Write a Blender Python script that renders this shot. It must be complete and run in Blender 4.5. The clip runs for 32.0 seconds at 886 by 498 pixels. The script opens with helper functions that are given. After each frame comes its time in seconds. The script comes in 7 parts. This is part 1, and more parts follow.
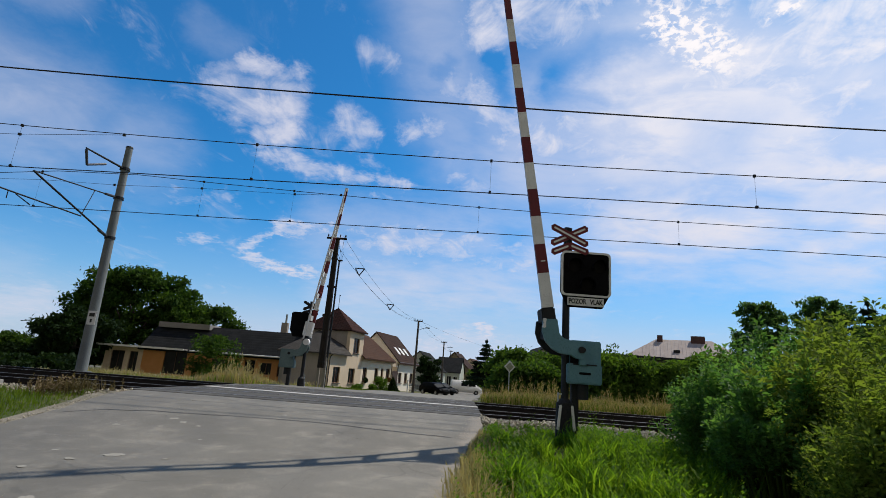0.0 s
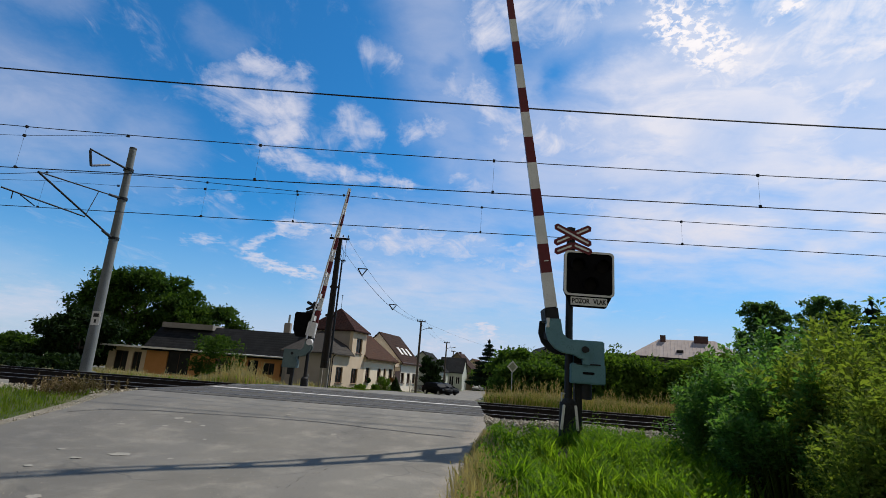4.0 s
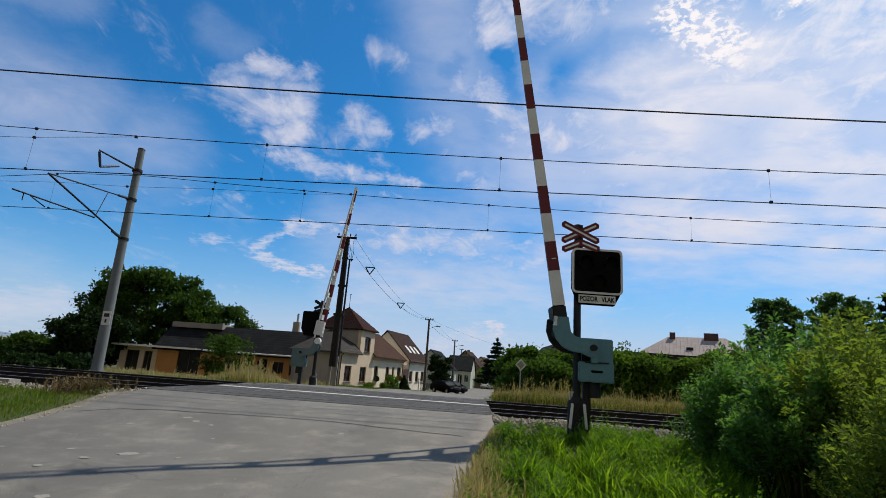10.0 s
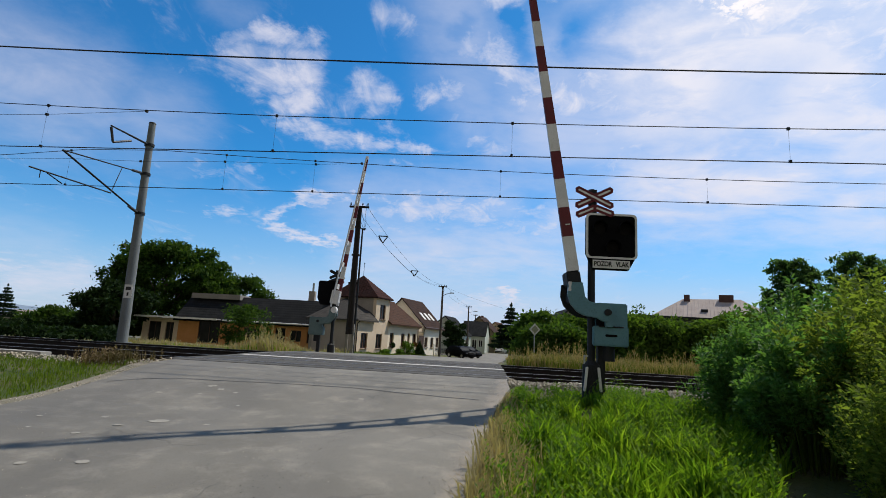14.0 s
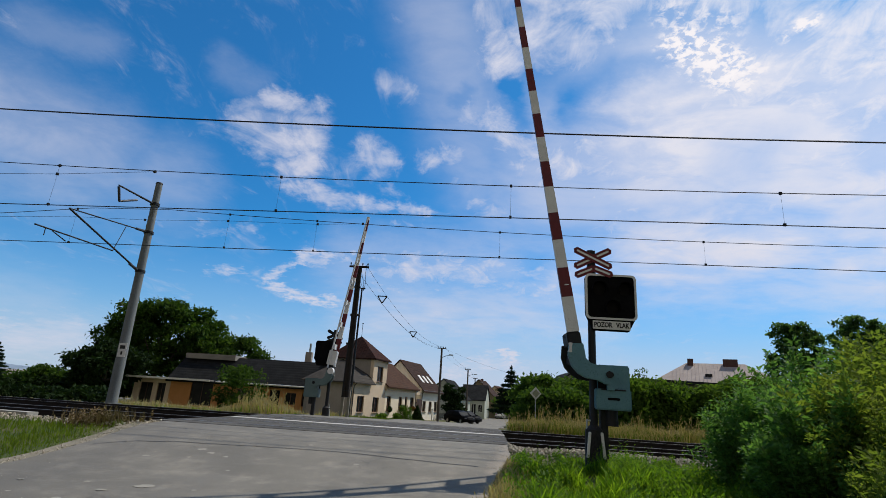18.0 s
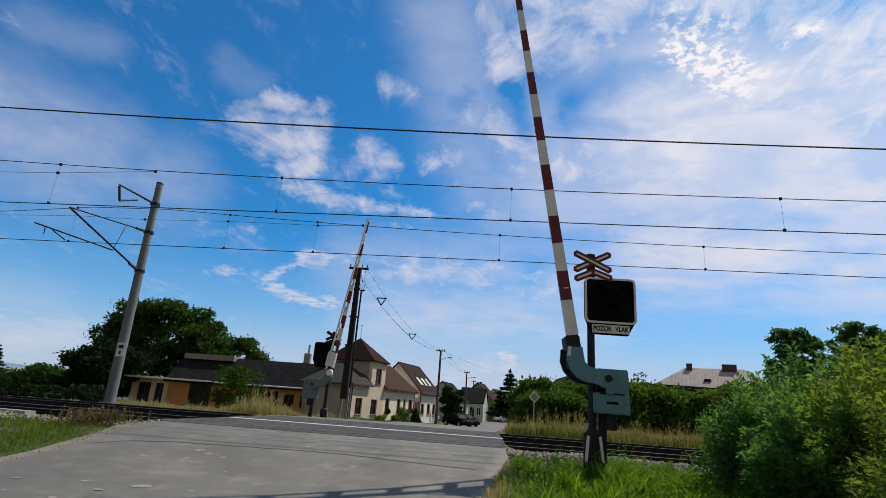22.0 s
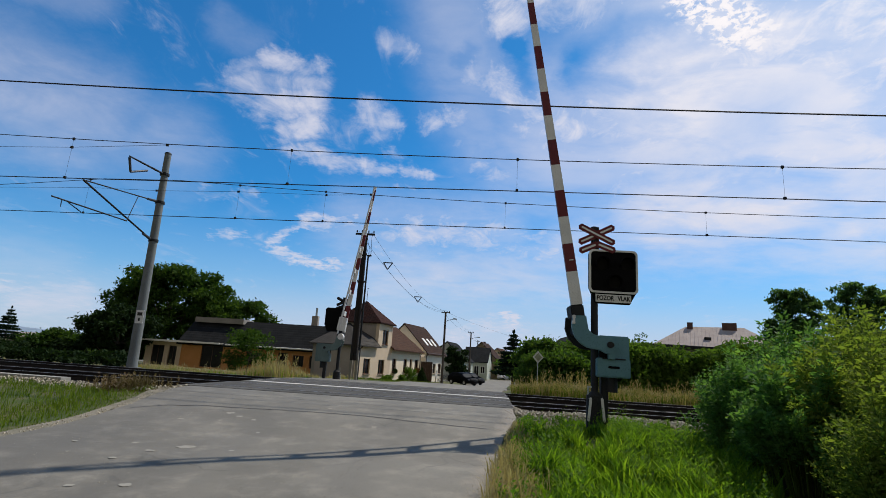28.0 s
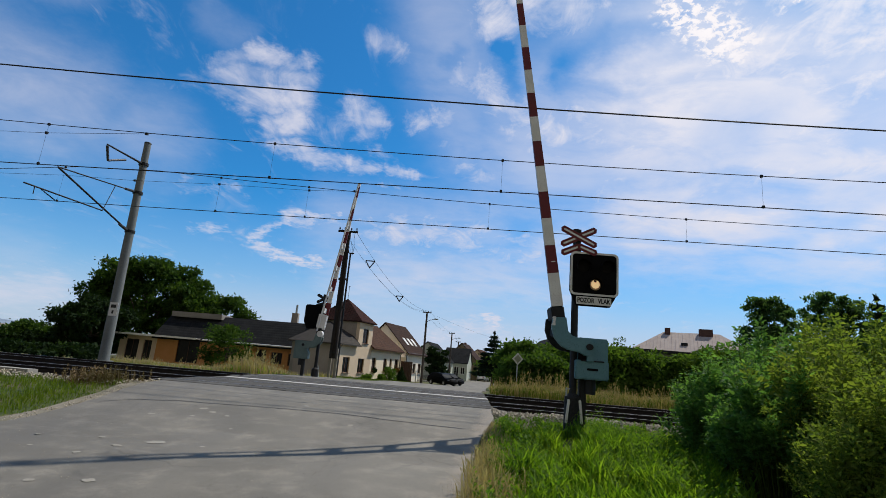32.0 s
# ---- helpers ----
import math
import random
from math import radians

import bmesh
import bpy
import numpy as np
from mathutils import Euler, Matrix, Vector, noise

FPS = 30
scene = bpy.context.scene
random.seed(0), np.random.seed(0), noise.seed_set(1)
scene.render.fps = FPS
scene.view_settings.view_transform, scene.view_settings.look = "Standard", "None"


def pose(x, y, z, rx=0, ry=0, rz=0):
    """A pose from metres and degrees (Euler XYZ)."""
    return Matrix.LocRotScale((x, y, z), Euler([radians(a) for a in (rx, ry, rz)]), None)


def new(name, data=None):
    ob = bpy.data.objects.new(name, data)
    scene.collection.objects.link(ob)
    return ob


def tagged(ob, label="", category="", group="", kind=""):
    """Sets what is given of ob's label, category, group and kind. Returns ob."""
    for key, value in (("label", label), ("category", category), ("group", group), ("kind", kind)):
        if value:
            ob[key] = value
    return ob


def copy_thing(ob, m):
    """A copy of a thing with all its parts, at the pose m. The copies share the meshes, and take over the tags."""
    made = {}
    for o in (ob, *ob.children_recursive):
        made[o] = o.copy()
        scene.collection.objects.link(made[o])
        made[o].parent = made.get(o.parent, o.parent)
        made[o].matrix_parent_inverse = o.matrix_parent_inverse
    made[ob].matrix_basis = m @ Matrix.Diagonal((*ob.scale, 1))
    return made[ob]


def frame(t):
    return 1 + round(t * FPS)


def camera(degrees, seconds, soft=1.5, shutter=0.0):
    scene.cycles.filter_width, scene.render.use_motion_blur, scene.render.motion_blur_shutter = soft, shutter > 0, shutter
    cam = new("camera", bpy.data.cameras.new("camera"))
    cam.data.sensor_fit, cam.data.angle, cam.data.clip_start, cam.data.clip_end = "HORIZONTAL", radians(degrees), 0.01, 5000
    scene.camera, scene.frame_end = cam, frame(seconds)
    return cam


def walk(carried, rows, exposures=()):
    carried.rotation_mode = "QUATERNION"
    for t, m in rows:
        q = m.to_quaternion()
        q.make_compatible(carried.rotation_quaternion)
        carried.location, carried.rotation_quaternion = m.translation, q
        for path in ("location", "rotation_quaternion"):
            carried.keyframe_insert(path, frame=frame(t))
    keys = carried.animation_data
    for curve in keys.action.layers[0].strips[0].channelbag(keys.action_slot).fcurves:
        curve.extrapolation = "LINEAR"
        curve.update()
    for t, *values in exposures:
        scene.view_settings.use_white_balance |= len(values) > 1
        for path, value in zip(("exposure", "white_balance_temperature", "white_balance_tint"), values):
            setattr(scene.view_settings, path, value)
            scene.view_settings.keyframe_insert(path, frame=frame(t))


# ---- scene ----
cam = camera(82.0, 32.0, soft=0.78)
# seconds, eye in metres (z = 0 at the rail heads), Euler degrees
PATH = [
    (0, 0, 0, 0.78, 104.038, -4.172, -1.042),
    (0.5, 0.017, 0.03, 0.786, 103.789, -3.626, -0.84),
    (1, 0.014, 0.024, 0.783, 103.624, -3.834, -0.776),
    (1.5, -0.003, 0.004, 0.781, 103.368, -3.91, -0.664),
    (2, -0.01, 0.007, 0.784, 103.641, -3.995, -0.709),
    (2.5, -0.009, -0.002, 0.772, 103.932, -3.903, -0.642),
    (3, -0.009, 0, 0.778, 103.842, -3.979, -0.754),
    (3.5, -0.015, -0.007, 0.774, 103.959, -4.048, -0.861),
    (5.5, -0.014, -0.011, 0.771, 104.184, -4.846, -0.088),
    (6, -0.015, -0.014, 0.776, 104.453, -5.057, -0.235),
    (6.5, -0.013, -0.027, 0.772, 104.62, -4.961, -0.18),
    (7, -0.011, -0.016, 0.772, 104.465, -4.629, -0.084),
    (7.5, -0.019, -0.027, 0.776, 104.595, -4.588, -0.165),
    (8, -0.017, -0.014, 0.785, 104.624, -4.688, -0.073),
    (8.5, -0.009, -0.021, 0.786, 104.667, -4.317, -0.073),
    (9, -0, 0.004, 0.789, 104.171, -4.373, 0.022),
    (9.5, -0.001, 0.008, 0.783, 104.018, -4.21, 0.085),
    (10, 0.005, 0.029, 0.785, 103.771, -3.991, 0.17),
    (10.5, 0.002, 0.025, 0.784, 103.681, -3.626, 0.427),
    (11, 0.02, 0.027, 0.786, 103.722, -3.347, 0.492),
    (11.5, 0.032, 0.039, 0.81, 102.237, -3.415, 0.696),
    (12, 0.02, 0.008, 0.809, 100.809, -3.496, 1.663),
    (12.5, 0.001, -0.017, 0.793, 100.196, -2.89, 1.74),
    (13, -0.015, -0.015, 0.795, 99.88, -2.983, 1.688),
    (13.5, -0.02, -0, 0.804, 99.908, -3.082, 1.816),
    (15.5, 0.004, -0.025, 0.772, 100.722, -3.176, 1.462),
    (16, -0.006, -0.014, 0.769, 101.364, -3.421, 1.531),
    (16.5, -0.019, -0.008, 0.773, 102.378, -3.797, 1.726),
    (17, -0.015, -0.012, 0.769, 103.992, -4.006, 1.46),
    (17.5, -0.012, -0.019, 0.771, 105.536, -3.631, 1.361),
    (18, -0.013, -0.028, 0.767, 106.808, -3.511, 1.623),
    (18.5, -0.02, -0.035, 0.768, 107.205, -3.725, 1.423),
    (19, -0.02, -0.043, 0.766, 107.301, -3.939, 1.483),
    (19.5, -0.02, -0.022, 0.757, 107.243, -4.234, 1.287),
    (20, -0.026, -0.041, 0.756, 107.331, -4.306, 1.109),
    (20.5, -0.023, -0.026, 0.768, 107.293, -4.4, 1.32),
    (21, -0.028, -0.022, 0.759, 107.333, -4.204, 1.371),
    (21.5, -0.019, -0.01, 0.764, 107.038, -4.143, 1.428),
    (22, -0.014, -0.027, 0.763, 107.099, -3.999, 1.448),
    (22.5, -0.007, -0.025, 0.775, 107.109, -3.762, 1.725),
    (23, -0.011, -0.029, 0.768, 106.999, -3.791, 1.573),
    (23.5, -0.008, -0.017, 0.771, 106.83, -3.712, 1.736),
    (24, -0.006, -0.005, 0.777, 106.565, -3.76, 1.845),
    (24.5, -0.016, -0.02, 0.769, 106.531, -3.68, 1.759),
    (26.5, -0.014, -0.056, 0.778, 106.99, -3.826, 1.696),
    (27, -0.01, -0.036, 0.784, 107.002, -3.783, 1.658),
    (27.1, -0.01, -0.036, 0.784, 106.626, -3.783, 1.594),
    (27.2, -0.158, -0.479, 0.883, 101.476, -3.796, 1.564),
    (27.5, -0.158, -0.479, 0.883, 101.595, -3.796, 2.199),
    (28, -0.148, -0.489, 0.871, 102.718, -3.555, 1.916),
    (28.5, -0.15, -0.484, 0.866, 102.693, -3.38, 1.551),
    (29, -0.149, -0.476, 0.863, 102.916, -3.057, 1.366),
    (29.5, -0.157, -0.456, 0.855, 102.469, -3.58, 0.696),
    (30, -0.165, -0.441, 0.848, 102.962, -4.546, 0.281),
    (30.5, -0.145, -0.439, 0.85, 103.009, -4.646, -0.053),
    (31, -0.138, -0.432, 0.851, 103.08, -4.76, -0.357),
    (31.5, -0.139, -0.42, 0.859, 103.146, -4.578, -0.237),
    (32, -0.129, -0.422, 0.849, 102.921, -4.661, -0.265),
]
walk(cam, [(r[0], pose(*r[1:])) for r in PATH],
     [(0, -0.03), (3.5, -0.04), (7, -0.12), (11, -0.03), (13, 0.04), (16, 0.0), (19, -0.11), (22.5, -0.10), (24, -0.04), (27, -0.09), (27.3, -0.06), (32, -0.05)])

# ---------------------------------------------------------------- light
SUN_AZ, SUN_EL = radians(52.5), radians(53.5)      # azimuth from ahead towards the right
TO_SUN = Vector((math.sin(SUN_AZ) * math.cos(SUN_EL), math.cos(SUN_AZ) * math.cos(SUN_EL), math.sin(SUN_EL)))
sun = new("sun", bpy.data.lights.new("sun", "SUN"))
sun.data.energy, sun.data.angle, sun.data.color = 4.1, radians(0.7), (1.0, 0.93, 0.82)
sun.rotation_mode = "QUATERNION"
sun.rotation_quaternion = (-TO_SUN).to_track_quat("-Z", "Y")


def node(nt, kind, **props):
    n = nt.nodes.new(kind)
    for k, v in props.items():
        if k == "blend_type":
            n.blend_type = v
        elif k == "operation":
            n.operation = v
        elif k == "data_type":
            n.data_type = v
        elif k == "interpolation_type":
            n.interpolation_type = v
    return n


def calc(nt, op, a, b=None, clamp=False):
    n = node(nt, "ShaderNodeMath", operation=op)
    n.use_clamp = clamp
    for i, v in enumerate((a, b)):
        if v is None:
            continue
        if isinstance(v, (int, float)):
            n.inputs[i].default_value = v
        else:
            nt.links.new(v, n.inputs[i])
    return n.outputs[0]


def ramp(nt, value, a, b, lo=0.0, hi=1.0, smooth=True):
    n = node(nt, "ShaderNodeMapRange", interpolation_type="SMOOTHSTEP" if smooth else "LINEAR")
    nt.links.new(value, n.inputs[0])
    for i, v in enumerate((a, b, lo, hi)):
        n.inputs[i + 1].default_value = v
    return n.outputs[0]


def blend(nt, fac, a, b, mode="MIX"):
    n = node(nt, "ShaderNodeMix", data_type="RGBA", blend_type=mode)
    for sock, v in ((n.inputs[0], fac), (n.inputs[6], a), (n.inputs[7], b)):
        if isinstance(v, (int, float)):
            sock.default_value = v
        elif isinstance(v, tuple):
            sock.default_value = (*v, 1)
        else:
            nt.links.new(v, sock)
    return n.outputs[2]


def noise_of(nt, vec, scale, detail=4.0, rough=0.55, dist=0.0):
    n = node(nt, "ShaderNodeTexNoise")
    if vec is not None:
        nt.links.new(vec, n.inputs["Vector"])
    n.inputs["Scale"].default_value = scale
    n.inputs["Detail"].default_value = detail
    n.inputs["Roughness"].default_value = rough
    n.inputs["Distortion"].default_value = dist
    return n.outputs["Fac"]


def stretch(nt, vec, x, y, z, rz=0.0):
    n = node(nt, "ShaderNodeMapping")
    nt.links.new(vec, n.inputs[0])
    n.inputs["Rotation"].default_value = (0, 0, radians(rz))
    n.inputs["Scale"].default_value = (x, y, z)
    return n.outputs[0]


def make_world():
    w = bpy.data.worlds.new("sky")
    scene.world = w
    w.use_nodes = True
    nt = w.node_tree
    nt.nodes.clear()
    sky = node(nt, "ShaderNodeTexSky")
    sky.sky_type, sky.sun_disc = "NISHITA", False
    sky.sun_elevation, sky.sun_rotation = SUN_EL, SUN_AZ
    sky.air_density, sky.dust_density, sky.ozone_density = 1.0, 0.4, 2.5
    tc = node(nt, "ShaderNodeTexCoord").outputs["Generated"]
    sep = node(nt, "ShaderNodeSeparateXYZ")
    nt.links.new(tc, sep.inputs[0])
    # the clear sky, deepened
    clear = blend(nt, 1.0, sky.outputs[0], SKY_TINT, "MULTIPLY")
    # cloud sheet: directions laid on a plane overhead
    inv = calc(nt, "DIVIDE", 1.0, calc(nt, "ADD", calc(nt, "MAXIMUM", sep.outputs[2], 0.0), 0.16))
    comb = node(nt, "ShaderNodeCombineXYZ")
    nt.links.new(calc(nt, "MULTIPLY", sep.outputs[0], inv), comb.inputs[0])
    nt.links.new(calc(nt, "MULTIPLY", sep.outputs[1], inv), comb.inputs[1])
    flat = comb.outputs[0]
    large = noise_of(nt, stretch(nt, flat, 1.0, 0.8, 1, 25), 1.5, 3, 0.5, 0.4)
    fine = noise_of(nt, stretch(nt, flat, 1.15, 0.95, 1, 35), 3.6, 8, 0.56, 0.5)
    wisp = noise_of(nt, stretch(nt, flat, 1.5, 0.9, 1, 60), 6.0, 9, 0.66, 1.0)
    grain = noise_of(nt, flat, 38.0, 5, 0.6, 0.3)
    warp = node(nt, "ShaderNodeVectorMath", operation="ADD")
    nz = node(nt, "ShaderNodeTexNoise")
    nt.links.new(flat, nz.inputs["Vector"])
    nz.inputs["Scale"].default_value, nz.inputs["Detail"].default_value, nz.inputs["Roughness"].default_value = 7.0, 9, 0.68
    off = node(nt, "ShaderNodeVectorMath", operation="MULTIPLY_ADD")
    nt.links.new(nz.outputs["Color"], off.inputs[0])
    off.inputs[1].default_value, off.inputs[2].default_value = (0.07, 0.07, 0.07), (-0.035, -0.035, -0.035)
    nt.links.new(tc, warp.inputs[0])
    nt.links.new(off.outputs[0], warp.inputs[1])

    def stroke(a, c, radius):
        """How far inside a soft stroke between two directions."""
        a, c = Vector(a), Vector(c)
        d = c - a
        rel = node(nt, "ShaderNodeVectorMath", operation="SUBTRACT")
        nt.links.new(warp.outputs[0], rel.inputs[0])
        rel.inputs[1].default_value = a
        dot = node(nt, "ShaderNodeVectorMath", operation="DOT_PRODUCT")
        nt.links.new(rel.outputs[0], dot.inputs[0])
        dot.inputs[1].default_value = d / d.length_squared
        along = calc(nt, "MINIMUM", calc(nt, "MAXIMUM", dot.outputs["Value"], 0.0), 1.0)
        sc = node(nt, "ShaderNodeVectorMath", operation="SCALE")
        sc.inputs[0].default_value = d
        nt.links.new(along, sc.inputs["Scale"])
        off = node(nt, "ShaderNodeVectorMath", operation="DISTANCE")
        nt.links.new(rel.outputs[0], off.inputs[0])
        nt.links.new(sc.outputs[0], off.inputs[1])
        return ramp(nt, off.outputs["Value"], radius * 1.7, radius * 0.1, 0.0, 1.0)

    def gather(items):
        total = None
        for a, c, radius, weight in items:
            v = calc(nt, "MULTIPLY", stroke(a, c, radius), weight)
            total = v if total is None else calc(nt, "MAXIMUM", total, v)
        return total

    holes = gather(OPENINGS)
    dense = calc(nt, "SUBTRACT", gather(HOOK_CLOUD + LOW_CLOUDS + PUFFS + RIGHT_SHEET), holes)
    veil = calc(nt, "SUBTRACT", gather(CLOUD_VEILS), calc(nt, "MULTIPLY", holes, 0.6), clamp=True)
    texture = calc(nt, "ADD", calc(nt, "MULTIPLY", fine, 0.5), calc(nt, "MULTIPLY", wisp, 0.6))
    body = calc(nt, "MULTIPLY", ramp(nt, calc(nt, "ADD", dense, calc(nt, "MULTIPLY", calc(nt, "SUBTRACT", texture, 0.55), 3.0)), 0.05, 1.45), 0.94)
    wool = noise_of(nt, stretch(nt, flat, 0.85, 1.3, 1, 32), 3.0, 8, 0.58, 0.5)
    veil = calc(nt, "MULTIPLY", veil, ramp(nt, wool, 0.32, 0.60, 0.66, 1.10), clamp=True)
    thin = calc(nt, "MULTIPLY", veil, ramp(nt, calc(nt, "ADD", large, calc(nt, "MULTIPLY", fine, 0.4)), 0.12, 0.85))
    scatter = calc(nt, "MULTIPLY", ramp(nt, calc(nt, "ADD", large, calc(nt, "MULTIPLY", wisp, 0.4)), 0.80, 1.02), 0.18)
    ripple = calc(nt, "MULTIPLY", gather(CLOUD_RIPPLES), ramp(nt, grain, 0.44, 0.62))
    fibre = noise_of(nt, stretch(nt, flat, 0.9, 1.6, 1, 28), 6.0, 9, 0.64, 0.6)
    body = calc(nt, "MULTIPLY", body, ramp(nt, fibre, 0.30, 0.62, 0.80, 1.06), clamp=True)
    cover = calc(nt, "ADD", calc(nt, "MAXIMUM", body, thin), calc(nt, "ADD", scatter, ripple), clamp=True)
    low = calc(nt, "MULTIPLY", ramp(nt, sep.outputs[2], 0.30, 0.0, 0.0, 1.0), ramp(nt, sep.outputs[0], -0.75, 0.0, 0.62, 1.0))
    hazed = blend(nt, calc(nt, "MULTIPLY", low, 0.8), clear, HAZE)
    hazed = blend(nt, calc(nt, "MULTIPLY", ramp(nt, sep.outputs[2], 0.15, 0.03, 0.0, 1.0), 0.5), hazed, LOW_HAZE)
    sd = node(nt, "ShaderNodeVectorMath", operation="DISTANCE")
    nt.links.new(tc, sd.inputs[0])
    sd.inputs[1].default_value = TO_SUN
    near_sun = ramp(nt, sd.outputs["Value"], 1.02, 0.16, 0.0, 1.0)
    lit = blend(nt, near_sun, CLOUD_FAR, CLOUD_SUN)
    lit = blend(nt, calc(nt, "MULTIPLY", ripple, 0.8), lit, CLOUD_CREST)
    final = blend(nt, calc(nt, "MULTIPLY", cover, 0.97), hazed, lit)
    # behind the viewer an even grey-white sheet, unseen, is added against blue fill
    rear = calc(nt, "MULTIPLY", ramp(nt, sep.outputs[1], 0.12, -0.55), ramp(nt, large, 0.25, 0.6, 0.75, 1.0))
    final = blend(nt, rear, final, REAR_FILL)
    bg = node(nt, "ShaderNodeBackground")
    bg.inputs[1].default_value = SKY_STRENGTH
    nt.links.new(final, bg.inputs[0])
    out = node(nt, "ShaderNodeOutputWorld")
    nt.links.new(bg.outputs[0], out.inputs[0])


SKY_STRENGTH = 0.1
SKY_TINT = (0.21, 0.91, 1.36)
HAZE = (4.8, 5.9, 7.8)
LOW_HAZE = (6.4, 6.5, 8.0)
REAR_FILL = (3.3, 3.05, 2.8)
CLOUD_FAR, CLOUD_SUN, CLOUD_CREST = (6.9, 7.0, 8.2), (10.2, 9.8, 10.0), (10.8, 10.2, 10.2)
# clouds as soft strokes: from one direction to another, width, weight
HOOK_CLOUD = [((-0.427, 0.773, 0.470), (-0.362, 0.790, 0.495), 0.014, 0.55),
    ((-0.362, 0.788, 0.498), (-0.276, 0.817, 0.506), 0.017, 0.85),
    ((-0.407, 0.793, 0.453), (-0.278, 0.828, 0.487), 0.029, 0.75),
    ((-0.377, 0.823, 0.426), (-0.291, 0.840, 0.457), 0.031, 0.95),
    ((-0.344, 0.850, 0.398), (-0.302, 0.858, 0.417), 0.027, 1.00),
    ((-0.332, 0.867, 0.372), (-0.279, 0.887, 0.368), 0.020, 0.95),
    ((-0.290, 0.886, 0.361), (-0.192, 0.913, 0.360), 0.018, 0.85),
    ((-0.197, 0.911, 0.363), (-0.082, 0.931, 0.354), 0.012, 0.80),
    ((-0.170, 0.906, 0.389), (-0.108, 0.920, 0.376), 0.010, 0.45),
    ((-0.147, 0.930, 0.336), (-0.076, 0.939, 0.335), 0.009, 0.40)]
LOW_CLOUDS = [((-0.215, 0.940, 0.264), (-0.319, 0.918, 0.237), 0.010, 0.95),
    ((-0.319, 0.918, 0.237), (-0.363, 0.910, 0.201), 0.010, 0.95),
    ((-0.365, 0.911, 0.193), (-0.313, 0.934, 0.173), 0.010, 0.95),
    ((-0.315, 0.933, 0.172), (-0.230, 0.958, 0.172), 0.009, 0.95),
    ((-0.300, 0.922, 0.243), (-0.113, 0.957, 0.266), 0.016, 0.70),
    ((-0.196, 0.953, 0.230), (-0.045, 0.968, 0.247), 0.031, 0.75),
    ((-0.112, 0.960, 0.256), (0.154, 0.961, 0.231), 0.040, 0.80),
    ((-0.172, 0.964, 0.201), (-0.041, 0.979, 0.202), 0.018, 0.45),
    ((-0.461, 0.866, 0.194), (-0.408, 0.888, 0.210), 0.007, 0.60),
    ((0.084, 0.992, 0.098), (0.100, 0.991, 0.091), 0.011, 1.30),
    ((-0.017, 0.999, 0.052), (0.051, 0.995, 0.083), 0.019, 0.75),
    ((0.051, 0.995, 0.081), (0.125, 0.990, 0.067), 0.016, 0.60),
    ((-0.653, 0.754, 0.068), (-0.602, 0.797, 0.055), 0.027, 0.55),
    ((-0.692, 0.719, 0.069), (-0.663, 0.745, 0.071), 0.012, 0.60)]
PUFFS = [((-0.198, 0.868, 0.455), (-0.153, 0.885, 0.440), 0.027, 0.85),
    ((-0.180, 0.890, 0.419), (-0.163, 0.894, 0.418), 0.015, 0.50),
    ((-0.075, 0.894, 0.441), (-0.029, 0.887, 0.461), 0.030, 0.80),
    ((-0.157, 0.813, 0.561), (-0.077, 0.844, 0.531), 0.025, 0.50),
    ((-0.158, 0.740, 0.654), (-0.136, 0.749, 0.648), 0.009, 0.35),
    ((-0.517, 0.815, 0.260), (-0.395, 0.874, 0.281), 0.014, 0.50),
    ((-0.409, 0.867, 0.284), (-0.369, 0.888, 0.274), 0.006, 0.50),
    ((0.022, 0.930, 0.367), (0.061, 0.930, 0.361), 0.026, 0.70),
    ((-0.031, 0.910, 0.412), (0.025, 0.918, 0.396), 0.018, 0.40),
    ((-0.108, 0.761, 0.640), (-0.039, 0.845, 0.534), 0.019, 0.35),
    ((-0.080, 0.713, 0.697), (-0.048, 0.750, 0.659), 0.020, 0.40)]
RIGHT_SHEET = [((0.008, 0.688, 0.726), (0.047, 0.796, 0.604), 0.034, 0.75),
    ((-0.048, 0.750, 0.659), (0.017, 0.815, 0.579), 0.027, 0.42),
    ((-0.012, 0.844, 0.536), (0.136, 0.870, 0.473), 0.041, 0.78),
    ((-0.052, 0.878, 0.477), (0.022, 0.895, 0.445), 0.028, 0.50),
    ((0.089, 0.756, 0.648), (0.247, 0.771, 0.587), 0.048, 0.80),
    ((0.031, 0.733, 0.679), (0.241, 0.712, 0.660), 0.051, 0.72),
    ((0.226, 0.694, 0.683), (0.500, 0.622, 0.603), 0.052, 0.85),
    ((0.222, 0.852, 0.474), (0.597, 0.657, 0.460), 0.069, 0.92),
    ((0.140, 0.886, 0.442), (0.615, 0.703, 0.356), 0.080, 0.90),
    ((0.425, 0.726, 0.541), (0.585, 0.630, 0.511), 0.059, 1.10),
    ((0.477, 0.656, 0.585), (0.572, 0.603, 0.556), 0.056, 1.00),
    ((0.397, 0.770, 0.501), (0.500, 0.709, 0.497), 0.043, 0.90),
    ((0.279, 0.896, 0.346), (0.621, 0.722, 0.306), 0.057, 0.62),
    ((0.264, 0.727, 0.634), (0.440, 0.699, 0.565), 0.056, 0.50)]
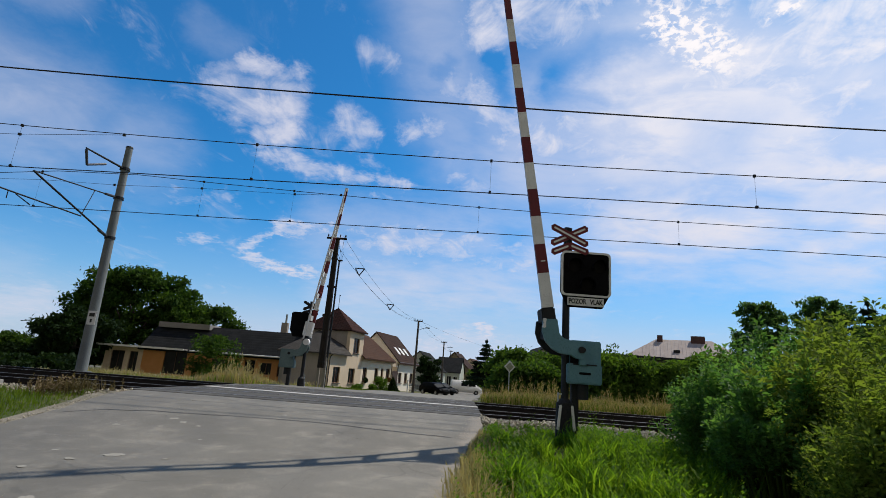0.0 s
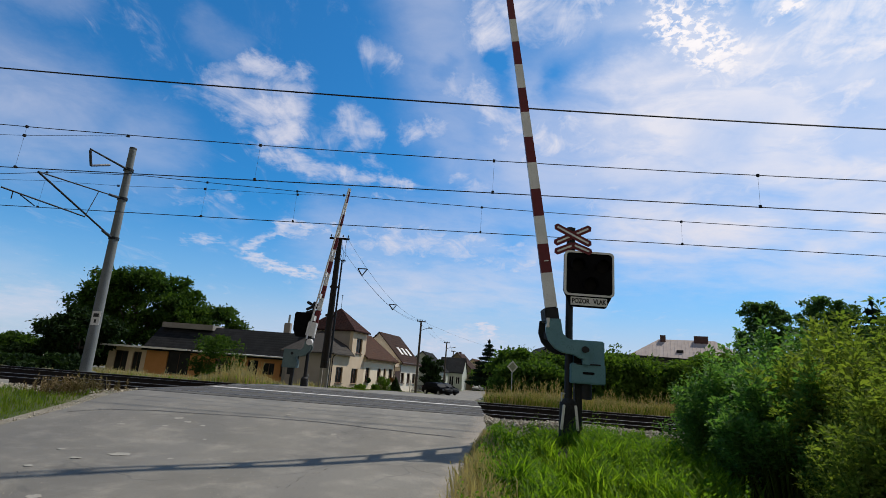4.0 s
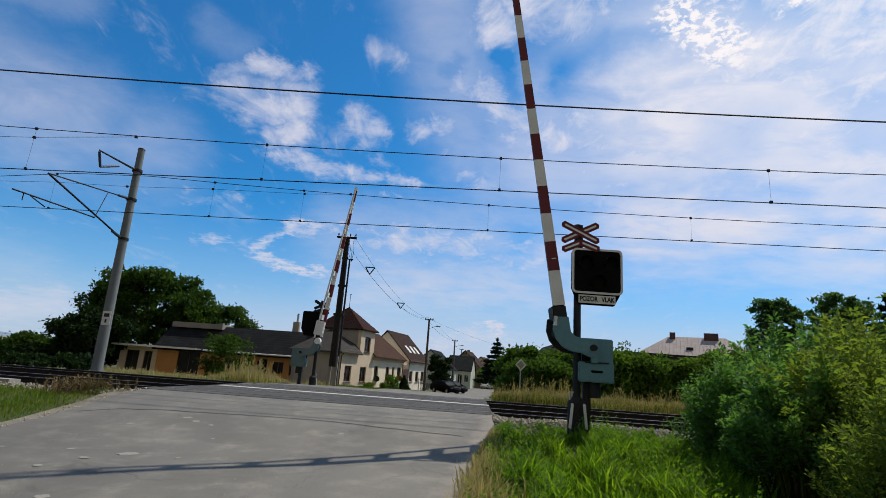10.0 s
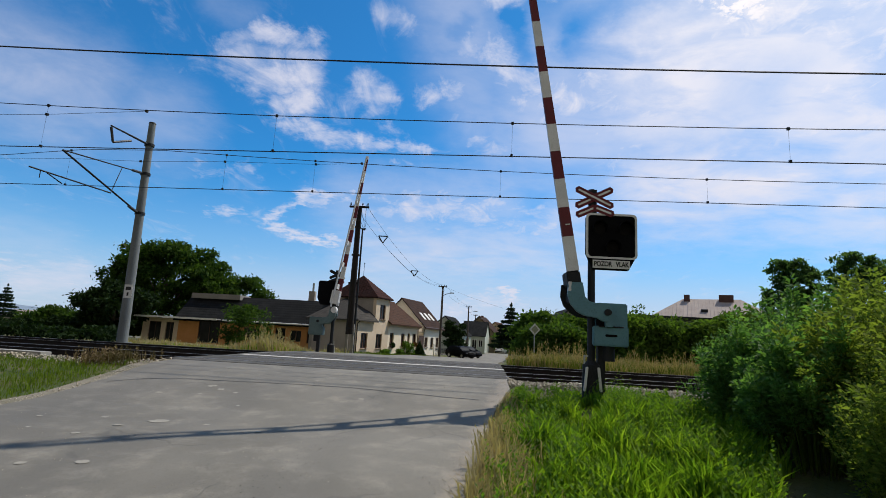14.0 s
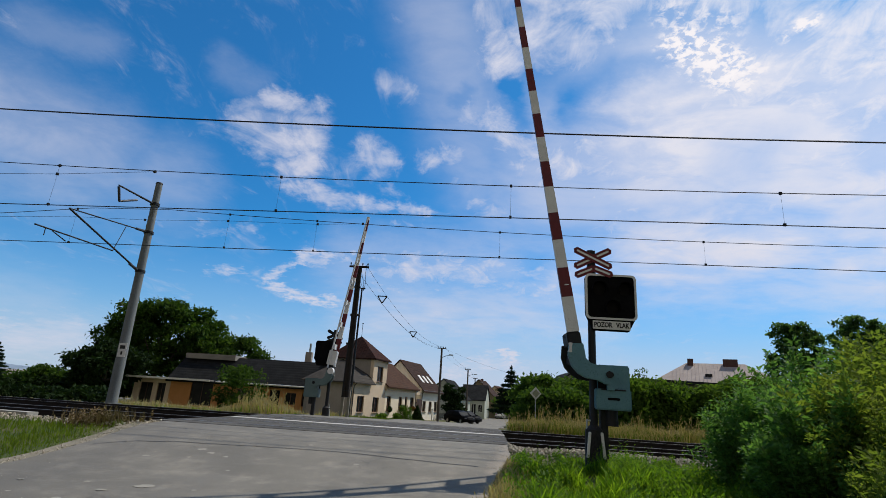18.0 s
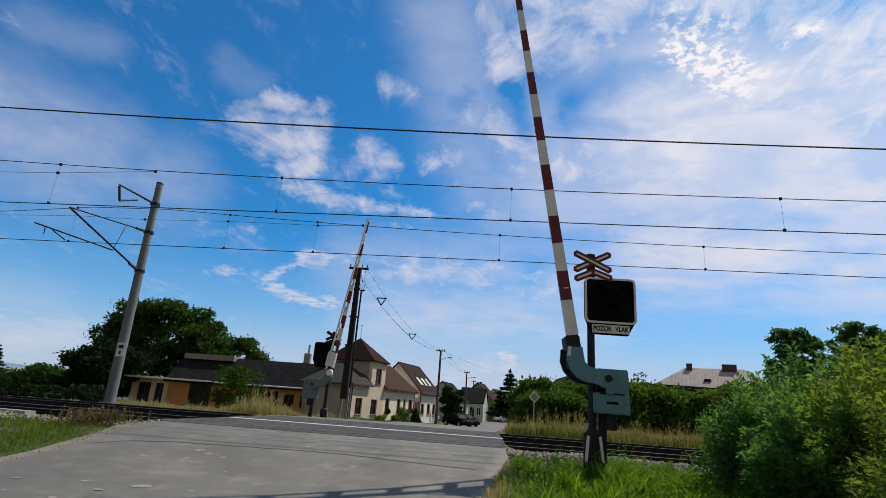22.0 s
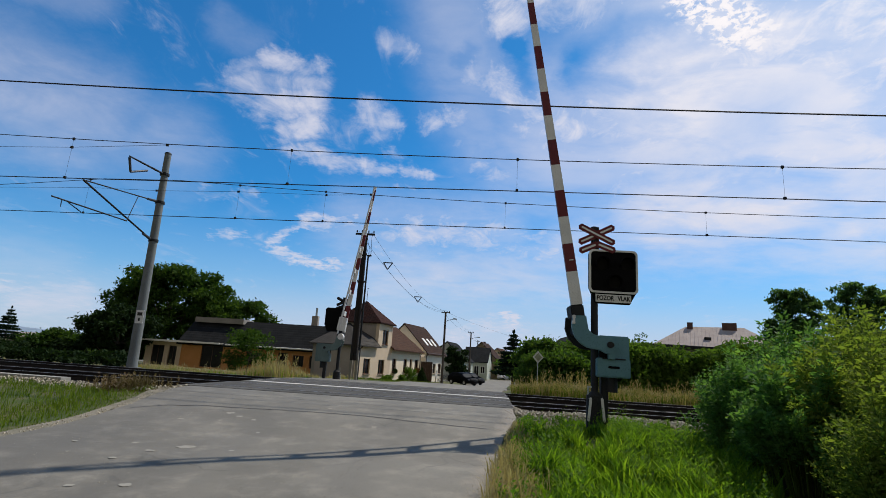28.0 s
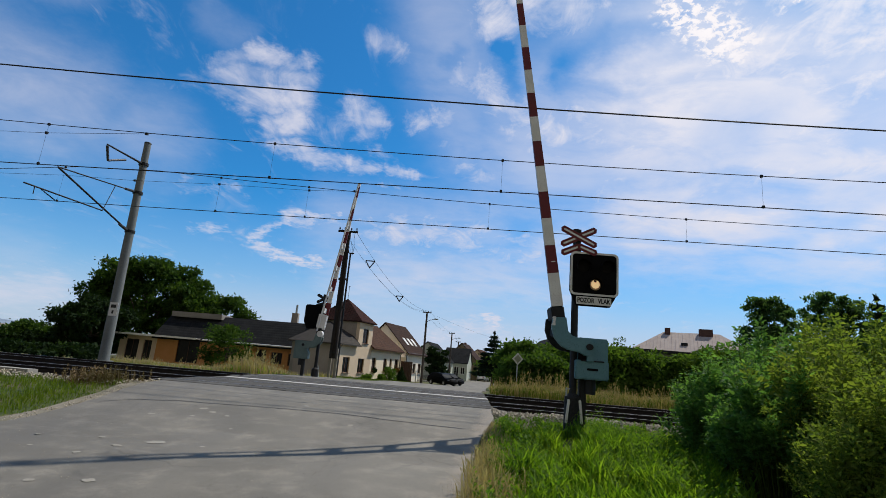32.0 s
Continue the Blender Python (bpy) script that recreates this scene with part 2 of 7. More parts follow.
OPENINGS = [((0.179, 0.820, 0.544), (0.245, 0.784, 0.571), 0.029, 0.55),
    ((0.242, 0.787, 0.567), (0.314, 0.753, 0.578), 0.024, 0.50),
    ((0.171, 0.835, 0.523), (0.256, 0.826, 0.503), 0.023, 0.45),
    ((0.329, 0.743, 0.583), (0.351, 0.726, 0.592), 0.015, 0.30),
    ((0.069, 0.823, 0.563), (0.102, 0.856, 0.507), 0.019, 0.40),
    ((-0.040, 0.839, 0.543), (-0.010, 0.825, 0.566), 0.015, 0.30),
    ((0.294, 0.801, 0.521), (0.369, 0.753, 0.545), 0.018, 0.28)]
CLOUD_RIPPLES = [((0.312, 0.704, 0.637), (0.402, 0.687, 0.605), 0.022, 0.45),
    ((0.341, 0.724, 0.599), (0.423, 0.721, 0.548), 0.031, 1.00),
    ((0.473, 0.664, 0.579), (0.500, 0.640, 0.583), 0.012, 0.60)]
CLOUD_VEILS = [((-0.702, 0.620, 0.350), (-0.616, 0.714, 0.333), 0.089, 0.50),
    ((-0.627, 0.713, 0.312), (-0.519, 0.791, 0.325), 0.074, 0.34),
    ((-0.681, 0.721, 0.128), (-0.640, 0.759, 0.122), 0.034, 0.16),
    ((-0.661, 0.749, 0.050), (-0.610, 0.790, 0.067), 0.022, 0.60),
    ((-0.069, 0.738, 0.672), (0.024, 0.909, 0.415), 0.079, 0.42),
    ((0.142, 0.897, 0.418), (0.376, 0.854, 0.359), 0.156, 0.55),
    ((0.344, 0.808, 0.478), (0.609, 0.686, 0.398), 0.173, 1.00),
    ((0.338, 0.894, 0.295), (0.623, 0.730, 0.282), 0.089, 0.95),
    ((-0.187, 0.970, 0.156), (0.249, 0.951, 0.184), 0.059, 0.60),
    ((-0.216, 0.944, 0.249), (0.067, 0.960, 0.273), 0.071, 0.40),
    ((-0.427, 0.734, 0.528), (-0.387, 0.763, 0.517), 0.029, 0.18),
    ((-0.641, 0.593, 0.486), (-0.584, 0.640, 0.499), 0.034, 0.18),
    ((0.196, 0.949, 0.245), (0.626, 0.751, 0.210), 0.057, 0.60)]
make_world()

# ---------------------------------------------------------------- materials


def material(name, rough=0.8, metal=0.0, spec=0.5):
    m = bpy.data.materials.new(name)
    m.use_nodes = True
    b = m.node_tree.nodes["Principled BSDF"]
    b.inputs["Roughness"].default_value, b.inputs["Metallic"].default_value = rough, metal
    b.inputs["Specular IOR Level"].default_value = spec
    return m, m.node_tree, b


def set_bump(nt, b, height, strength=0.4, dist=0.01):
    n = node(nt, "ShaderNodeBump")
    n.inputs["Strength"].default_value, n.inputs["Distance"].default_value = strength, dist
    nt.links.new(height, n.inputs["Height"])
    nt.links.new(n.outputs[0], b.inputs["Normal"])


def space(nt, kind="Object"):
    return node(nt, "ShaderNodeTexCoord").outputs[kind]


def mottled(name, c1, c2, c3=None, scale=2.0, fine=30.0, rough=0.8, metal=0.0, bump=0.25, dist=0.006, spec=0.4, rand=0.0):
    """Two tones by a large noise, a third by a fine one, and a fine relief."""
    m, nt, b = material(name, rough, metal, spec)
    v = space(nt)
    col = blend(nt, ramp(nt, noise_of(nt, v, scale, 5, 0.6), 0.35, 0.65), c1, c2)
    f = noise_of(nt, v, fine, 4, 0.6)
    col = blend(nt, ramp(nt, f, 0.5, 0.72), col, c3 or tuple(0.75 * a for a in c1))
    if rand:
        o = node(nt, "ShaderNodeObjectInfo").outputs["Random"]
        col = blend(nt, 1.0, col, blend(nt, o, (1 - rand,) * 3, (1 + rand,) * 3), "MULTIPLY")
    nt.links.new(col, b.inputs["Base Color"])
    nt.links.new(ramp(nt, f, 0.3, 0.7, max(rough - 0.12, 0.05), min(rough + 0.1, 1), False), b.inputs["Roughness"])
    if bump:
        set_bump(nt, b, f, bump, dist)
    return m


def leafy(name, c1, c2, c3, transl=0.35, rough=0.8, spec=0.12):
    """Leaves: each its own tone, some light through the blade."""
    m, nt, b = material(name, rough, 0, spec)
    r = node(nt, "ShaderNodeNewGeometry").outputs["Random Per Island"]
    v = space(nt)
    patch = ramp(nt, noise_of(nt, v, 0.9, 3), 0.35, 0.65)
    col = blend(nt, r, c1, c2)
    col = blend(nt, calc(nt, "MULTIPLY", patch, 0.6), col, c3)
    nt.links.new(col, b.inputs["Base Color"])
    t = node(nt, "ShaderNodeBsdfTranslucent")
    nt.links.new(blend(nt, 1.0, col, (1.3, 1.35, 0.6), "MULTIPLY"), t.inputs[0])
    mix = node(nt, "ShaderNodeMixShader")
    mix.inputs[0].default_value = transl
    nt.links.new(b.outputs[0], mix.inputs[1])
    nt.links.new(t.outputs[0], mix.inputs[2])
    nt.links.new(mix.outputs[0], nt.nodes["Material Output"].inputs[0])
    return m


def asphalt_material():
    m, nt, b = material("asphalt", 0.85, 0, 0.35)
    v = space(nt)
    big = ramp(nt, noise_of(nt, v, 0.35, 5, 0.6, 0.5), 0.32, 0.68)
    mid = noise_of(nt, v, 2.2, 6, 0.65)
    grit = noise_of(nt, v, 90, 3, 0.7)
    col = blend(nt, big, (0.148, 0.137, 0.113), (0.206, 0.190, 0.158))
    col = blend(nt, ramp(nt, mid, 0.45, 0.75), col, (0.265, 0.242, 0.198))
    col = blend(nt, ramp(nt, grit, 0.52, 0.7), col, (0.11, 0.10, 0.088))
    # tyre-worn bands along the lane
    sep = node(nt, "ShaderNodeSeparateXYZ")
    nt.links.new(v, sep.inputs[0])
    lane = calc(nt, "SINE", calc(nt, "MULTIPLY", sep.outputs[0], 3.4))
    col = blend(nt, calc(nt, "MULTIPLY", ramp(nt, lane, -0.2, 1.0), 0.18), col, (0.10, 0.097, 0.092))
    # darker towards the left side of the road
    col = blend(nt, ramp(nt, calc(nt, "ADD", sep.outputs[0], calc(nt, "MULTIPLY", mid, 2.0)), -1.2, -4.6, 0.0, 0.30), col, (0.09, 0.085, 0.078))
    # dust trodden over the crumbling right edge
    side = calc(nt, "ADD", calc(nt, "SUBTRACT", sep.outputs[0], calc(nt, "MULTIPLY", sep.outputs[1], 0.157)), calc(nt, "MULTIPLY", mid, 0.5))
    col = blend(nt, ramp(nt, side, -0.68, -0.42, 0.0, 0.75), col, (0.30, 0.262, 0.215))
    # oil spots and cracks
    vor = node(nt, "ShaderNodeTexVoronoi")
    vor.feature = "DISTANCE_TO_EDGE"
    wob = node(nt, "ShaderNodeVectorMath", operation="ADD")
    wn = node(nt, "ShaderNodeTexNoise")
    nt.links.new(v, wn.inputs["Vector"])
    wn.inputs["Scale"].default_value = 1.6
    nt.links.new(v, wob.inputs[0])
    nt.links.new(wn.outputs["Color"], wob.inputs[1])
    nt.links.new(wob.outputs[0], vor.inputs["Vector"])
    vor.inputs["Scale"].default_value = 0.42
    crack = calc(nt, "MULTIPLY", ramp(nt, vor.outputs["Distance"], 0.012, 0.002), ramp(nt, noise_of(nt, v, 0.6, 2), 0.42, 0.6))
    col = blend(nt, calc(nt, "MULTIPLY", crack, 0.28), col, (0.05, 0.05, 0.05))
    nt.links.new(col, b.inputs["Base Color"])
    set_bump(nt, b, calc(nt, "SUBTRACT", grit, calc(nt, "MULTIPLY", crack, 0.8)), 0.35, 0.008)
    return m


def ground_material():
    m, nt, b = material("meadow soil", 0.95, 0, 0.2)
    v = space(nt)
    big = ramp(nt, noise_of(nt, v, 0.22, 5, 0.6), 0.38, 0.62)
    mid = ramp(nt, noise_of(nt, v, 1.5, 6, 0.65), 0.4, 0.65)
    fine = noise_of(nt, v, 22, 5, 0.7)
    col = blend(nt, big, (0.055, 0.085, 0.022), (0.11, 0.105, 0.04))
    col = blend(nt, calc(nt, "MULTIPLY", mid, 0.6), col, (0.16, 0.13, 0.075))
    col = blend(nt, ramp(nt, fine, 0.5, 0.75), col, (0.035, 0.045, 0.015))
    nt.links.new(col, b.inputs["Base Color"])
    set_bump(nt, b, fine, 0.6, 0.04)
    return m


def roof_tile_material(name, c1, c2):
    m, nt, b = material(name, 0.95, 0, 0.08)
    v = space(nt)
    br = node(nt, "ShaderNodeTexBrick")
    nt.links.new(stretch(nt, v, 1, 1, 1), br.inputs["Vector"])
    br.inputs["Scale"].default_value = 1.0
    br.inputs["Brick Width"].default_value, br.inputs["Row Height"].default_value = 0.28, 0.33
    br.inputs["Mortar Size"].default_value = 0.02
    br.inputs["Color1"].default_value, br.inputs["Color2"].default_value = (*c1, 1), (*c2, 1)
    br.inputs["Mortar"].default_value = (*[0.45 * a for a in c1], 1)
    stain = ramp(nt, noise_of(nt, v, 0.8, 6, 0.65), 0.4, 0.7)
    col = blend(nt, calc(nt, "MULTIPLY", stain, 0.5), br.outputs["Color"], tuple(0.6 * a + 0.02 for a in c1))
    nt.links.new(col, b.inputs["Base Color"])
    wv = node(nt, "ShaderNodeTexWave")
    wv.bands_direction = "Y"
    nt.links.new(v, wv.inputs["Vector"])
    wv.inputs["Scale"].default_value = 0.95
    set_bump(nt, b, calc(nt, "ADD", wv.outputs["Fac"], br.outputs["Fac"]), 0.5, 0.03)
    return m


def rail_material():
    m, nt, b = material("rusted rail steel", 0.7, 0.3, 0.4)
    v = space(nt)
    f = noise_of(nt, v, 14, 5, 0.6)
    nt.links.new(blend(nt, f, (0.011, 0.009, 0.008), (0.026, 0.018, 0.014)), b.inputs["Base Color"])
    set_bump(nt, b, f, 0.2, 0.003)
    return m


def glass_material(name, tint):
    m, nt, b = material(name, 0.18, 0, 0.22)
    v = space(nt)
    nt.links.new(blend(nt, ramp(nt, noise_of(nt, v, 0.9, 2), 0.4, 0.6), tint, tuple(1.8 * a for a in tint)), b.inputs["Base Color"])
    return m


def emitter(name, colour, strength):
    m, nt, b = material(name, 0.3)
    b.inputs["Base Color"].default_value = (*colour, 1)
    b.inputs["Emission Color"].default_value = (*colour, 1)
    b.inputs["Emission Strength"].default_value = strength
    return m


M = {}
M["asphalt"] = asphalt_material()
M["asphalt_dark"] = mottled("dark patched asphalt", (0.055, 0.056, 0.058), (0.08, 0.08, 0.08), (0.04, 0.04, 0.042), 0.8, 70, 0.85, bump=0.3)
M["asphalt_pale"] = mottled("pale worn concrete", (0.50, 0.48, 0.44), (0.60, 0.57, 0.53), (0.38, 0.36, 0.33), 1.2, 60, 0.85, bump=0.3)
M["patch"] = mottled("pale repair mortar", (0.27, 0.25, 0.21), (0.32, 0.30, 0.255), (0.22, 0.20, 0.17), 6, 60, 0.9)
M["dust"] = mottled("pale trodden dust", (0.235, 0.205, 0.155), (0.155, 0.14, 0.09), (0.10, 0.09, 0.06), 1.6, 30, 0.95, bump=0.5, dist=0.02)
M["ground"] = ground_material()
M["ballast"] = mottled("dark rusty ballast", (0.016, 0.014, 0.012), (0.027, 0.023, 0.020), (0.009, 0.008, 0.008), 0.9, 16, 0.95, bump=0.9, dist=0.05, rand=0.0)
M["stone"] = mottled("pale crushed stone", (0.36, 0.315, 0.24), (0.48, 0.43, 0.34), (0.17, 0.145, 0.11), 3, 25, 0.9, bump=0.5)
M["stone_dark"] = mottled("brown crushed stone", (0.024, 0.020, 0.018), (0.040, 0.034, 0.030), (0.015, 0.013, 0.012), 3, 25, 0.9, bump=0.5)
M["kerb"] = mottled("worn concrete kerb", (0.33, 0.31, 0.28), (0.26, 0.25, 0.22), (0.2, 0.19, 0.17), 2, 40, 0.9, bump=0.4)
M["rail"] = rail_material()
M["railhead"] = mottled("worn rail head", (0.26, 0.25, 0.24), (0.32, 0.31, 0.30), (0.2, 0.19, 0.18), 3, 60, 0.5, metal=0.85, bump=0.05)
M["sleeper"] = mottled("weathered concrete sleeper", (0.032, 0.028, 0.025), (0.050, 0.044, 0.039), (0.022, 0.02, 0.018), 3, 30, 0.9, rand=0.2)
M["panel"] = mottled("dark worn crossing panel", (0.080, 0.076, 0.070), (0.104, 0.099, 0.091), (0.058, 0.055, 0.051), 1.2, 60, 0.95, rand=0.08, spec=0.08)
M["concrete"] = mottled("grey spun concrete", (0.145, 0.16, 0.16), (0.18, 0.195, 0.195), (0.10, 0.11, 0.11), 1.3, 35, 0.85)
M["dark_steel"] = mottled("dark painted steel", (0.013, 0.015, 0.018), (0.02, 0.022, 0.025), (0.03, 0.026, 0.023), 2, 30, 0.6, 0.1, spec=0.25)
M["wire"] = mottled("dark copper wire", (0.018, 0.018, 0.02), (0.03, 0.028, 0.026), None, 2, 20, 0.6, 0.4, bump=0)
M["teal"] = mottled("blue-grey machine enamel", (0.090, 0.220, 0.270), (0.120, 0.260, 0.310), (0.075, 0.170, 0.205), 2.5, 40, 0.45, bump=0.06)
# the machine enamel again, with the far barrier's shade put into the colour
M["teal_shaded"] = mottled("shaded grey enamel", (0.11, 0.165, 0.17), (0.14, 0.20, 0.20), (0.08, 0.12, 0.12), 2.5, 30, 0.7, bump=0.08, spec=0.2)
M["teal_pale"] = mottled("pale grey-green enamel", (0.34, 0.38, 0.38), (0.40, 0.43, 0.43), (0.25, 0.28, 0.28), 2.5, 40, 0.5, bump=0.06)
M["white"] = mottled("weathered white paint", (0.74, 0.74, 0.73), (0.66, 0.66, 0.65), (0.55, 0.54, 0.52), 2.2, 45, 0.5, bump=0.05)
M["red"] = mottled("dark signal red paint", (0.135, 0.008, 0.014), (0.11, 0.007, 0.012), (0.085, 0.008, 0.01), 2.2, 45, 0.45, bump=0.05)
M["black"] = mottled("matt black enamel", (0.004, 0.004, 0.005), (0.007, 0.007, 0.008), None, 2, 30, 0.9, bump=0.05, spec=0.08)
M["rubber"] = mottled("black rubber skirt", (0.012, 0.012, 0.013), (0.02, 0.02, 0.02), None, 4, 40, 0.8)
M["ink"] = mottled("black lettering", (0.02, 0.02, 0.02), (0.03, 0.03, 0.03), None, 8, 40, 0.6, bump=0)
M["lens_off"] = mottled("dark lamp lens", (0.006, 0.005, 0.005), (0.010, 0.009, 0.008), None, 8, 90, 0.7, bump=0.1, spec=0.1)
M["lamp_on"] = emitter("warm white lamp", (1.0, 0.66, 0.34), 0.55)
M["lamp_rim"] = mottled("glowing lamp reflector", (0.30, 0.20, 0.10), (0.36, 0.26, 0.14), None, 20, 60, 0.3, 0.4, bump=0)
M["tar_wood"] = mottled("tarred dark timber", (0.010, 0.008, 0.007), (0.018, 0.013, 0.011), (0.006, 0.005, 0.005), 1.5, 26, 0.85)
M["pole_wood"] = mottled("grey weathered timber", (0.075, 0.062, 0.052), (0.10, 0.085, 0.072), (0.045, 0.038, 0.033), 1.5, 26, 0.9)
M["porcelain"] = mottled("dark glazed porcelain", (0.035, 0.035, 0.04), (0.05, 0.05, 0.055), None, 5, 30, 0.3, bump=0)
M["cream"] = mottled("cream render", (0.60, 0.475, 0.34), (0.66, 0.53, 0.385), (0.51, 0.40, 0.285), 0.6, 22, 0.9, bump=0.15)
M["cream_pale"] = mottled("pale cream render", (0.78, 0.66, 0.49), (0.82, 0.71, 0.54), (0.66, 0.55, 0.41), 0.6, 22, 0.9, bump=0.15)
M["white_render"] = mottled("off-white render", (0.77, 0.70, 0.58), (0.82, 0.75, 0.63), (0.67, 0.60, 0.49), 0.6, 22, 0.9, bump=0.15)
M["ochre"] = mottled("orange ochre render", (0.52, 0.235, 0.075), (0.58, 0.27, 0.095), (0.42, 0.19, 0.065), 0.5, 18, 0.9, bump=0.2)
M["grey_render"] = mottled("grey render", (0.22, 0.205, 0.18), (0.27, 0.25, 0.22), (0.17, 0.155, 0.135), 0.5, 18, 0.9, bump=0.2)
# shade of the corner house's side walls put into the colour; also a chimney
M["taupe"] = mottled("darkened grey-brown render", (0.29, 0.255, 0.22), (0.34, 0.30, 0.26), (0.23, 0.20, 0.17), 0.5, 18, 0.9, bump=0.2)
M["drab"] = mottled("drab ochre render", (0.24, 0.19, 0.11), (0.29, 0.23, 0.14), (0.18, 0.14, 0.08), 0.5, 18, 0.9)
M["sage"] = mottled("pale green-grey render", (0.42, 0.45, 0.38), (0.48, 0.5, 0.44), (0.34, 0.36, 0.31), 0.5, 18, 0.9)
M["roof_brown"] = roof_tile_material("brown roof tiles", (0.070, 0.038, 0.026), (0.095, 0.052, 0.036))
M["roof_dark"] = roof_tile_material("dark brown roof tiles", (0.045, 0.027, 0.022), (0.065, 0.038, 0.03))
M["roof_red"] = roof_tile_material("dark red roof tiles", (0.044, 0.020, 0.017), (0.062, 0.028, 0.023))
M["roof_grey"] = roof_tile_material("grey fibre slates", (0.014, 0.015, 0.016), (0.022, 0.023, 0.024))
M["roof_slate"] = roof_tile_material("weathered grey tiles", (0.062, 0.056, 0.05), (0.085, 0.077, 0.069))
M["sheet_pale"] = mottled("pale corrugated sheet", (0.40, 0.345, 0.32), (0.46, 0.40, 0.37), (0.28, 0.24, 0.22), 0.7, 12, 0.9, 0.0, bump=0.1, spec=0.1)
M["brick_red"] = mottled("dark chimney brick", (0.085, 0.045, 0.04), (0.11, 0.06, 0.05), (0.06, 0.035, 0.03), 4, 20, 0.9)
M["door_wood"] = mottled("dark brown wood", (0.06, 0.032, 0.02), (0.085, 0.045, 0.03), (0.04, 0.022, 0.015), 3, 30, 0.6)
M["frame_wood"] = mottled("brown window wood", (0.11, 0.055, 0.032), (0.14, 0.07, 0.04), None, 3, 30, 0.5)
M["frame_white"] = mottled("white window frame", (0.72, 0.71, 0.68), (0.78, 0.77, 0.74), None, 3, 30, 0.5, bump=0)
M["pane"] = mottled("dark window glass", (0.010, 0.011, 0.012), (0.02, 0.02, 0.021), None, 0.9, 10, 0.2, bump=0, spec=0.15)
M["gutter"] = mottled("brown gutter metal", (0.055, 0.035, 0.028), (0.075, 0.05, 0.04), None, 3, 20, 0.5, 0.3, bump=0)
M["tyre"] = mottled("tyre rubber", (0.012, 0.012, 0.012), (0.02, 0.02, 0.02), None, 5, 30, 0.85)
M["rim"] = mottled("alloy rim", (0.4, 0.4, 0.41), (0.48, 0.48, 0.49), None, 5, 30, 0.35, 0.8, bump=0)
M["car_black"] = mottled("black car paint", (0.005, 0.0055, 0.007), (0.008, 0.0085, 0.010), None, 1, 30, 0.55, 0.0, bump=0, spec=0.06)
M["car_white"] = mottled("white car paint", (0.82, 0.82, 0.81), (0.86, 0.86, 0.85), None, 1, 30, 0.35, bump=0, spec=0.5)
M["car_glass"] = mottled("dark car glass", (0.008, 0.010, 0.012), (0.012, 0.014, 0.016), None, 1, 10, 0.4, bump=0, spec=0.06)
M["headlamp"] = mottled("clear headlamp", (0.16, 0.17, 0.18), (0.22, 0.22, 0.23), None, 4, 30, 0.3, bump=0, spec=0.4)
M["tail_lamp"] = mottled("red tail lamp", (0.3, 0.012, 0.012), (0.36, 0.02, 0.02), None, 4, 30, 0.2, bump=0)
M["sign_edge"] = mottled("greyed sign border", (0.55, 0.56, 0.50), (0.62, 0.63, 0.57), None, 4, 20, 0.6, bump=0)
M["sign_yellow"] = mottled("faded sign sheet", (0.24, 0.26, 0.17), (0.28, 0.30, 0.20), (0.20, 0.22, 0.14), 4, 20, 0.5, bump=0)
M["bark"] = mottled("grey-brown bark", (0.075, 0.058, 0.042), (0.105, 0.082, 0.06), (0.04, 0.032, 0.025), 3, 20, 0.95, bump=0.7, dist=0.03)
M["leaf_walnut"] = leafy("walnut leaves", (0.026, 0.058, 0.011), (0.085, 0.155, 0.024), (0.018, 0.042, 0.010), 0.40)
M["leaf_dark"] = leafy("dark leaves", (0.010, 0.024, 0.008), (0.026, 0.050, 0.013), (0.008, 0.020, 0.007), 0.25)
M["leaf_hedge"] = leafy("hedge leaves", (0.045, 0.095, 0.018), (0.105, 0.185, 0.030), (0.10, 0.165, 0.026), 0.45)
M["leaf_bush"] = leafy("shrub leaves", (0.062, 0.150, 0.044), (0.16, 0.295, 0.078), (0.064, 0.148, 0.042), 0.52, 0.6, 0.18)
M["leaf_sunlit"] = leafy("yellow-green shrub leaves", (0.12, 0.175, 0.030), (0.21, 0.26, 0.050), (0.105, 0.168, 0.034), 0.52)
M["leaf_tree"] = leafy("broad leaves", (0.042, 0.088, 0.018), (0.105, 0.18, 0.030), (0.034, 0.074, 0.016), 0.46)
M["leaf_garden"] = leafy("blue-green garden leaves", (0.045, 0.095, 0.038), (0.105, 0.185, 0.065), (0.038, 0.08, 0.032), 0.5)
M["needle"] = leafy("dark needles", (0.010, 0.024, 0.012), (0.02, 0.038, 0.018), (0.008, 0.02, 0.011), 0.15)
M["grass"] = leafy("green grass", (0.052, 0.130, 0.009), (0.24, 0.36, 0.028), (0.10, 0.20, 0.013), 0.56, 0.65, 0.14)
M["olive_grass"] = leafy("olive grass", (0.054, 0.098, 0.012), (0.11, 0.165, 0.023), (0.095, 0.115, 0.023), 0.42)
M["lawn"] = leafy("short sunlit grass", (0.075, 0.125, 0.014), (0.17, 0.23, 0.03), (0.115, 0.165, 0.02), 0.5)
M["weed"] = leafy("weed leaves", (0.045, 0.115, 0.011), (0.19, 0.30, 0.03), (0.065, 0.145, 0.016), 0.54, 0.6, 0.16)
M["straw"] = leafy("dry grass", (0.28, 0.215, 0.12), (0.48, 0.40, 0.26), (0.30, 0.25, 0.13), 0.4, 0.7)
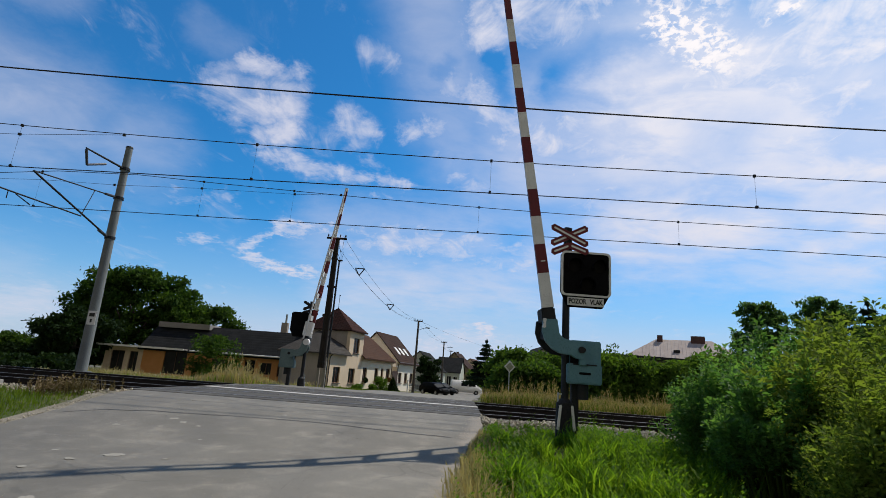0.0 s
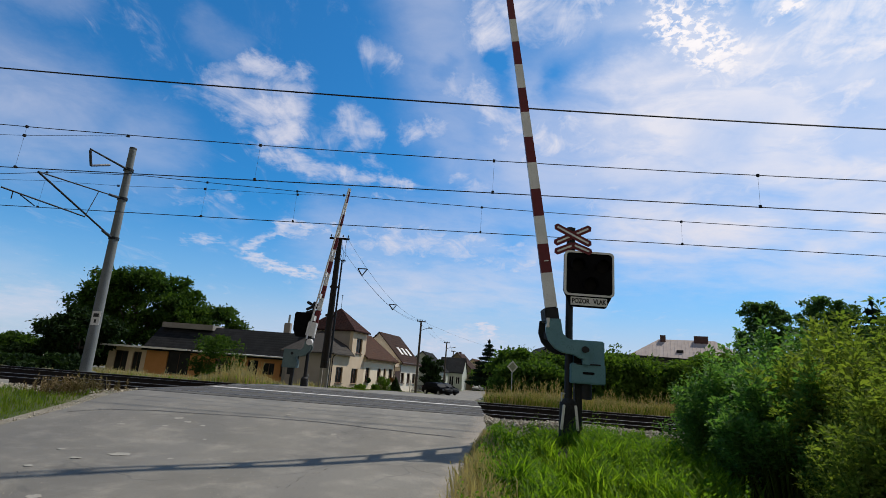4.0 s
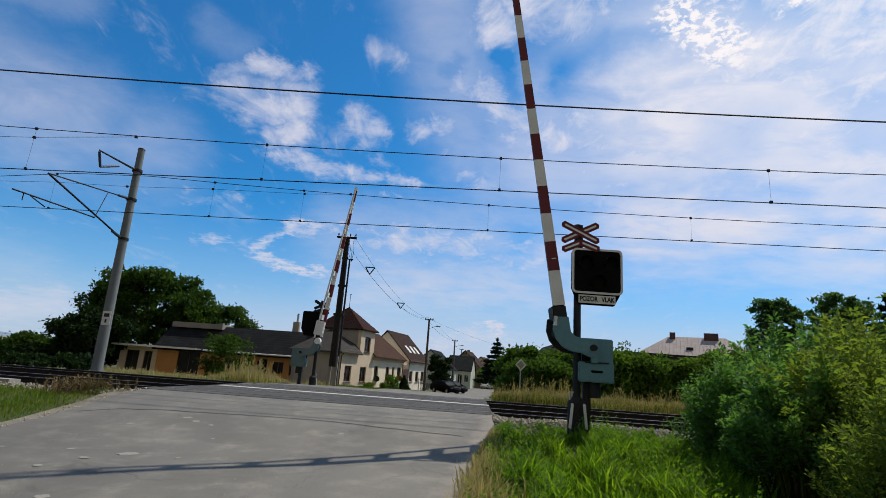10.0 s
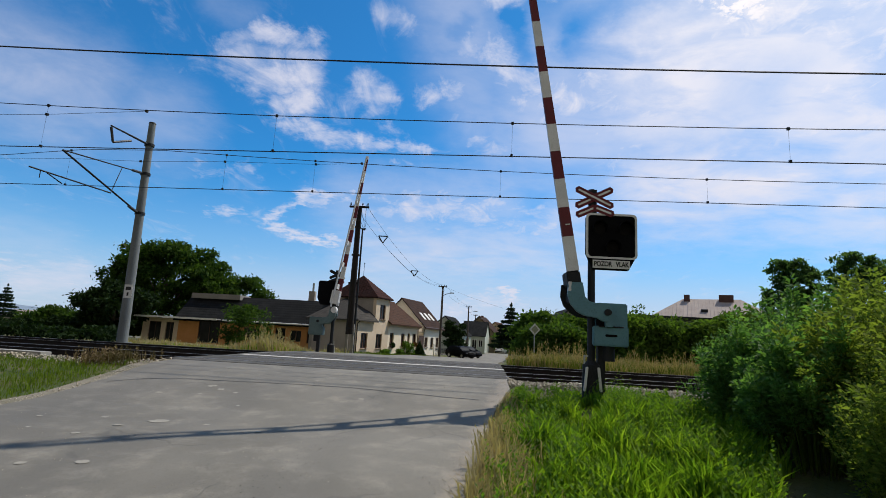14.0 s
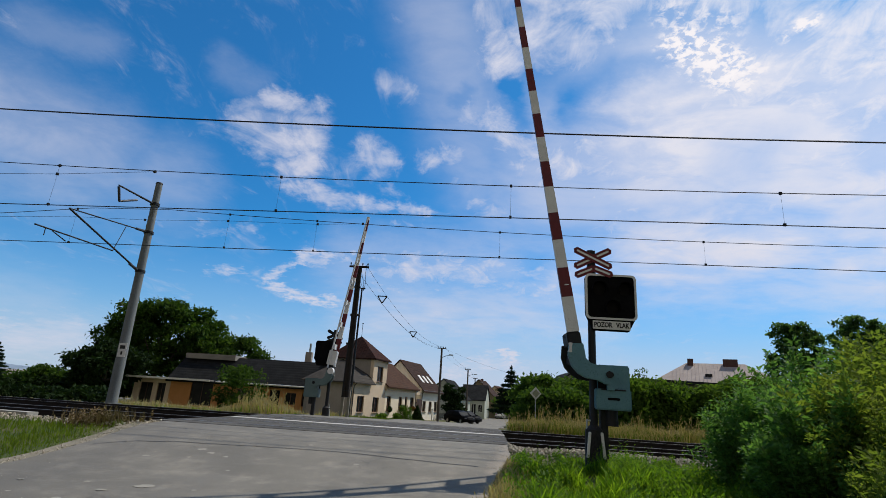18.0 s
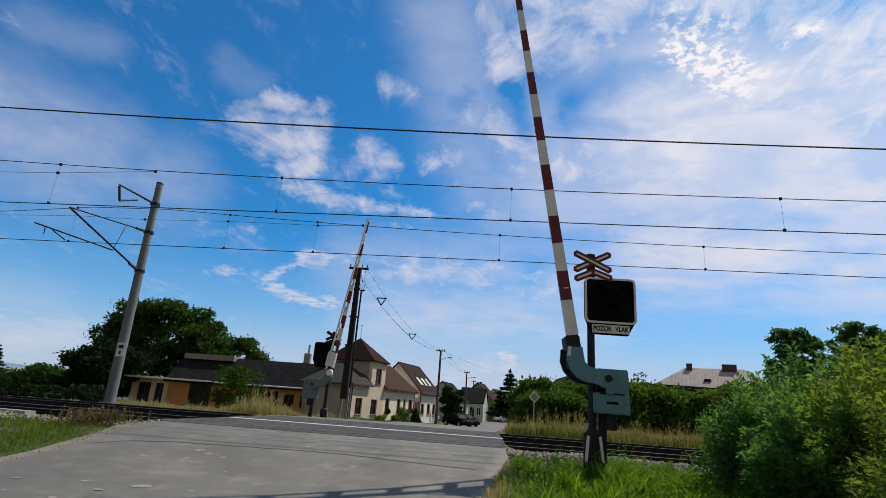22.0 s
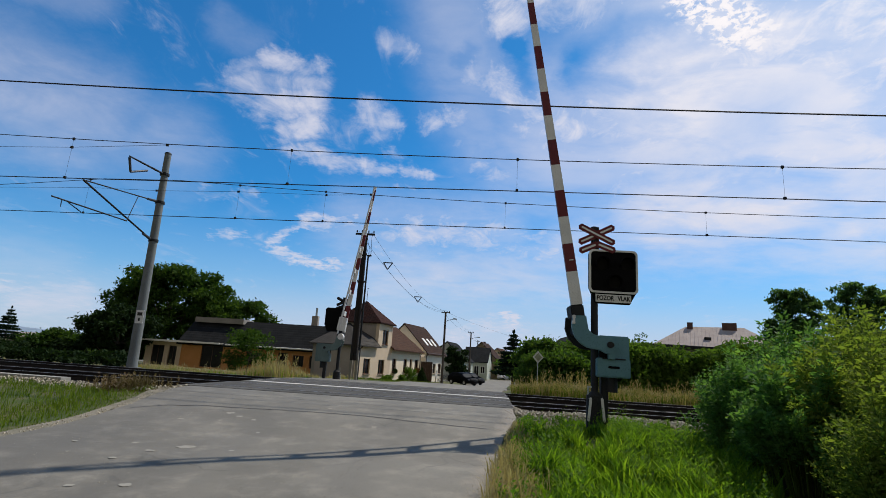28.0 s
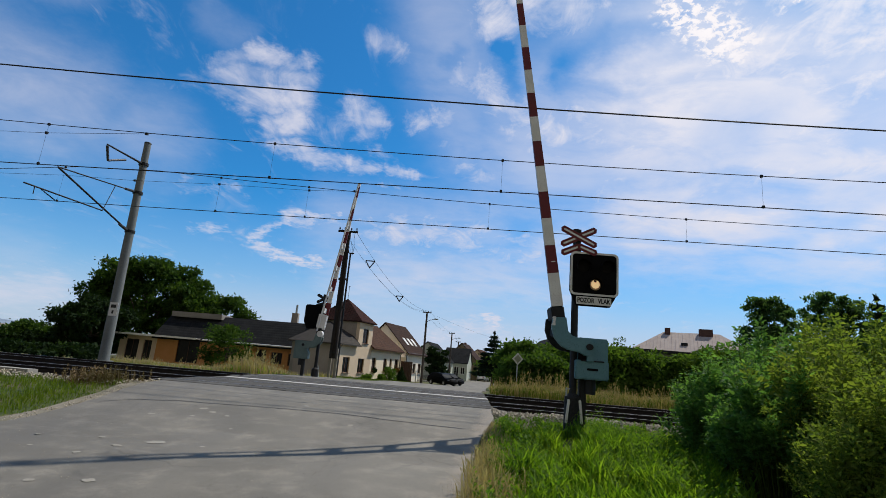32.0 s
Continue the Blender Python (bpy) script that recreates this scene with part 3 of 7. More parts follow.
M["straw_far"] = leafy("tall brown dry grass", (0.20, 0.15, 0.075), (0.38, 0.30, 0.17), (0.19, 0.165, 0.07), 0.4, 0.7)
M["brown_weed"] = leafy("withered weeds", (0.10, 0.065, 0.04), (0.24, 0.175, 0.11), (0.075, 0.07, 0.03), 0.25, 0.8)
# distance haze is painted into the hill's blue-grey
M["far_hill"] = mottled("hazy wooded hill", (0.20, 0.26, 0.34), (0.25, 0.31, 0.38), (0.17, 0.23, 0.30), 0.004, 0.02, 0.95, bump=0)
M["flower"] = leafy("red window flowers", (0.30, 0.04, 0.03), (0.10, 0.10, 0.03), (0.05, 0.09, 0.02), 0.2)

# ---------------------------------------------------------------- builders


def thing(name, m, label, category, group="", kind=""):
    ob = new(name)
    ob.empty_display_size = 0.2
    ob.matrix_basis = m
    return tagged(ob, label, category, group, kind)


def finish(name, me, mat, parent=None, label="", smooth=False):
    if mat is not None and not me.materials:
        me.materials.append(mat)
    if smooth:
        me.polygons.foreach_set("use_smooth", [True] * len(me.polygons))
    ob = new(name, me)
    if parent is not None:
        ob.parent = parent
    if label:
        tagged(ob, label)
    return ob


def part(name, bm, mat, parent=None, label="", smooth=False, bevel=0.0):
    if bevel:
        edges = [e for e in bm.edges if len(e.link_faces) == 2 and e.calc_face_angle(0) > 0.5]
        bmesh.ops.bevel(bm, geom=edges, offset=bevel, segments=2, affect="EDGES", clamp_overlap=True)
    bmesh.ops.recalc_face_normals(bm, faces=bm.faces)
    me = bpy.data.meshes.new(name)
    bm.to_mesh(me)
    bm.free()
    return finish(name, me, mat, parent, label, smooth)


def raw(name, verts, faces, mat, parent=None, label="", smooth=False):
    me = bpy.data.meshes.new(name)
    me.from_pydata(verts, [], faces)
    me.update()
    return finish(name, me, mat, parent, label, smooth)


def add_box(bm, c, s, m=None):
    mm = Matrix.Translation(c) @ (m or Matrix()) @ Matrix.Diagonal((*s, 1))
    return bmesh.ops.create_cube(bm, size=1, matrix=mm)


def box(c, s, m=None):
    bm = bmesh.new()
    add_box(bm, c, s, m)
    return bm


def add_tube(bm, a, b, r0, r1=None, seg=10):
    a, b = Vector(a), Vector(b)
    r1 = r0 if r1 is None else r1
    d = b - a
    mm = Matrix.Translation((a + b) / 2) @ d.to_track_quat("Z", "Y").to_matrix().to_4x4()
    return bmesh.ops.create_cone(bm, cap_ends=True, segments=seg, radius1=r0, radius2=r1, depth=d.length, matrix=mm)


def tube(a, b, r0, r1=None, seg=10):
    bm = bmesh.new()
    add_tube(bm, a, b, r0, r1, seg)
    return bm


def add_plate(bm, outline, y0, y1):
    """Outline in x, z pushed from y0 to y1."""
    vs = [bm.verts.new((x, y0, z)) for x, z in outline]
    f = bm.faces.new(vs)
    g = bmesh.ops.extrude_face_region(bm, geom=[f])
    bmesh.ops.translate(bm, vec=(0, y1 - y0, 0), verts=[v for v in g["geom"] if isinstance(v, bmesh.types.BMVert)])


def plate(outline, y0, y1):
    bm = bmesh.new()
    add_plate(bm, outline, y0, y1)
    return bm


def rounded(x0, z0, x1, z1, r, n=4):
    pts = []
    for cx, cz, a in ((x1 - r, z1 - r, 0), (x0 + r, z1 - r, 90), (x0 + r, z0 + r, 180), (x1 - r, z0 + r, 270)):
        for i in range(n + 1):
            t = radians(a + 90 * i / n)
            pts.append((cx + r * math.cos(t), cz + r * math.sin(t)))
    return pts


def pipe_path(pts, r, seg=6):
    """A tube along a line of points."""
    verts, faces = [], []
    pts = [Vector(p) for p in pts]
    for i, p in enumerate(pts):
        d = (pts[min(i + 1, len(pts) - 1)] - pts[max(i - 1, 0)]).normalized()
        side = d.cross(Vector((0, 0, 1)) if abs(d.z) < 0.95 else Vector((1, 0, 0))).normalized()
        up = side.cross(d)
        for k in range(seg):
            a = 2 * math.pi * k / seg
            verts.append(p + r * (math.cos(a) * side + math.sin(a) * up))
    for i in range(len(pts) - 1):
        for k in range(seg):
            a, b = i * seg + k, i * seg + (k + 1) % seg
            faces.append((a, b, b + seg, a + seg))
    faces.append(tuple(range(seg))[::-1])
    faces.append(tuple((len(pts) - 1) * seg + k for k in range(seg)))
    return verts, faces


def text_mesh(words, size):
    cu = bpy.data.curves.new("lettering", "FONT")
    cu.body, cu.size, cu.extrude = words, size, 0.002
    cu.offset = size * 0.034
    cu.align_x, cu.align_y = "CENTER", "CENTER"
    ob = bpy.data.objects.new("lettering", cu)
    scene.collection.objects.link(ob)
    me = bpy.data.meshes.new_from_object(ob.evaluated_get(bpy.context.evaluated_depsgraph_get()))
    bpy.data.objects.remove(ob)
    return me


# ---------------------------------------------------------------- lie of the land
YAW = radians(-3.0)                              # the tracks' heading
U = Vector((math.cos(YAW), math.sin(YAW), 0))
V = Vector((-math.sin(YAW), math.cos(YAW), 0))
S1, S2 = 12.75, 16.95                            # the two tracks' distance from the start
RAIL_Z = 0.03


def on_track(a, s, z=0.0):
    return U * a + V * s + Vector((0, 0, z))


def lerp_table(x, table):
    if x <= table[0][0]:
        return table[0][1]
    for (a, va), (b, vb) in zip(table, table[1:]):
        if x <= b:
            k = (x - a) / (b - a)
            k = k * k * (3 - 2 * k)
            return va + (vb - va) * k
    return table[-1][1]


ROAD_Z = [(-30, -0.95), (0, -0.82), (6, -0.36), (10.6, 0.018), (19.2, 0.018), (30, -0.33), (60, -1.5), (100, -1.8)]
LEFT_EDGE = [(-40, -5.9), (8.5, -5.9), (12, -6.5), (18.5, -6.7), (26, -4.6), (45, -1.9), (70, 0.6), (120, 7.0)]
RIGHT_EDGE = [(-40, -0.9), (2, -0.25), (4.4, 0.10), (5.9, 0.32), (7.0, 0.45), (10, 0.98), (12, 1.12), (18.5, 1.4), (26, 2.2), (45, 4.0), (70, 6.2), (120, 13.0)]


def line_at(y, table):
    for (a, va), (b, vb) in zip(table, table[1:]):
        if y <= b:
            return va + (vb - va) * (y - a) / (b - a)
    return table[-1][1]


def road_z(x, y):
    return lerp_table(x * V.x + y * V.y, ROAD_Z)


def land_z(x, y):
    """Bare ground: the road's fall, with the verges a little lower and the track bed cut out."""
    s = x * V.x + y * V.y
    z = road_z(x, y)
    out = max(line_at(y, LEFT_EDGE) - x, x - line_at(y, RIGHT_EDGE), 0.0)
    k = min(out / 1.2, 1.0)
    z -= 0.05 + 0.05 * k
    if 10.6 < s < 19.4 and k > 0:
        z -= 0.42 * k * min((s - 10.6) / 0.7, (19.4 - s) / 0.7, 1.0)
    if x > 1.2 and 3 < s < 10.8:                  # the raised right verge
        z += 0.06 * min((x - 1.2) / 1.0, 1.0) * min((s - 3) / 3.0, 1.0)
    z += 0.05 * k * noise.noise((x * 0.35, y * 0.35, 0.3))
    return z


def spread(lo, hi, dense_lo, dense_hi, step, grow=1.35):
    v, out = dense_lo, []
    while v < dense_hi:
        out.append(v)
        v += step
    d = step
    while v < hi:
        out.append(v)
        d *= grow
        v += d
    out.append(hi)
    v, d = dense_lo - step, step
    while v > lo:
        out.insert(0, v)
        d *= grow
        v -= d
    out.insert(0, lo)
    return out


def build_ground():
    xs, ys = spread(-2500, 2500, -16, 16, 0.4), spread(-400, 3000, -2, 34, 0.4)
    verts = [(x, y, land_z(x, y)) for y in ys for x in xs]
    n = len(xs)
    faces = [(j * n + i, j * n + i + 1, (j + 1) * n + i + 1, (j + 1) * n + i) for j in range(len(ys) - 1) for i in range(n - 1)]
    g = raw("ground", verts, faces, M["ground"], smooth=True)
    tagged(g, "grassy earth ground with dry patches beside the road", "ground", kind="structure")


def strip(y0, y1, step, lift, left, right, cols=10, thick=0.12):
    """A road slab between two edge lines, with sides."""
    ys = [y0 + (y1 - y0) * i / max(1, round((y1 - y0) / step)) for i in range(max(1, round((y1 - y0) / step)) + 1)]
    verts, faces = [], []
    for y in ys:
        a, b = left(y), right(y)
        a += 0.07 * noise.noise((a, y * 0.9, 1.0))
        b += 0.07 * noise.noise((b, y * 0.9, 4.0))
        for i in range(cols + 1):
            x = a + (b - a) * i / cols
            verts.append((x, y, road_z(x, y) + lift))
        verts.append((b, y, road_z(b, y) + lift - thick))
        verts.append((a, y, road_z(a, y) + lift - thick))
    n = cols + 3
    for j in range(len(ys) - 1):
        for i in range(n):
            k = (i + 1) % n
            faces.append((j * n + i, j * n + k, (j + 1) * n + k, (j + 1) * n + i))
    return verts, faces


def build_road():
    v, f = strip(-40, 120, 0.8, 0.0, lambda y: line_at(y, LEFT_EDGE), lambda y: line_at(y, RIGHT_EDGE), 12)
    road = raw("road", v, f, M["asphalt"])
    tagged(road, "grey worn asphalt road rising to the level crossing", "road", kind="structure")
    v, f = strip(2.0, 11.6, 0.3, -0.012, lambda y: line_at(y, LEFT_EDGE) - 0.28 + 0.14 * noise.noise((y * 0.8, 2.0, 0.0)), lambda y: line_at(y, LEFT_EDGE) + 0.1, 3, 0.06)
    tagged(raw("shoulder", v, f, M["dust"]), "pale dusty shoulder along the road's edge", "shoulder", kind="structure")
    # cross street behind the houses
    bm = bmesh.new()
    add_box(bm, (0, 85, -1.72), (160, 7.5, 0.06))
    side = part("road", bm, M["asphalt"])
    tagged(side, "asphalt side street crossing behind the houses", "road", kind="structure")
    # pale repairs and lost mortar on the asphalt
    rnd = random.Random(5)
    for cx, cy, r in ((-3.57, 6.28, 0.15), (-3.83, 5.92, 0.08), (-4.27, 6.32, 0.06), (-3.98, 5.47, 0.07), (-4.57, 7.93, 0.08), (-4.03, 8.52, 0.10), (-3.79, 8.32, 0.09),
                      (-3.96, 8.0, 0.06), (-3.48, 8.15, 0.06), (-2.97, 6.25, 0.05), (-4.95, 6.16, 0.05), (-2.26, 6.01, 0.05), (-3.73, 4.52, 0.06), (-3.27, 4.63, 0.08),
                      (-1.49, 8.17, 0.08), (-2.51, 9.29, 0.07), (-4.6, 5.6, 0.04), (-3.1, 7.4, 0.04)):
        n, verts = 14, []
        for k in range(n):
            a = 2 * math.pi * k / n
            rr = 0.56 * r * (0.7 + 0.6 * rnd.random())
            x, y = cx + 1.25 * rr * math.cos(a), cy + rr * math.sin(a)
            verts.append((x, y, road_z(x, y) + 0.003))
        raw("repair_patch", verts, [tuple(range(n))], M["patch"], road)
    # crossing surface: panels in and beside the rails, pale strip between the tracks
    def bar(s0, s1, mat, lift, name, a0, a1, count):
        for i in range(count):
            p, q = a0 + (a1 - a0) * i / count + 0.003, a0 + (a1 - a0) * (i + 1) / count - 0.003
            corner = [on_track(p, s0), on_track(q, s0), on_track(q, s1), on_track(p, s1)]
            vs = [(c.x, c.y, lift) for c in corner] + [(c.x, c.y, lift - 0.15) for c in corner]
            raw(name, vs, [(0, 1, 2, 3), (0, 4, 5, 1), (1, 5, 6, 2), (2, 6, 7, 3), (3, 7, 4, 0)], mat, road)
    for s in (S1, S2):
        bar(s - 1.5, s - 0.80, M["panel"], 0.026, "crossing_panel", -7.3, 0.5, 8)
        bar(s - 0.70, s + 0.70, M["panel"], 0.028, "crossing_panel", -7.3, 0.5, 8)
        bar(s + 0.80, s + 1.5, M["panel"], 0.026, "crossing_panel", -7.3, 0.5, 8)
    bar(S1 + 1.505, S1 + 1.89, M["panel"], 0.026, "crossing_panel", -7.2, 0.52, 4)
    bar(S1 + 1.895, S1 + 2.255, M["asphalt_pale"], 0.030, "concrete_strip", -7.2, 0.52, 4)
    bar(S1 + 2.26, S2 - 1.505, M["panel"], 0.026, "crossing_panel", -7.2, 0.52, 4)
    # tar seam across the road
    seam = [(-5.75, 8.45), (-5.31, 8.81), (-4.68, 8.93), (-3.86, 8.94), (-2.81, 8.96), (-1.82, 8.91), (-0.82, 8.70), (0.35, 8.50)]
    pts = []
    for i in range(40):
        x = -5.75 + 6.1 * i / 39
        pts.append((x, line_at(x, seam) + 0.03 * noise.noise((x * 2.5, 0.0, 0.0))))
    vs, fs = [], []
    for x, y in pts:
        vs += [(x, y - 0.013, road_z(x, y - 0.013) + 0.005), (x, y + 0.013, road_z(x, y + 0.013) + 0.005)]
    for i in range(39):
        fs.append((2 * i, 2 * i + 2, 2 * i + 3, 2 * i + 1))
    raw("tar_seam", vs, fs, M["asphalt_dark"], road)


def stones(name, count, place, mat, lo, hi, seed, label, parent=None):
    rnd = random.Random(seed)
    base = [Vector(v) for v in ((0, 0, 1), (0.9, 0, 0.1), (0.1, 0.95, 0), (-0.85, 0.1, 0.1), (0, -0.9, 0.05), (0, 0, -0.8))]
    tri = [(0, 1, 2), (0, 2, 3), (0, 3, 4), (0, 4, 1), (5, 2, 1), (5, 3, 2), (5, 4, 3), (5, 1, 4)]
    verts, faces = [], []
    for _ in range(count):
        p = place(rnd)
        if p is None:
            continue
        r = rnd.uniform(lo, hi)
        m = Euler((rnd.uniform(0, 6), rnd.uniform(0, 6), rnd.uniform(0, 6))).to_matrix()
        k = len(verts)
        for b in base:
            w = m @ (b * r * rnd.uniform(0.7, 1.2))
            verts.append((p[0] + w.x, p[1] + w.y, p[2] + w.z))
        faces += [(a + k, b + k, c + k) for a, b, c in tri]
    ob = raw(name, verts, faces, mat, parent)
    return tagged(ob, label, "gravel", kind="stuff")


def build_tracks():
    # ballast beds, off the road on both sides
    for side, a0, a1 in (("left", -90, -7.45), ("right", 0.72, 90)):
        verts, faces = [], []
        prof = [(-2.7, -0.45), (-1.9, -0.19), (-0.9, -0.16), (0.9, -0.16), (2.1, -0.17), (S2 - S1 - 0.9, -0.16), (S2 - S1 + 0.9, -0.16), (S2 - S1 + 1.9, -0.19), (S2 - S1 + 2.8, -0.5)]
        n = len(prof)
        steps = 160
        for i in range(steps + 1):
            a = a0 + (a1 - a0) * i / steps
            for ds, z in prof:
                p = on_track(a, S1 + ds)
                verts.append((p.x, p.y, z + 0.03 * noise.noise((a * 1.3, ds * 2, 0))))
        for i in range(steps):
            for k in range(n - 1):
                b = i * n + k
                faces.append((b, b + n, b + n + 1, b + 1))
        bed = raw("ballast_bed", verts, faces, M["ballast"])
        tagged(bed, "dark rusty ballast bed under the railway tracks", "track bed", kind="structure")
    prof = [(-0.07, -0.17), (0.07, -0.17), (0.07, -0.155), (0.012, -0.13), (0.012, -0.05), (0.036, -0.035), (0.036, -0.002), (-0.036, -0.002), (-0.036, -0.035), (-0.012, -0.05), (-0.012, -0.13), (-0.07, -0.155)]
    for s in (S1, S2):
        tr = thing("railway_track", pose(0, 0, 0), "rusty steel railway track on concrete sleepers, crossing the road", "railway track", "railway tracks")
        for off in (-0.7525, 0.7525):
            verts, faces = [], []
            for a in (-90, 90):
                for d, z in prof:
                    p = on_track(a, s + off + d)
                    verts.append((p.x, p.y, RAIL_Z + z))
            n = len(prof)
            faces = [(k, (k + 1) % n, n + (k + 1) % n, n + k) for k in range(n)] + [tuple(range(n)), tuple(range(n, 2 * n))]
            rail = raw("rail", verts, faces, M["rail"], tr)
            hv = []
            for a in (-90, 90):
                for d, z in ((-0.03, 0.0), (0.03, 0.0), (0.03, -0.003), (-0.03, -0.003)):
                    p = on_track(a, s + off + d)
                    hv.append((p.x, p.y, RAIL_Z + z + 0.0015))
            raw("rail_head", hv, [(0, 1, 5, 4), (1, 2, 6, 5), (2, 3, 7, 6), (3, 0, 4, 7)], M["railhead"], rail, "shiny worn running surface")
        me = None
        for i in range(150):
            a = -45 + 0.6 * i
            if -7.7 < a < 1.0:
                continue
            if me is None:
                bm = box((0, 0, -0.235), (0.26, 2.5, 0.2))
                bmesh.ops.rotate(bm, verts=bm.verts, cent=(0, 0, 0), matrix=Matrix.Rotation(YAW, 3, "Z"))
                me = bpy.data.meshes.new("sleeper")
                bm.to_mesh(me)
                bm.free()
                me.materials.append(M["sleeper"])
            sl = new("sleeper", me)
            sl.parent = tr
            sl.location = on_track(a, s, 0.03)

    def bed_place(lo, hi, s0, s1, zf):
        def place(rnd):
            a, s = rnd.uniform(lo, hi), rnd.uniform(s0, s1)
            p = on_track(a, s)
            return (p.x, p.y, zf(s, rnd))
        return place
    bedz = lambda s, rnd: -0.17 + rnd.uniform(-0.03, 0.03)
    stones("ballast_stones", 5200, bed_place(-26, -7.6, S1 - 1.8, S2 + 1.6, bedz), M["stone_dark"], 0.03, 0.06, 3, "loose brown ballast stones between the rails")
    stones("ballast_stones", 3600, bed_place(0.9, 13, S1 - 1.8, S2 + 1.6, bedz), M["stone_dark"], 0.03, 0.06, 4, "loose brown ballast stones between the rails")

    def verge(lo, hi, s0, s1):
        def place(rnd):
            a, s = rnd.uniform(lo, hi), s0 + (s1 - s0) * (0.5 * (rnd.random() + rnd.random()))
            p = on_track(a, s)
            k = (s - s0) / (s1 - s0)
            return (p.x, p.y, land_z(p.x, p.y) + 0.02 + 0.05 * k + rnd.uniform(-0.02, 0.03))
        return place
    stones("gravel", 5600, verge(0.45, 12, S1 - 3.0, S1 - 1.05), M["stone"], 0.02, 0.05, 7, "pale crushed stone along the track's shoulder")
    stones("gravel", 1500, verge(-16, -6.9, S1 - 2.9, S1 - 1.7), M["stone"], 0.015, 0.04, 8, "pale crushed stone along the track's shoulder")

    def edge_place(rnd):
        y = rnd.uniform(3.0, 11.0)
        x = line_at(y, RIGHT_EDGE) + rnd.gauss(-0.10, 0.11)
        return (x, y, road_z(x, y) + rnd.uniform(-0.004, 0.004))
    stones("gravel", 1300, edge_place, M["stone"], 0.003, 0.008, 9, "crumbled pale stone along the road's edge")

    def road_grit(rnd):
        k = rnd.random()
        x, y = -1.05 - 0.55 * k + rnd.gauss(0, 0.10), 8.3 - 4.2 * k + rnd.gauss(0, 0.08)
        return (x, y, road_z(x, y) + 0.002)
    stones("grit", 170, road_grit, M["stone_dark"], 0.002, 0.006, 12, "dark crumbs of stone scattered on the asphalt")

    def road_dust(rnd):
        x, y = rnd.uniform(-5.5, 0.0), rnd.uniform(3.2, 10.2)
        return (x, y, road_z(x, y) + 0.001) if noise.noise((x * 0.9, y * 0.9, 12)) > 0.05 else None
    stones("grit", 1300, road_dust, M["stone"], 0.002, 0.007, 13, "pale crumbs of stone scattered on the asphalt")

    kerb = thing("edging", pose(0, 0, 0), "pale concrete edging slabs along the ballast", "edging")
    for i in range(8):
        bm = box((0, 0, 0), (0.98, 0.30, 0.16))
        bmesh.ops.transform(bm, matrix=Matrix.Translation(on_track(-10.2 - 1.0 * i, 10.75, -0.04)) @ Matrix.Rotation(YAW, 4, "Z"), verts=bm.verts)
        part("slab", bm, M["kerb"], kerb, bevel=0.01)

    def edge_left(rnd):
        y = rnd.uniform(2.5, 11.3)
        x = line_at(y, LEFT_EDGE) + rnd.gauss(-0.08, 0.08)
        return (x, y, road_z(x, y) - 0.02 + rnd.uniform(-0.01, 0.02))
    stones("gravel", 900, edge_left, M["stone"], 0.006, 0.02, 10, "crumbled pale stone along the road's edge")


# ---------------------------------------------------------------- crossing equipment
SX, SY = 2.22, 8.85


def shift(pts, dx=-SX):
    return [(x + dx, z) for x, z in pts]


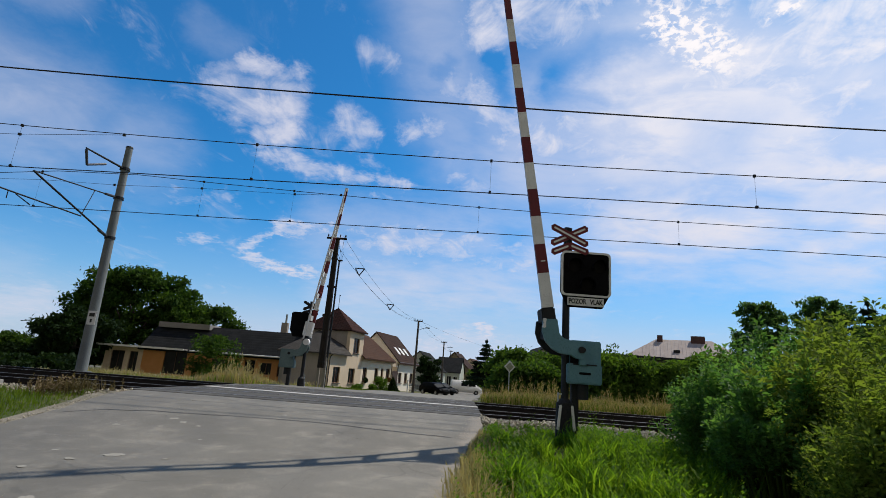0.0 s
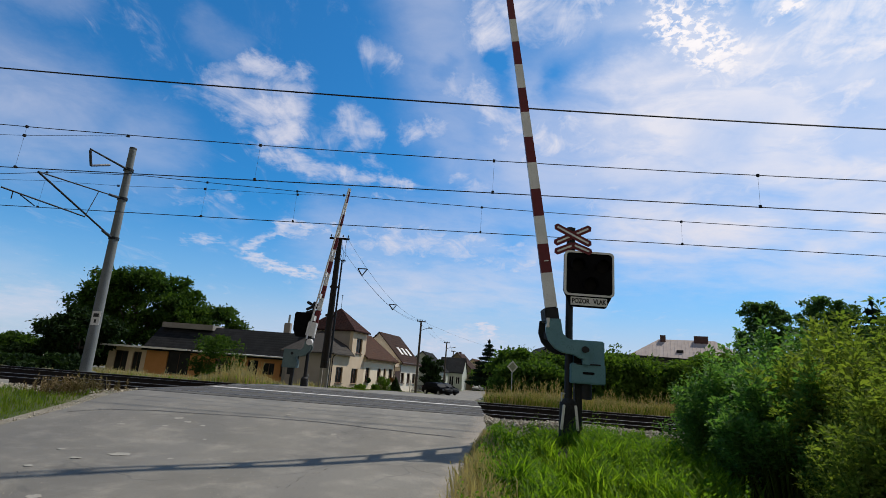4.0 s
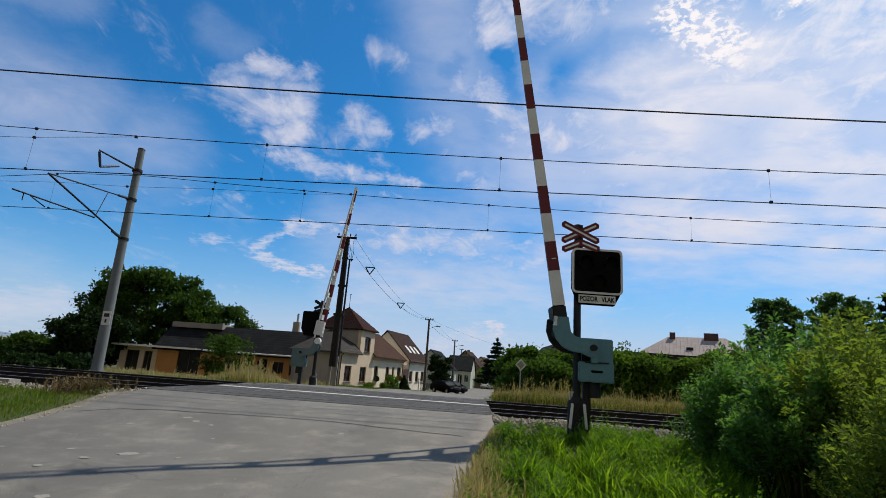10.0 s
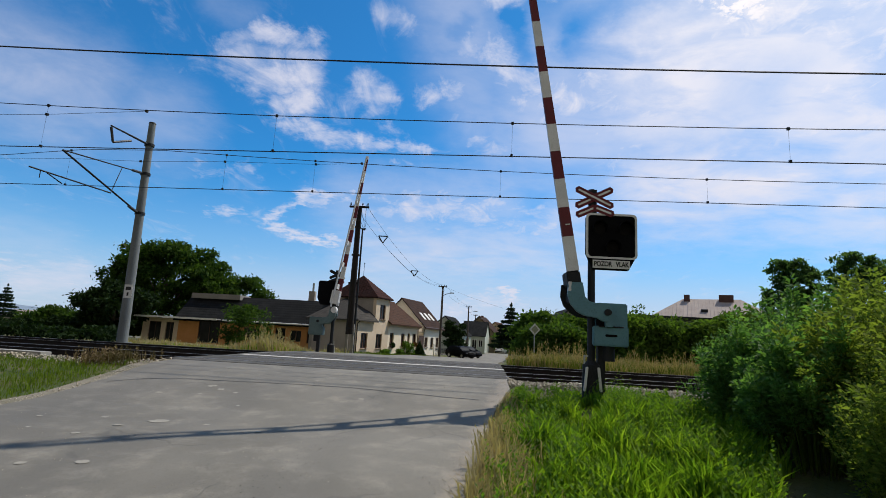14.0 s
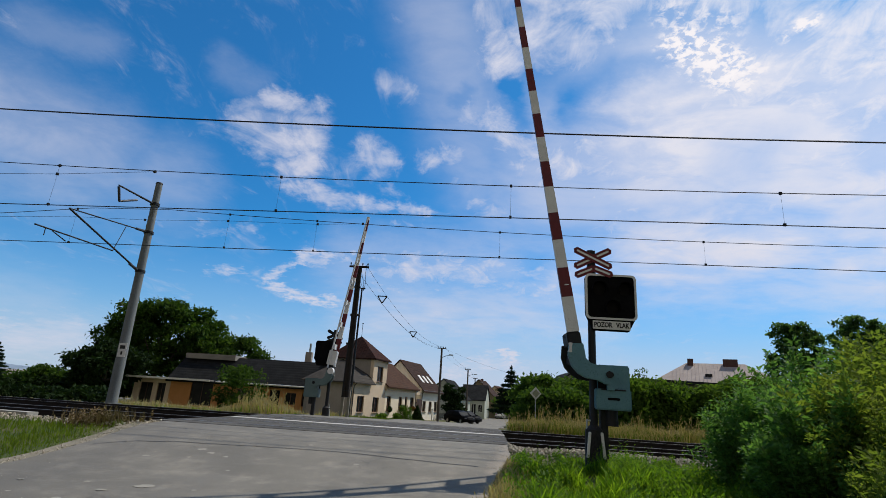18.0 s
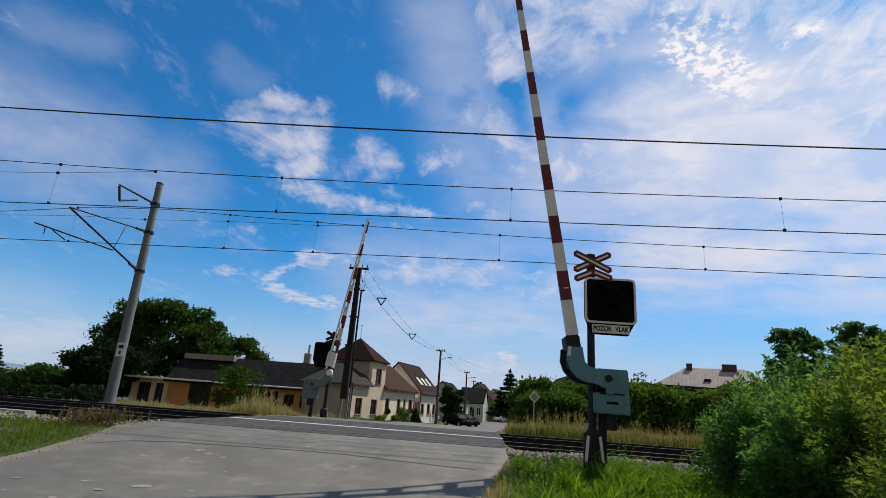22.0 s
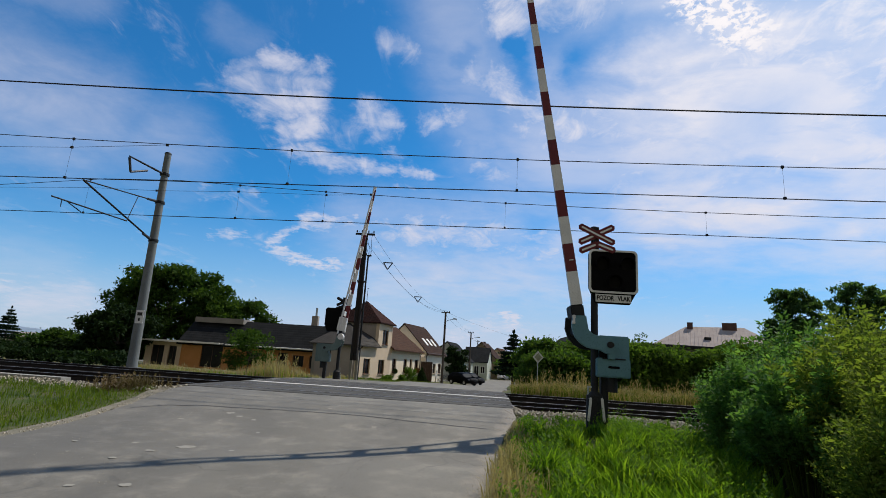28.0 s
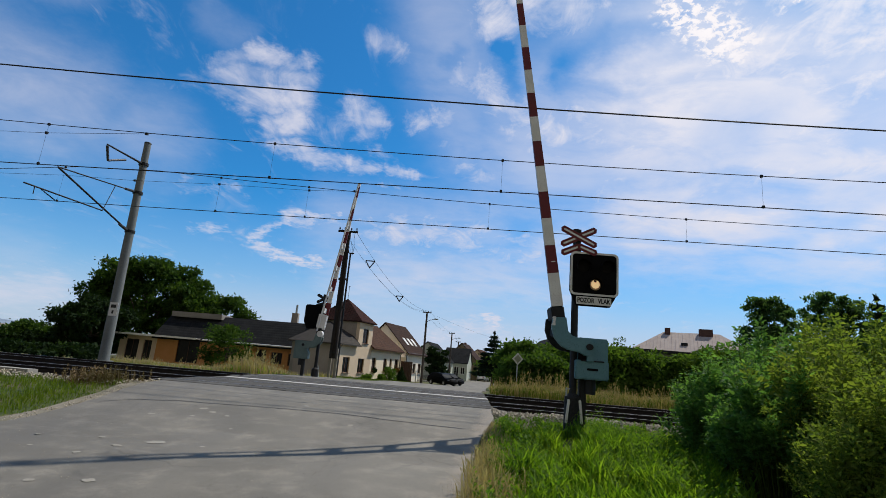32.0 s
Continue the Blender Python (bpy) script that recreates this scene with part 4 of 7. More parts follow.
def crossing_signal(m, with_lamp=True):
    """Post, shield with three dark lamps, name plate, double crossbuck; local x, z as seen from the road."""
    sig = thing("crossing_signal", m, "level crossing signal with black lamp shield under a red-white crossbuck", "crossing signal", "crossing signals")
    bm = tube((0, 0, -0.3), (0, 0, 3.55), 0.068, 0.058, 14)
    part("post", bm, M["dark_steel"], sig, smooth=False)
    bm = tube((0, 0, -0.25), (0, 0, 0.5), 0.155, 0.14, 14)
    add_tube(bm, (0, 0, 0.5), (0, 0, 0.57), 0.14, 0.065, 14)
    part("post_skirt", bm, M["rubber"], sig, "black rubber skirt")
    for dx in (-0.115, 0.115):
        bm = plate(rounded(dx - 0.022, 0.07, dx + 0.022, 0.47, 0.02, 2), -0.128, -0.112)
        bmesh.ops.rotate(bm, verts=bm.verts, cent=(dx, -0.12, 0.27), matrix=Matrix.Rotation(radians(6 if dx < 0 else -6), 3, "Y"))
        part("reflector_strip", bm, M["white"], sig)
    part("conduit", tube((-0.115, -0.02, 0.24), (-0.115, -0.02, 0.66), 0.014), M["teal_pale"], sig, "pale cable conduit on the post")
    part("conduit_clip", box((-0.08, -0.02, 0.64), (0.07, 0.02, 0.025)), M["teal_pale"], sig)
    outline = shift([(2.10, 2.38), (2.22, 2.11), (2.83, 2.11), (2.975, 2.38), (2.975, 3.03), (2.92, 3.10), (2.16, 3.10), (2.10, 3.03)])
    shield = part("shield", plate(outline, -0.10, -0.03), M["black"], sig, "black lamp shield", bevel=0.01)
    rim_o = rounded(2.10 - SX, 2.30, 2.975 - SX, 3.10, 0.08)
    rim_i = rounded(2.135 - SX, 2.335, 2.94 - SX, 3.065, 0.06)
    bm = bmesh.new()
    n = len(rim_o)
    vs = [bm.verts.new((x, y, z)) for y in (-0.118, -0.10) for ring in (rim_o, rim_i) for x, z in ring]
    for k in range(n):
        j = (k + 1) % n
        bm.faces.new((vs[k], vs[j], vs[n + j], vs[n + k]))
        bm.faces.new((vs[2 * n + k], vs[3 * n + k], vs[3 * n + j], vs[2 * n + j]))
        bm.faces.new((vs[k], vs[2 * n + k], vs[2 * n + j], vs[j]))
        bm.faces.new((vs[n + k], vs[n + j], vs[3 * n + j], vs[3 * n + k]))
    part("border", bm, M["white"], shield, "white reflective border")
    hoods = []
    for cx, cz in ((2.33, 2.83), (2.77, 2.83), (2.55, 2.50)):
        cx -= SX
        bm = bmesh.new()
        bmesh.ops.create_circle(bm, cap_ends=False, segments=18, radius=0.125)
        ring = bm.edges[:]
        g = bmesh.ops.extrude_edge_only(bm, edges=ring)
        bmesh.ops.translate(bm, vec=(0, 0, 0.12), verts=[v for v in g["geom"] if isinstance(v, bmesh.types.BMVert)])
        bmesh.ops.transform(bm, matrix=Matrix.Translation((cx, -0.10, cz)) @ Matrix.Rotation(radians(90), 4, "X"), verts=bm.verts)
        low = [f for f in bm.faces if f.calc_center_median().z < cz - 0.05]
        bmesh.ops.delete(bm, geom=low, context="FACES")
        part("lamp_hood", bm, M["black"], shield)
        part("lens", tube((cx, -0.100, cz), (cx, -0.108, cz), 0.105, 0.10, 20), M["lens_off"], shield, "unlit dark lamp lens")
    pl = part("name_plate", plate([(2.215 - SX, 2.135), (2.845 - SX, 2.135), (2.845 - SX, 2.275), (2.215 - SX, 2.275)], -0.118, -0.101), M["white"], sig, "white plate with black warning words")
    for word, wx in (("POZOR", 2.385), ("VLAK", 2.715)):
        me = text_mesh(word, 0.115)
        me.transform(Matrix.Translation((wx - SX, -0.1205, 2.205)) @ Matrix.Rotation(radians(90), 4, "X") @ Matrix.Diagonal((0.78, 1, 1, 1)))
        finish("word", me, M["ink"], pl)
    # double crossbuck, white arms edged in red
    cx, cz = 2.24 - SX, 3.375
    cross = part("crossbuck_back", box((cx, -0.075, 3.28), (0.10, 0.03, 0.5)), M["dark_steel"], sig)
    def arm(a, b, y):
        a, b = Vector(a), Vector(b)
        d = (b - a).normalized()
        nrm = Vector((-d.y, d.x))
        def outline(w, e):
            p, q = a - d * e, b + d * e
            return [tuple(p + nrm * w), tuple(p - d * w * 0.6), tuple(p - nrm * w), tuple(q - nrm * w), tuple(q + d * w * 0.6), tuple(q + nrm * w)]
        part("crossbuck_arm", plate(outline(0.060, 0.0), y - 0.012, y), M["red"], sig, "crossbuck arm, red edge round white")
        part("arm_face", plate(outline(0.017, -0.03), y - 0.016, y - 0.0125), M["white"], sig)
    arm((cx - 0.30, cz - 0.15), (cx + 0.30, cz + 0.16), -0.095)
    arm((cx - 0.30, cz + 0.15), (cx + 0.30, cz - 0.14), -0.112)
    arm((cx - 0.29, cz - 0.315), (cx + 0.01, cz - 0.175), -0.095)
    arm((cx + 0.01, cz - 0.175), (cx + 0.31, cz - 0.285), -0.112)
    return sig, shield


def barrier(m, total, lean=8.6):
    """Machine on its stand with a raised twin-pole boom, leaning to its left (towards the road)."""
    bar = thing("crossing_barrier", m, "raised red-and-white striped barrier boom on a blue-grey drive machine", "barrier", "crossing barriers")
    mx = 2.51 - SX
    cab = part("machine_case", box((mx, 0.06, 0.985), (0.58, 0.36, 0.33)), M["teal"], bar, bevel=0.018)
    part("machine_top", box((mx + 0.03, 0.08, 1.33), (0.52, 0.30, 0.42)), M["teal"], bar, bevel=0.02)
    part("grip_slot", plate(rounded(mx - 0.10, 0.975, mx + 0.10, 1.015, 0.018, 2), -0.126, -0.118), M["black"], bar)
    part("lid_hinge", tube((mx - 0.2, -0.125, 1.14), (mx + 0.2, -0.125, 1.14), 0.012), M["dark_steel"], bar)
    part("motor_housing", tube((mx + 0.0, 0.05, 0.57), (mx + 0.0, 0.05, 0.83), 0.105, 0.105, 16), M["dark_steel"], bar)
    part("stand", box((mx - 0.12, 0.10, 0.36), (0.12, 0.14, 1.02)), M["dark_steel"], bar, bevel=0.01)
    part("stand_foot", box((mx - 0.12, 0.10, -0.17), (0.42, 0.42, 0.16)), M["concrete"], bar, bevel=0.02)
    goose = [(1.78, 1.85), (2.02, 1.86), (2.06, 1.62), (2.14, 1.545), (2.25, 1.52), (2.43, 1.52), (2.51, 1.45), (2.53, 1.33), (2.47, 1.22), (2.36, 1.22), (2.25, 1.275), (2.05, 1.30), (1.93, 1.36), (1.82, 1.48), (1.765, 1.64)]
    part("boom_arm", plate(shift(goose), -0.19, -0.13), M["teal"], bar, bevel=0.008)
    part("rear_arm", plate(shift(goose, -SX - 0.03), 0.25, 0.31), M["dark_steel"], bar, bevel=0.008)
    part("arm_fork", plate(shift([(2.40, 1.13), (2.52, 1.13), (2.53, 1.34), (2.40, 1.34)]), -0.175, -0.125), M["teal"], bar, bevel=0.006)
    part("fork_slot", plate(shift([(2.27, 1.155), (2.39, 1.155), (2.39, 1.27), (2.27, 1.29)]), -0.122, -0.074), M["black"], bar)
    part("hub_cap", tube((2.46 - SX, -0.19, 1.375), (2.46 - SX, -0.205, 1.375), 0.045, 0.04, 16), M["dark_steel"], bar)
    part("arm_collar", plate(shift([(1.765, 1.70), (1.83, 1.70), (1.825, 1.78), (1.84, 1.86), (1.775, 1.86), (1.785, 1.78)]), -0.205, -0.12), M["white"], bar, "white wrinkled collar", bevel=0.01)
    part("pivot", tube((2.43 - SX, -0.22, 1.375), (2.43 - SX, 0.34, 1.375), 0.055, 0.055, 16), M["dark_steel"], bar)
    part("boom_yoke", box((1.89 - SX, 0.06, 1.60), (0.14, 0.40, 0.16)), M["dark_steel"], bar, bevel=0.02)
    tilt = Matrix.Translation((1.885 - SX, 0, 1.86)) @ Matrix.Rotation(radians(-lean), 4, "Y")
    bm = box((0, 0.02, 0.07), (0.23, 0.40, 0.24))
    bmesh.ops.transform(bm, matrix=tilt, verts=bm.verts)
    part("boom_socket", bm, M["dark_steel"], bar, "dark sleeve holding the boom", bevel=0.02)
    first, step = 0.60, 0.52
    cuts = [0.19, 0.19 + first]
    while cuts[-1] < total - 0.05:
        cuts.append(min(cuts[-1] + step, total))
    for i in range(len(cuts) - 1):
        bm = bmesh.new()
        ring = []
        for h in (cuts[i], cuts[i + 1]):
            k = h / 7.6
            w, t = 0.102 - 0.045 * k, 0.035 - 0.01 * k
            cy = 0.06 - (0.17 * (1 - h / total) + 0.05)
            ring.append([bm.verts.new(tilt @ Vector((sx * w, cy + sy * t, h))) for sx, sy in ((-1, -1), (1, -1), (1, 1), (-1, 1))])
        a, b = ring
        bm.faces.new(a[::-1])
        bm.faces.new(b)
        for k in range(4):
            bm.faces.new((a[k], a[(k + 1) % 4], b[(k + 1) % 4], b[k]))
        part("boom_stripe", bm, M["red"] if i % 2 else M["white"], bar, bevel=0.006)
    bm = box((0.02, 0.06 - (0.17 * (1 - 1.0 / total) + 0.05) - 0.037, 1.0), (0.075, 0.006, 0.018))
    bmesh.ops.transform(bm, matrix=tilt, verts=bm.verts)
    part("reflector", bm, M["white"], bar, "small white reflector")
    rung = 0.95
    while rung < total - 0.8:
        h, rung = rung, rung + 0.92
        wd = 2 * (0.17 * (1 - h / total) + 0.05)
        bm = box((0.03 * (1 - h / total), 0.06, h), (0.05, wd, 0.20))
        bmesh.ops.transform(bm, matrix=tilt, verts=bm.verts)
        part("boom_rung", bm, M["white"], bar)
    v, f = pipe_path([tilt @ Vector((0.09 * (1 - h / total), 0.06 + 0.17 * (1 - h / total) + 0.05, h)) for h in (0.1, total * 0.5, total - 0.1)], 0.035, 8)
    raw("boom_stay", v, f, M["white"], bar, "slim stay tube behind the boom")
    return bar


def build_crossing():
    base = land_z(SX, SY) + 0.02
    sig, shield = crossing_signal(pose(SX, SY, 0, 0, 0, 0))
    tagged(sig, group="crossing signals")
    cx, cz = 2.55 - SX, 2.50
    # the white lamp: a reflector that comes forward in its hood while it is lit
    lamp = part("white_lamp", tube((0, 0.0, 0), (0, -0.012, 0), 0.085, 0.10, 24), M["lamp_rim"], shield, "round warm white lamp")
    part("lamp_glow", tube((0.004, -0.0125, 0.012), (0.004, -0.0165, 0.012), 0.078, 0.07, 24), M["lamp_on"], lamp)
    brow = part("lamp_brow", plate([(-0.018, 0.045), (0.018, 0.045), (0.024, 0.085), (-0.024, 0.085)], -0.022, -0.0175), M["lens_off"], lamp)
    bar = barrier(pose(SX, SY - 0.05, 0, 0, 0, 0), 7.7)
    far_s = copy_thing(sig, pose(-5.19, 20.85, -0.2, 0, 0, 178))
    for o in list(far_s.children_recursive):
        if o.name.startswith(("crossbuck_arm", "arm_face")):
            o.material_slots[0].link = "OBJECT"
            o.material_slots[0].material = M["dark_steel"]
        if o.name.startswith(("white_lamp", "lamp_glow", "lamp_brow")):
            bpy.data.objects.remove(o)
    far_b = barrier(pose(-5.49, 20.75, -0.15, 0, 0, 179), 6.65, 7.3)
    # far drive and arms: shade painted in by a darker, greyer enamel
    for o in far_b.children:
        if o.name.startswith(("machine_", "boom_arm", "arm_fork", "rear_arm")):
            o.data.materials[0] = M["teal_shaded"]
    bm = box((0, 0.22, 0.22), (0.34, 0.10, 0.56), None)
    bmesh.ops.transform(bm, matrix=Matrix.Translation((-0.36, 0, 2.15)) @ Matrix.Rotation(radians(-7.3), 4, "Y"), verts=bm.verts)
    part("counterweight", bm, M["white"], far_b, "white counterweight plate", bevel=0.015)
    part("drive_cover", tube((-0.40, 0.20, 1.85), (-0.40, 0.34, 1.85), 0.14, 0.12, 18), M["white"], far_b, "round white cover")
    tagged(far_b, "raised red-and-white barrier boom across the tracks, seen from behind")
    tagged(far_s, "level crossing signal across the tracks, seen from its dark back")
    return lamp, (cx, cz)


# ---------------------------------------------------------------- overhead line
def build_mast():
    x, y = -13.0, 19.6
    mast = thing("catenary_mast", pose(x, y, -0.25, 0, -1.15, 0), "round grey concrete catenary mast with steel cantilever beside the track", "catenary mast")
    part("pole", tube((0, 0, 0), (0, 0, 9.2), 0.20, 0.13, 20), M["concrete"], mast, smooth=False)
    part("cap", tube((0, 0, 9.18), (0, 0, 9.24), 0.145, 0.12, 16), M["dark_steel"], mast)
    part("foundation", tube((0, 0, -0.2), (0, 0, 0.25), 0.36, 0.34, 16), M["concrete"], mast)
    end, knee = Vector((-0.50, -3.7, 6.62)), Vector((-0.06, -1.75, 5.70))
    low, top = Vector((0, -0.14, 5.35)), Vector((0, -0.12, 7.0))
    for z in (5.35, 7.0, 8.25):
        part("clamp_band", tube((0, 0, z - 0.05), (0, 0, z + 0.05), 0.19, 0.19, 16), M["dark_steel"], mast)
    c = part("cantilever_tube", tube(low, end, 0.034), M["dark_steel"], mast)
    part("insulator", tube(low + (knee - low) * 0.08, low + (knee - low) * 0.36, 0.06, 0.05), M["porcelain"], mast)
    part("tie_tube", tube(top, end, 0.024), M["dark_steel"], mast)
    part("insulator", tube(top + (end - top) * 0.05, top + (end - top) * 0.16, 0.055, 0.05), M["porcelain"], mast)
    part("brace", tube(knee, top + (end - top) * 0.3, 0.014), M["dark_steel"], mast)
    reg = Vector((-0.46, -4.9, 5.62))
    part("registration_tube", tube(knee, reg, 0.026), M["dark_steel"], mast)
    part("steady_arm", tube(reg + Vector((0.1, 0.6, -0.02)), Vector((-0.42, -3.6, 5.47)), 0.018), M["dark_steel"], mast)
    part("drop_bracket", tube(reg + (knee - reg) * 0.12, reg + (knee - reg) * 0.12 + Vector((0, 0, -0.25)), 0.014), M["dark_steel"], mast)
    arm_end = Vector((-0.10, -2.2, 8.16))
    part("feeder_arm", tube((0, -0.1, 8.25), arm_end, 0.045, 0.03), M["dark_steel"], mast)
    foot = arm_end + Vector((-0.02, 0.25, -0.55))
    part("string_insulator", tube(arm_end + Vector((0, 0.02, -0.04)), foot, 0.05, 0.045), M["porcelain"], mast)
    part("string_insulator", tube(arm_end + Vector((0.02, 1.15, -0.14)), foot, 0.045, 0.04), M["porcelain"], mast)
    bm = box((0.10, -0.205, 2.2), (0.32, 0.015, 0.52))
    pl = part("number_plate", bm, M["white"], mast, "white plate with dark bars", bevel=0.004)
    for z, w in ((2.31, 0.20), (2.09, 0.07)):
        part("bar", box((0.10, -0.216, z), (w, 0.006, 0.13)), M["ink"], pl)


def wire_line(name, a, b, sag, r, label, n=24, group="overhead wires"):
    a, b = Vector(a), Vector(b)
    pts = []
    for i in range(n + 1):
        t = i / n
        p = a.lerp(b, t)
        p.z -= sag * 4 * t * (1 - t)
        pts.append(p)
    v, f = pipe_path(pts, r, 6)
    ob = raw(name, v, f, M["wire"])
    tagged(ob, label, "wire", group)
    return ob


def build_wires():
    # track 1 and track 2: contact wire, messenger above it, droppers between
    spans = [(S1 - 0.15, 5.51, 6.385, 6.0, 0.00100), (S2 - 0.2, 5.605, 6.40, 10.0, 0.00125)]
    drops = [[-12.7, -5.93, 0.45, 7.25, 14.0], [-15.6, -9.57, -6.27, 0.26, 7.0, 13.8]]
    for (s, zc, zm, mid, curve), xs in zip(spans, drops):
        def contact(a, s=s, zc=zc):
            return on_track(a, s, zc + 0.001 * a)
        def messenger(a, s=s, zm=zm, mid=mid, curve=curve):
            z = zm + curve * (max(a, mid - 23.7) - mid) ** 2
            d = max(0.0, mid - 23.7 - a) if mid > 8 else 0.0      # past the mast the next span falls away
            if mid < 8:
                z = zm + curve * (a - mid) ** 2
            return on_track(a, s, z - 0.095 * d + 0.0015 * d * d)
        pts = [contact(a) for a in (-70, -40, -20, 0, 20, 40, 70)]
        v, f = pipe_path(pts, 0.013, 6)
        w = raw("contact_wire", v, f, M["wire"])
        tagged(w, "taut copper contact wire over the railway track", "wire", "overhead wires")
        v, f = pipe_path([messenger(a) for a in range(-30, 43, 3)], 0.011, 6)
        mw = raw("messenger_wire", v, f, M["wire"])
        tagged(mw, "sagging messenger wire with droppers over the railway track", "wire", "overhead wires")
        for a in xs:
            v, f = pipe_path([contact(a), messenger(a)], 0.003, 5)
            raw("dropper", v, f, M["wire"], mw)
            for q in (contact(a) + Vector((0, 0, 0.02)), messenger(a)):
                part("dropper_clamp", box(q, (0.06, 0.05, 0.07)), M["dark_steel"], mw)
    # feeder above the near track
    v, f = pipe_path([on_track(a, 13.0, 8.27 - 0.025 * a + 0.0008 * a * a) for a in range(-32, 39, 2)], 0.021, 6)
    fw = raw("feeder_wire", v, f, M["wire"])
    tagged(fw, "thick feeder wire high above the tracks", "wire", "overhead wires")
    v, f = pipe_path([on_track(-26, 13.0, 8.27 + 0.65 + 0.5408), on_track(-26, S1 - 0.15, 6.385 + 1.024)], 0.012, 5)
    raw("feeder_tap", v, f, M["wire"], fw)
    # stitch wires beside the mast, each tied to its messenger
    for s, ties in ((S1 - 0.15, ((-9.73, 6.62), (-12.73, 6.48), (-17.0, 6.42), (-24.0, 6.5), (-30.0, 6.7))),
                    (S2 - 0.2, ((-4.6, 6.69), (-6.25, 6.62), (-9.62, 6.64), (-12.84, 6.58), (-15.6, 6.62), (-20.0, 6.5)))):
        v, f = pipe_path([on_track(a, s + 0.03, z) for a, z in ties], 0.006, 5)
        w = raw("stitch_wire", v, f, M["wire"])
        tagged(w, "thin stitch wire tied under the messenger beside the mast", "wire", "overhead wires")
        for a, z in ties[:4]:
            part("tie_clamp", box(on_track(a, s + 0.03, z), (0.07, 0.05, 0.07)), M["dark_steel"], w)


def build_poles():
    # double-legged timber pole
    x, y = -6.45, 30.0
    g = land_z(x, y)
    p = thing("utility_pole", pose(x, y, g), "dark tarred double-legged timber utility pole on concrete stubs", "utility pole")
    h = 8.45 - g
    for dx in (-0.085, 0.085):
        part("leg", tube((dx, 0, 1.2), (dx * 0.6, 0, h), 0.135, 0.098, 14), M["tar_wood"], p)
        part("stub", box((dx * 2.0, 0.24, 0.85), (0.15, 0.18, 1.9)), M["grey_render"], p, bevel=0.02)
        part("strap", box((dx, 0.08, 1.55), (0.22, 0.44, 0.08)), M["dark_steel"], p)
    part("crossarm", box((0, -0.1, h - 0.05), (1.2, 0.10, 0.12)), M["tar_wood"], p, bevel=0.01)
    for dx in (-0.52, -0.2, 0.2, 0.52):
        bm = tube((dx, -0.1, h), (dx, -0.1, h + 0.08), 0.015)
        add_tube(bm, (dx, -0.1, h + 0.07), (dx, -0.1, h + 0.2), 0.05, 0.03, 10)
        part("insulator", bm, M["porcelain"], p)
    for dz in (1.3, 3.0, 4.7):
        part("bolt_block", box((0, 0, h - dz), (0.30 + dz * 0.06, 0.08, 0.12)), M["tar_wood"], p)
    for i, dx in enumerate((-0.3, 0.15, 0.45)):
        v, f = pipe_path([Vector((dx, -0.1, h)), Vector((dx * 0.7 + 0.1, -0.1, h - 0.5)), Vector((dx * 0.4 + 0.3, -0.05, h - 1.0)), Vector((0.4, 0, h - 1.5))], 0.012, 5)
        raw("jumper", v, f, M["wire"], p)
    # slim steel pole behind it
    x2, y2 = -6.28, 30.6
    g2 = land_z(x2, y2)
    q = thing("steel_pole", pose(x2, y2, g2), "slim dark steel pole beside the timber pole", "pole")
    part("shaft", tube((0, 0, 0), (0, 0, 7.2 - g2), 0.075, 0.05, 12), M["dark_steel"], q)
    part("head", box((0.06, 0, 7.2 - g2), (0.30, 0.10, 0.07)), M["dark_steel"], q, bevel=0.01)
    # street lamps along the far street
    lamps = []
    for x, y, top, reach in ((-2.28, 62.0, 7.1, 1.0), (1.45, 92.0, 6.7, 1.2), (3.6, 120.0, 6.6, 1.3)):
        gz = land_z(x, y)
        s = thing("street_lamp", pose(x, y, gz), "dark timber street pole with crossarm and curved lamp bracket", "street lamp", "street lamps")
        hh = top - gz
        part("shaft", tube((0, 0, 0), (0, 0, hh), 0.17, 0.11, 14), M["pole_wood"], s)
        part("crossarm", box((0, -0.1, hh - 0.08), (1.05, 0.09, 0.11)), M["pole_wood"], s)
        for dx in (-0.46, -0.16, 0.16, 0.46):
            part("insulator", tube((dx, -0.1, hh - 0.03), (dx, -0.1, hh + 0.14), 0.045, 0.03, 8), M["porcelain"], s)
        v, f = pipe_path([Vector((0.08, 0, hh - 1.15)), Vector((0.5, 0, hh - 0.95)), Vector((reach * 0.75, 0, hh - 0.86)), Vector((reach, 0, hh - 0.84))], 0.03, 6)
        raw("bracket", v, f, M["dark_steel"], s)
        part("lamp_head", box((reach + 0.15, 0, hh - 0.80), (0.55, 0.22, 0.13)), M["teal_pale"], s, bevel=0.04)
        lamps.append(Vector((x, y, top)))
    a = Vector((-6.45, 29.9, 8.55))
    b = lamps[0]
    for k, (dx, dz) in enumerate(((-0.4, 0.0), (0.4, 0.0), (0.0, -0.5))):
        wire_line("supply_cable", a + Vector((dx, 0, dz)), b + Vector((dx, -0.1, 0.1 + dz * 0.3)), 1.2, 0.009, "black supply cable between the timber poles", group="supply cables")
    for t in (0.17, 0.50):
        c = a.lerp(b, t) + Vector((0, 0, -1.2 * 4 * t * (1 - t) - 0.12))
        sp = thing("cable_spacer", pose(*c), "small dark triangular spacer on the supply cables", "cable spacer", "cable spacers")
        tri = [(-0.33, 0.22), (0.33, 0.22), (0.0, -0.28)]
        for i in range(3):
            (x0, z0), (x1, z1) = tri[i], tri[(i + 1) % 3]
            part("spacer_bar", tube((x0, 0, z0), (x1, 0, z1), 0.04), M["dark_steel"], sp)
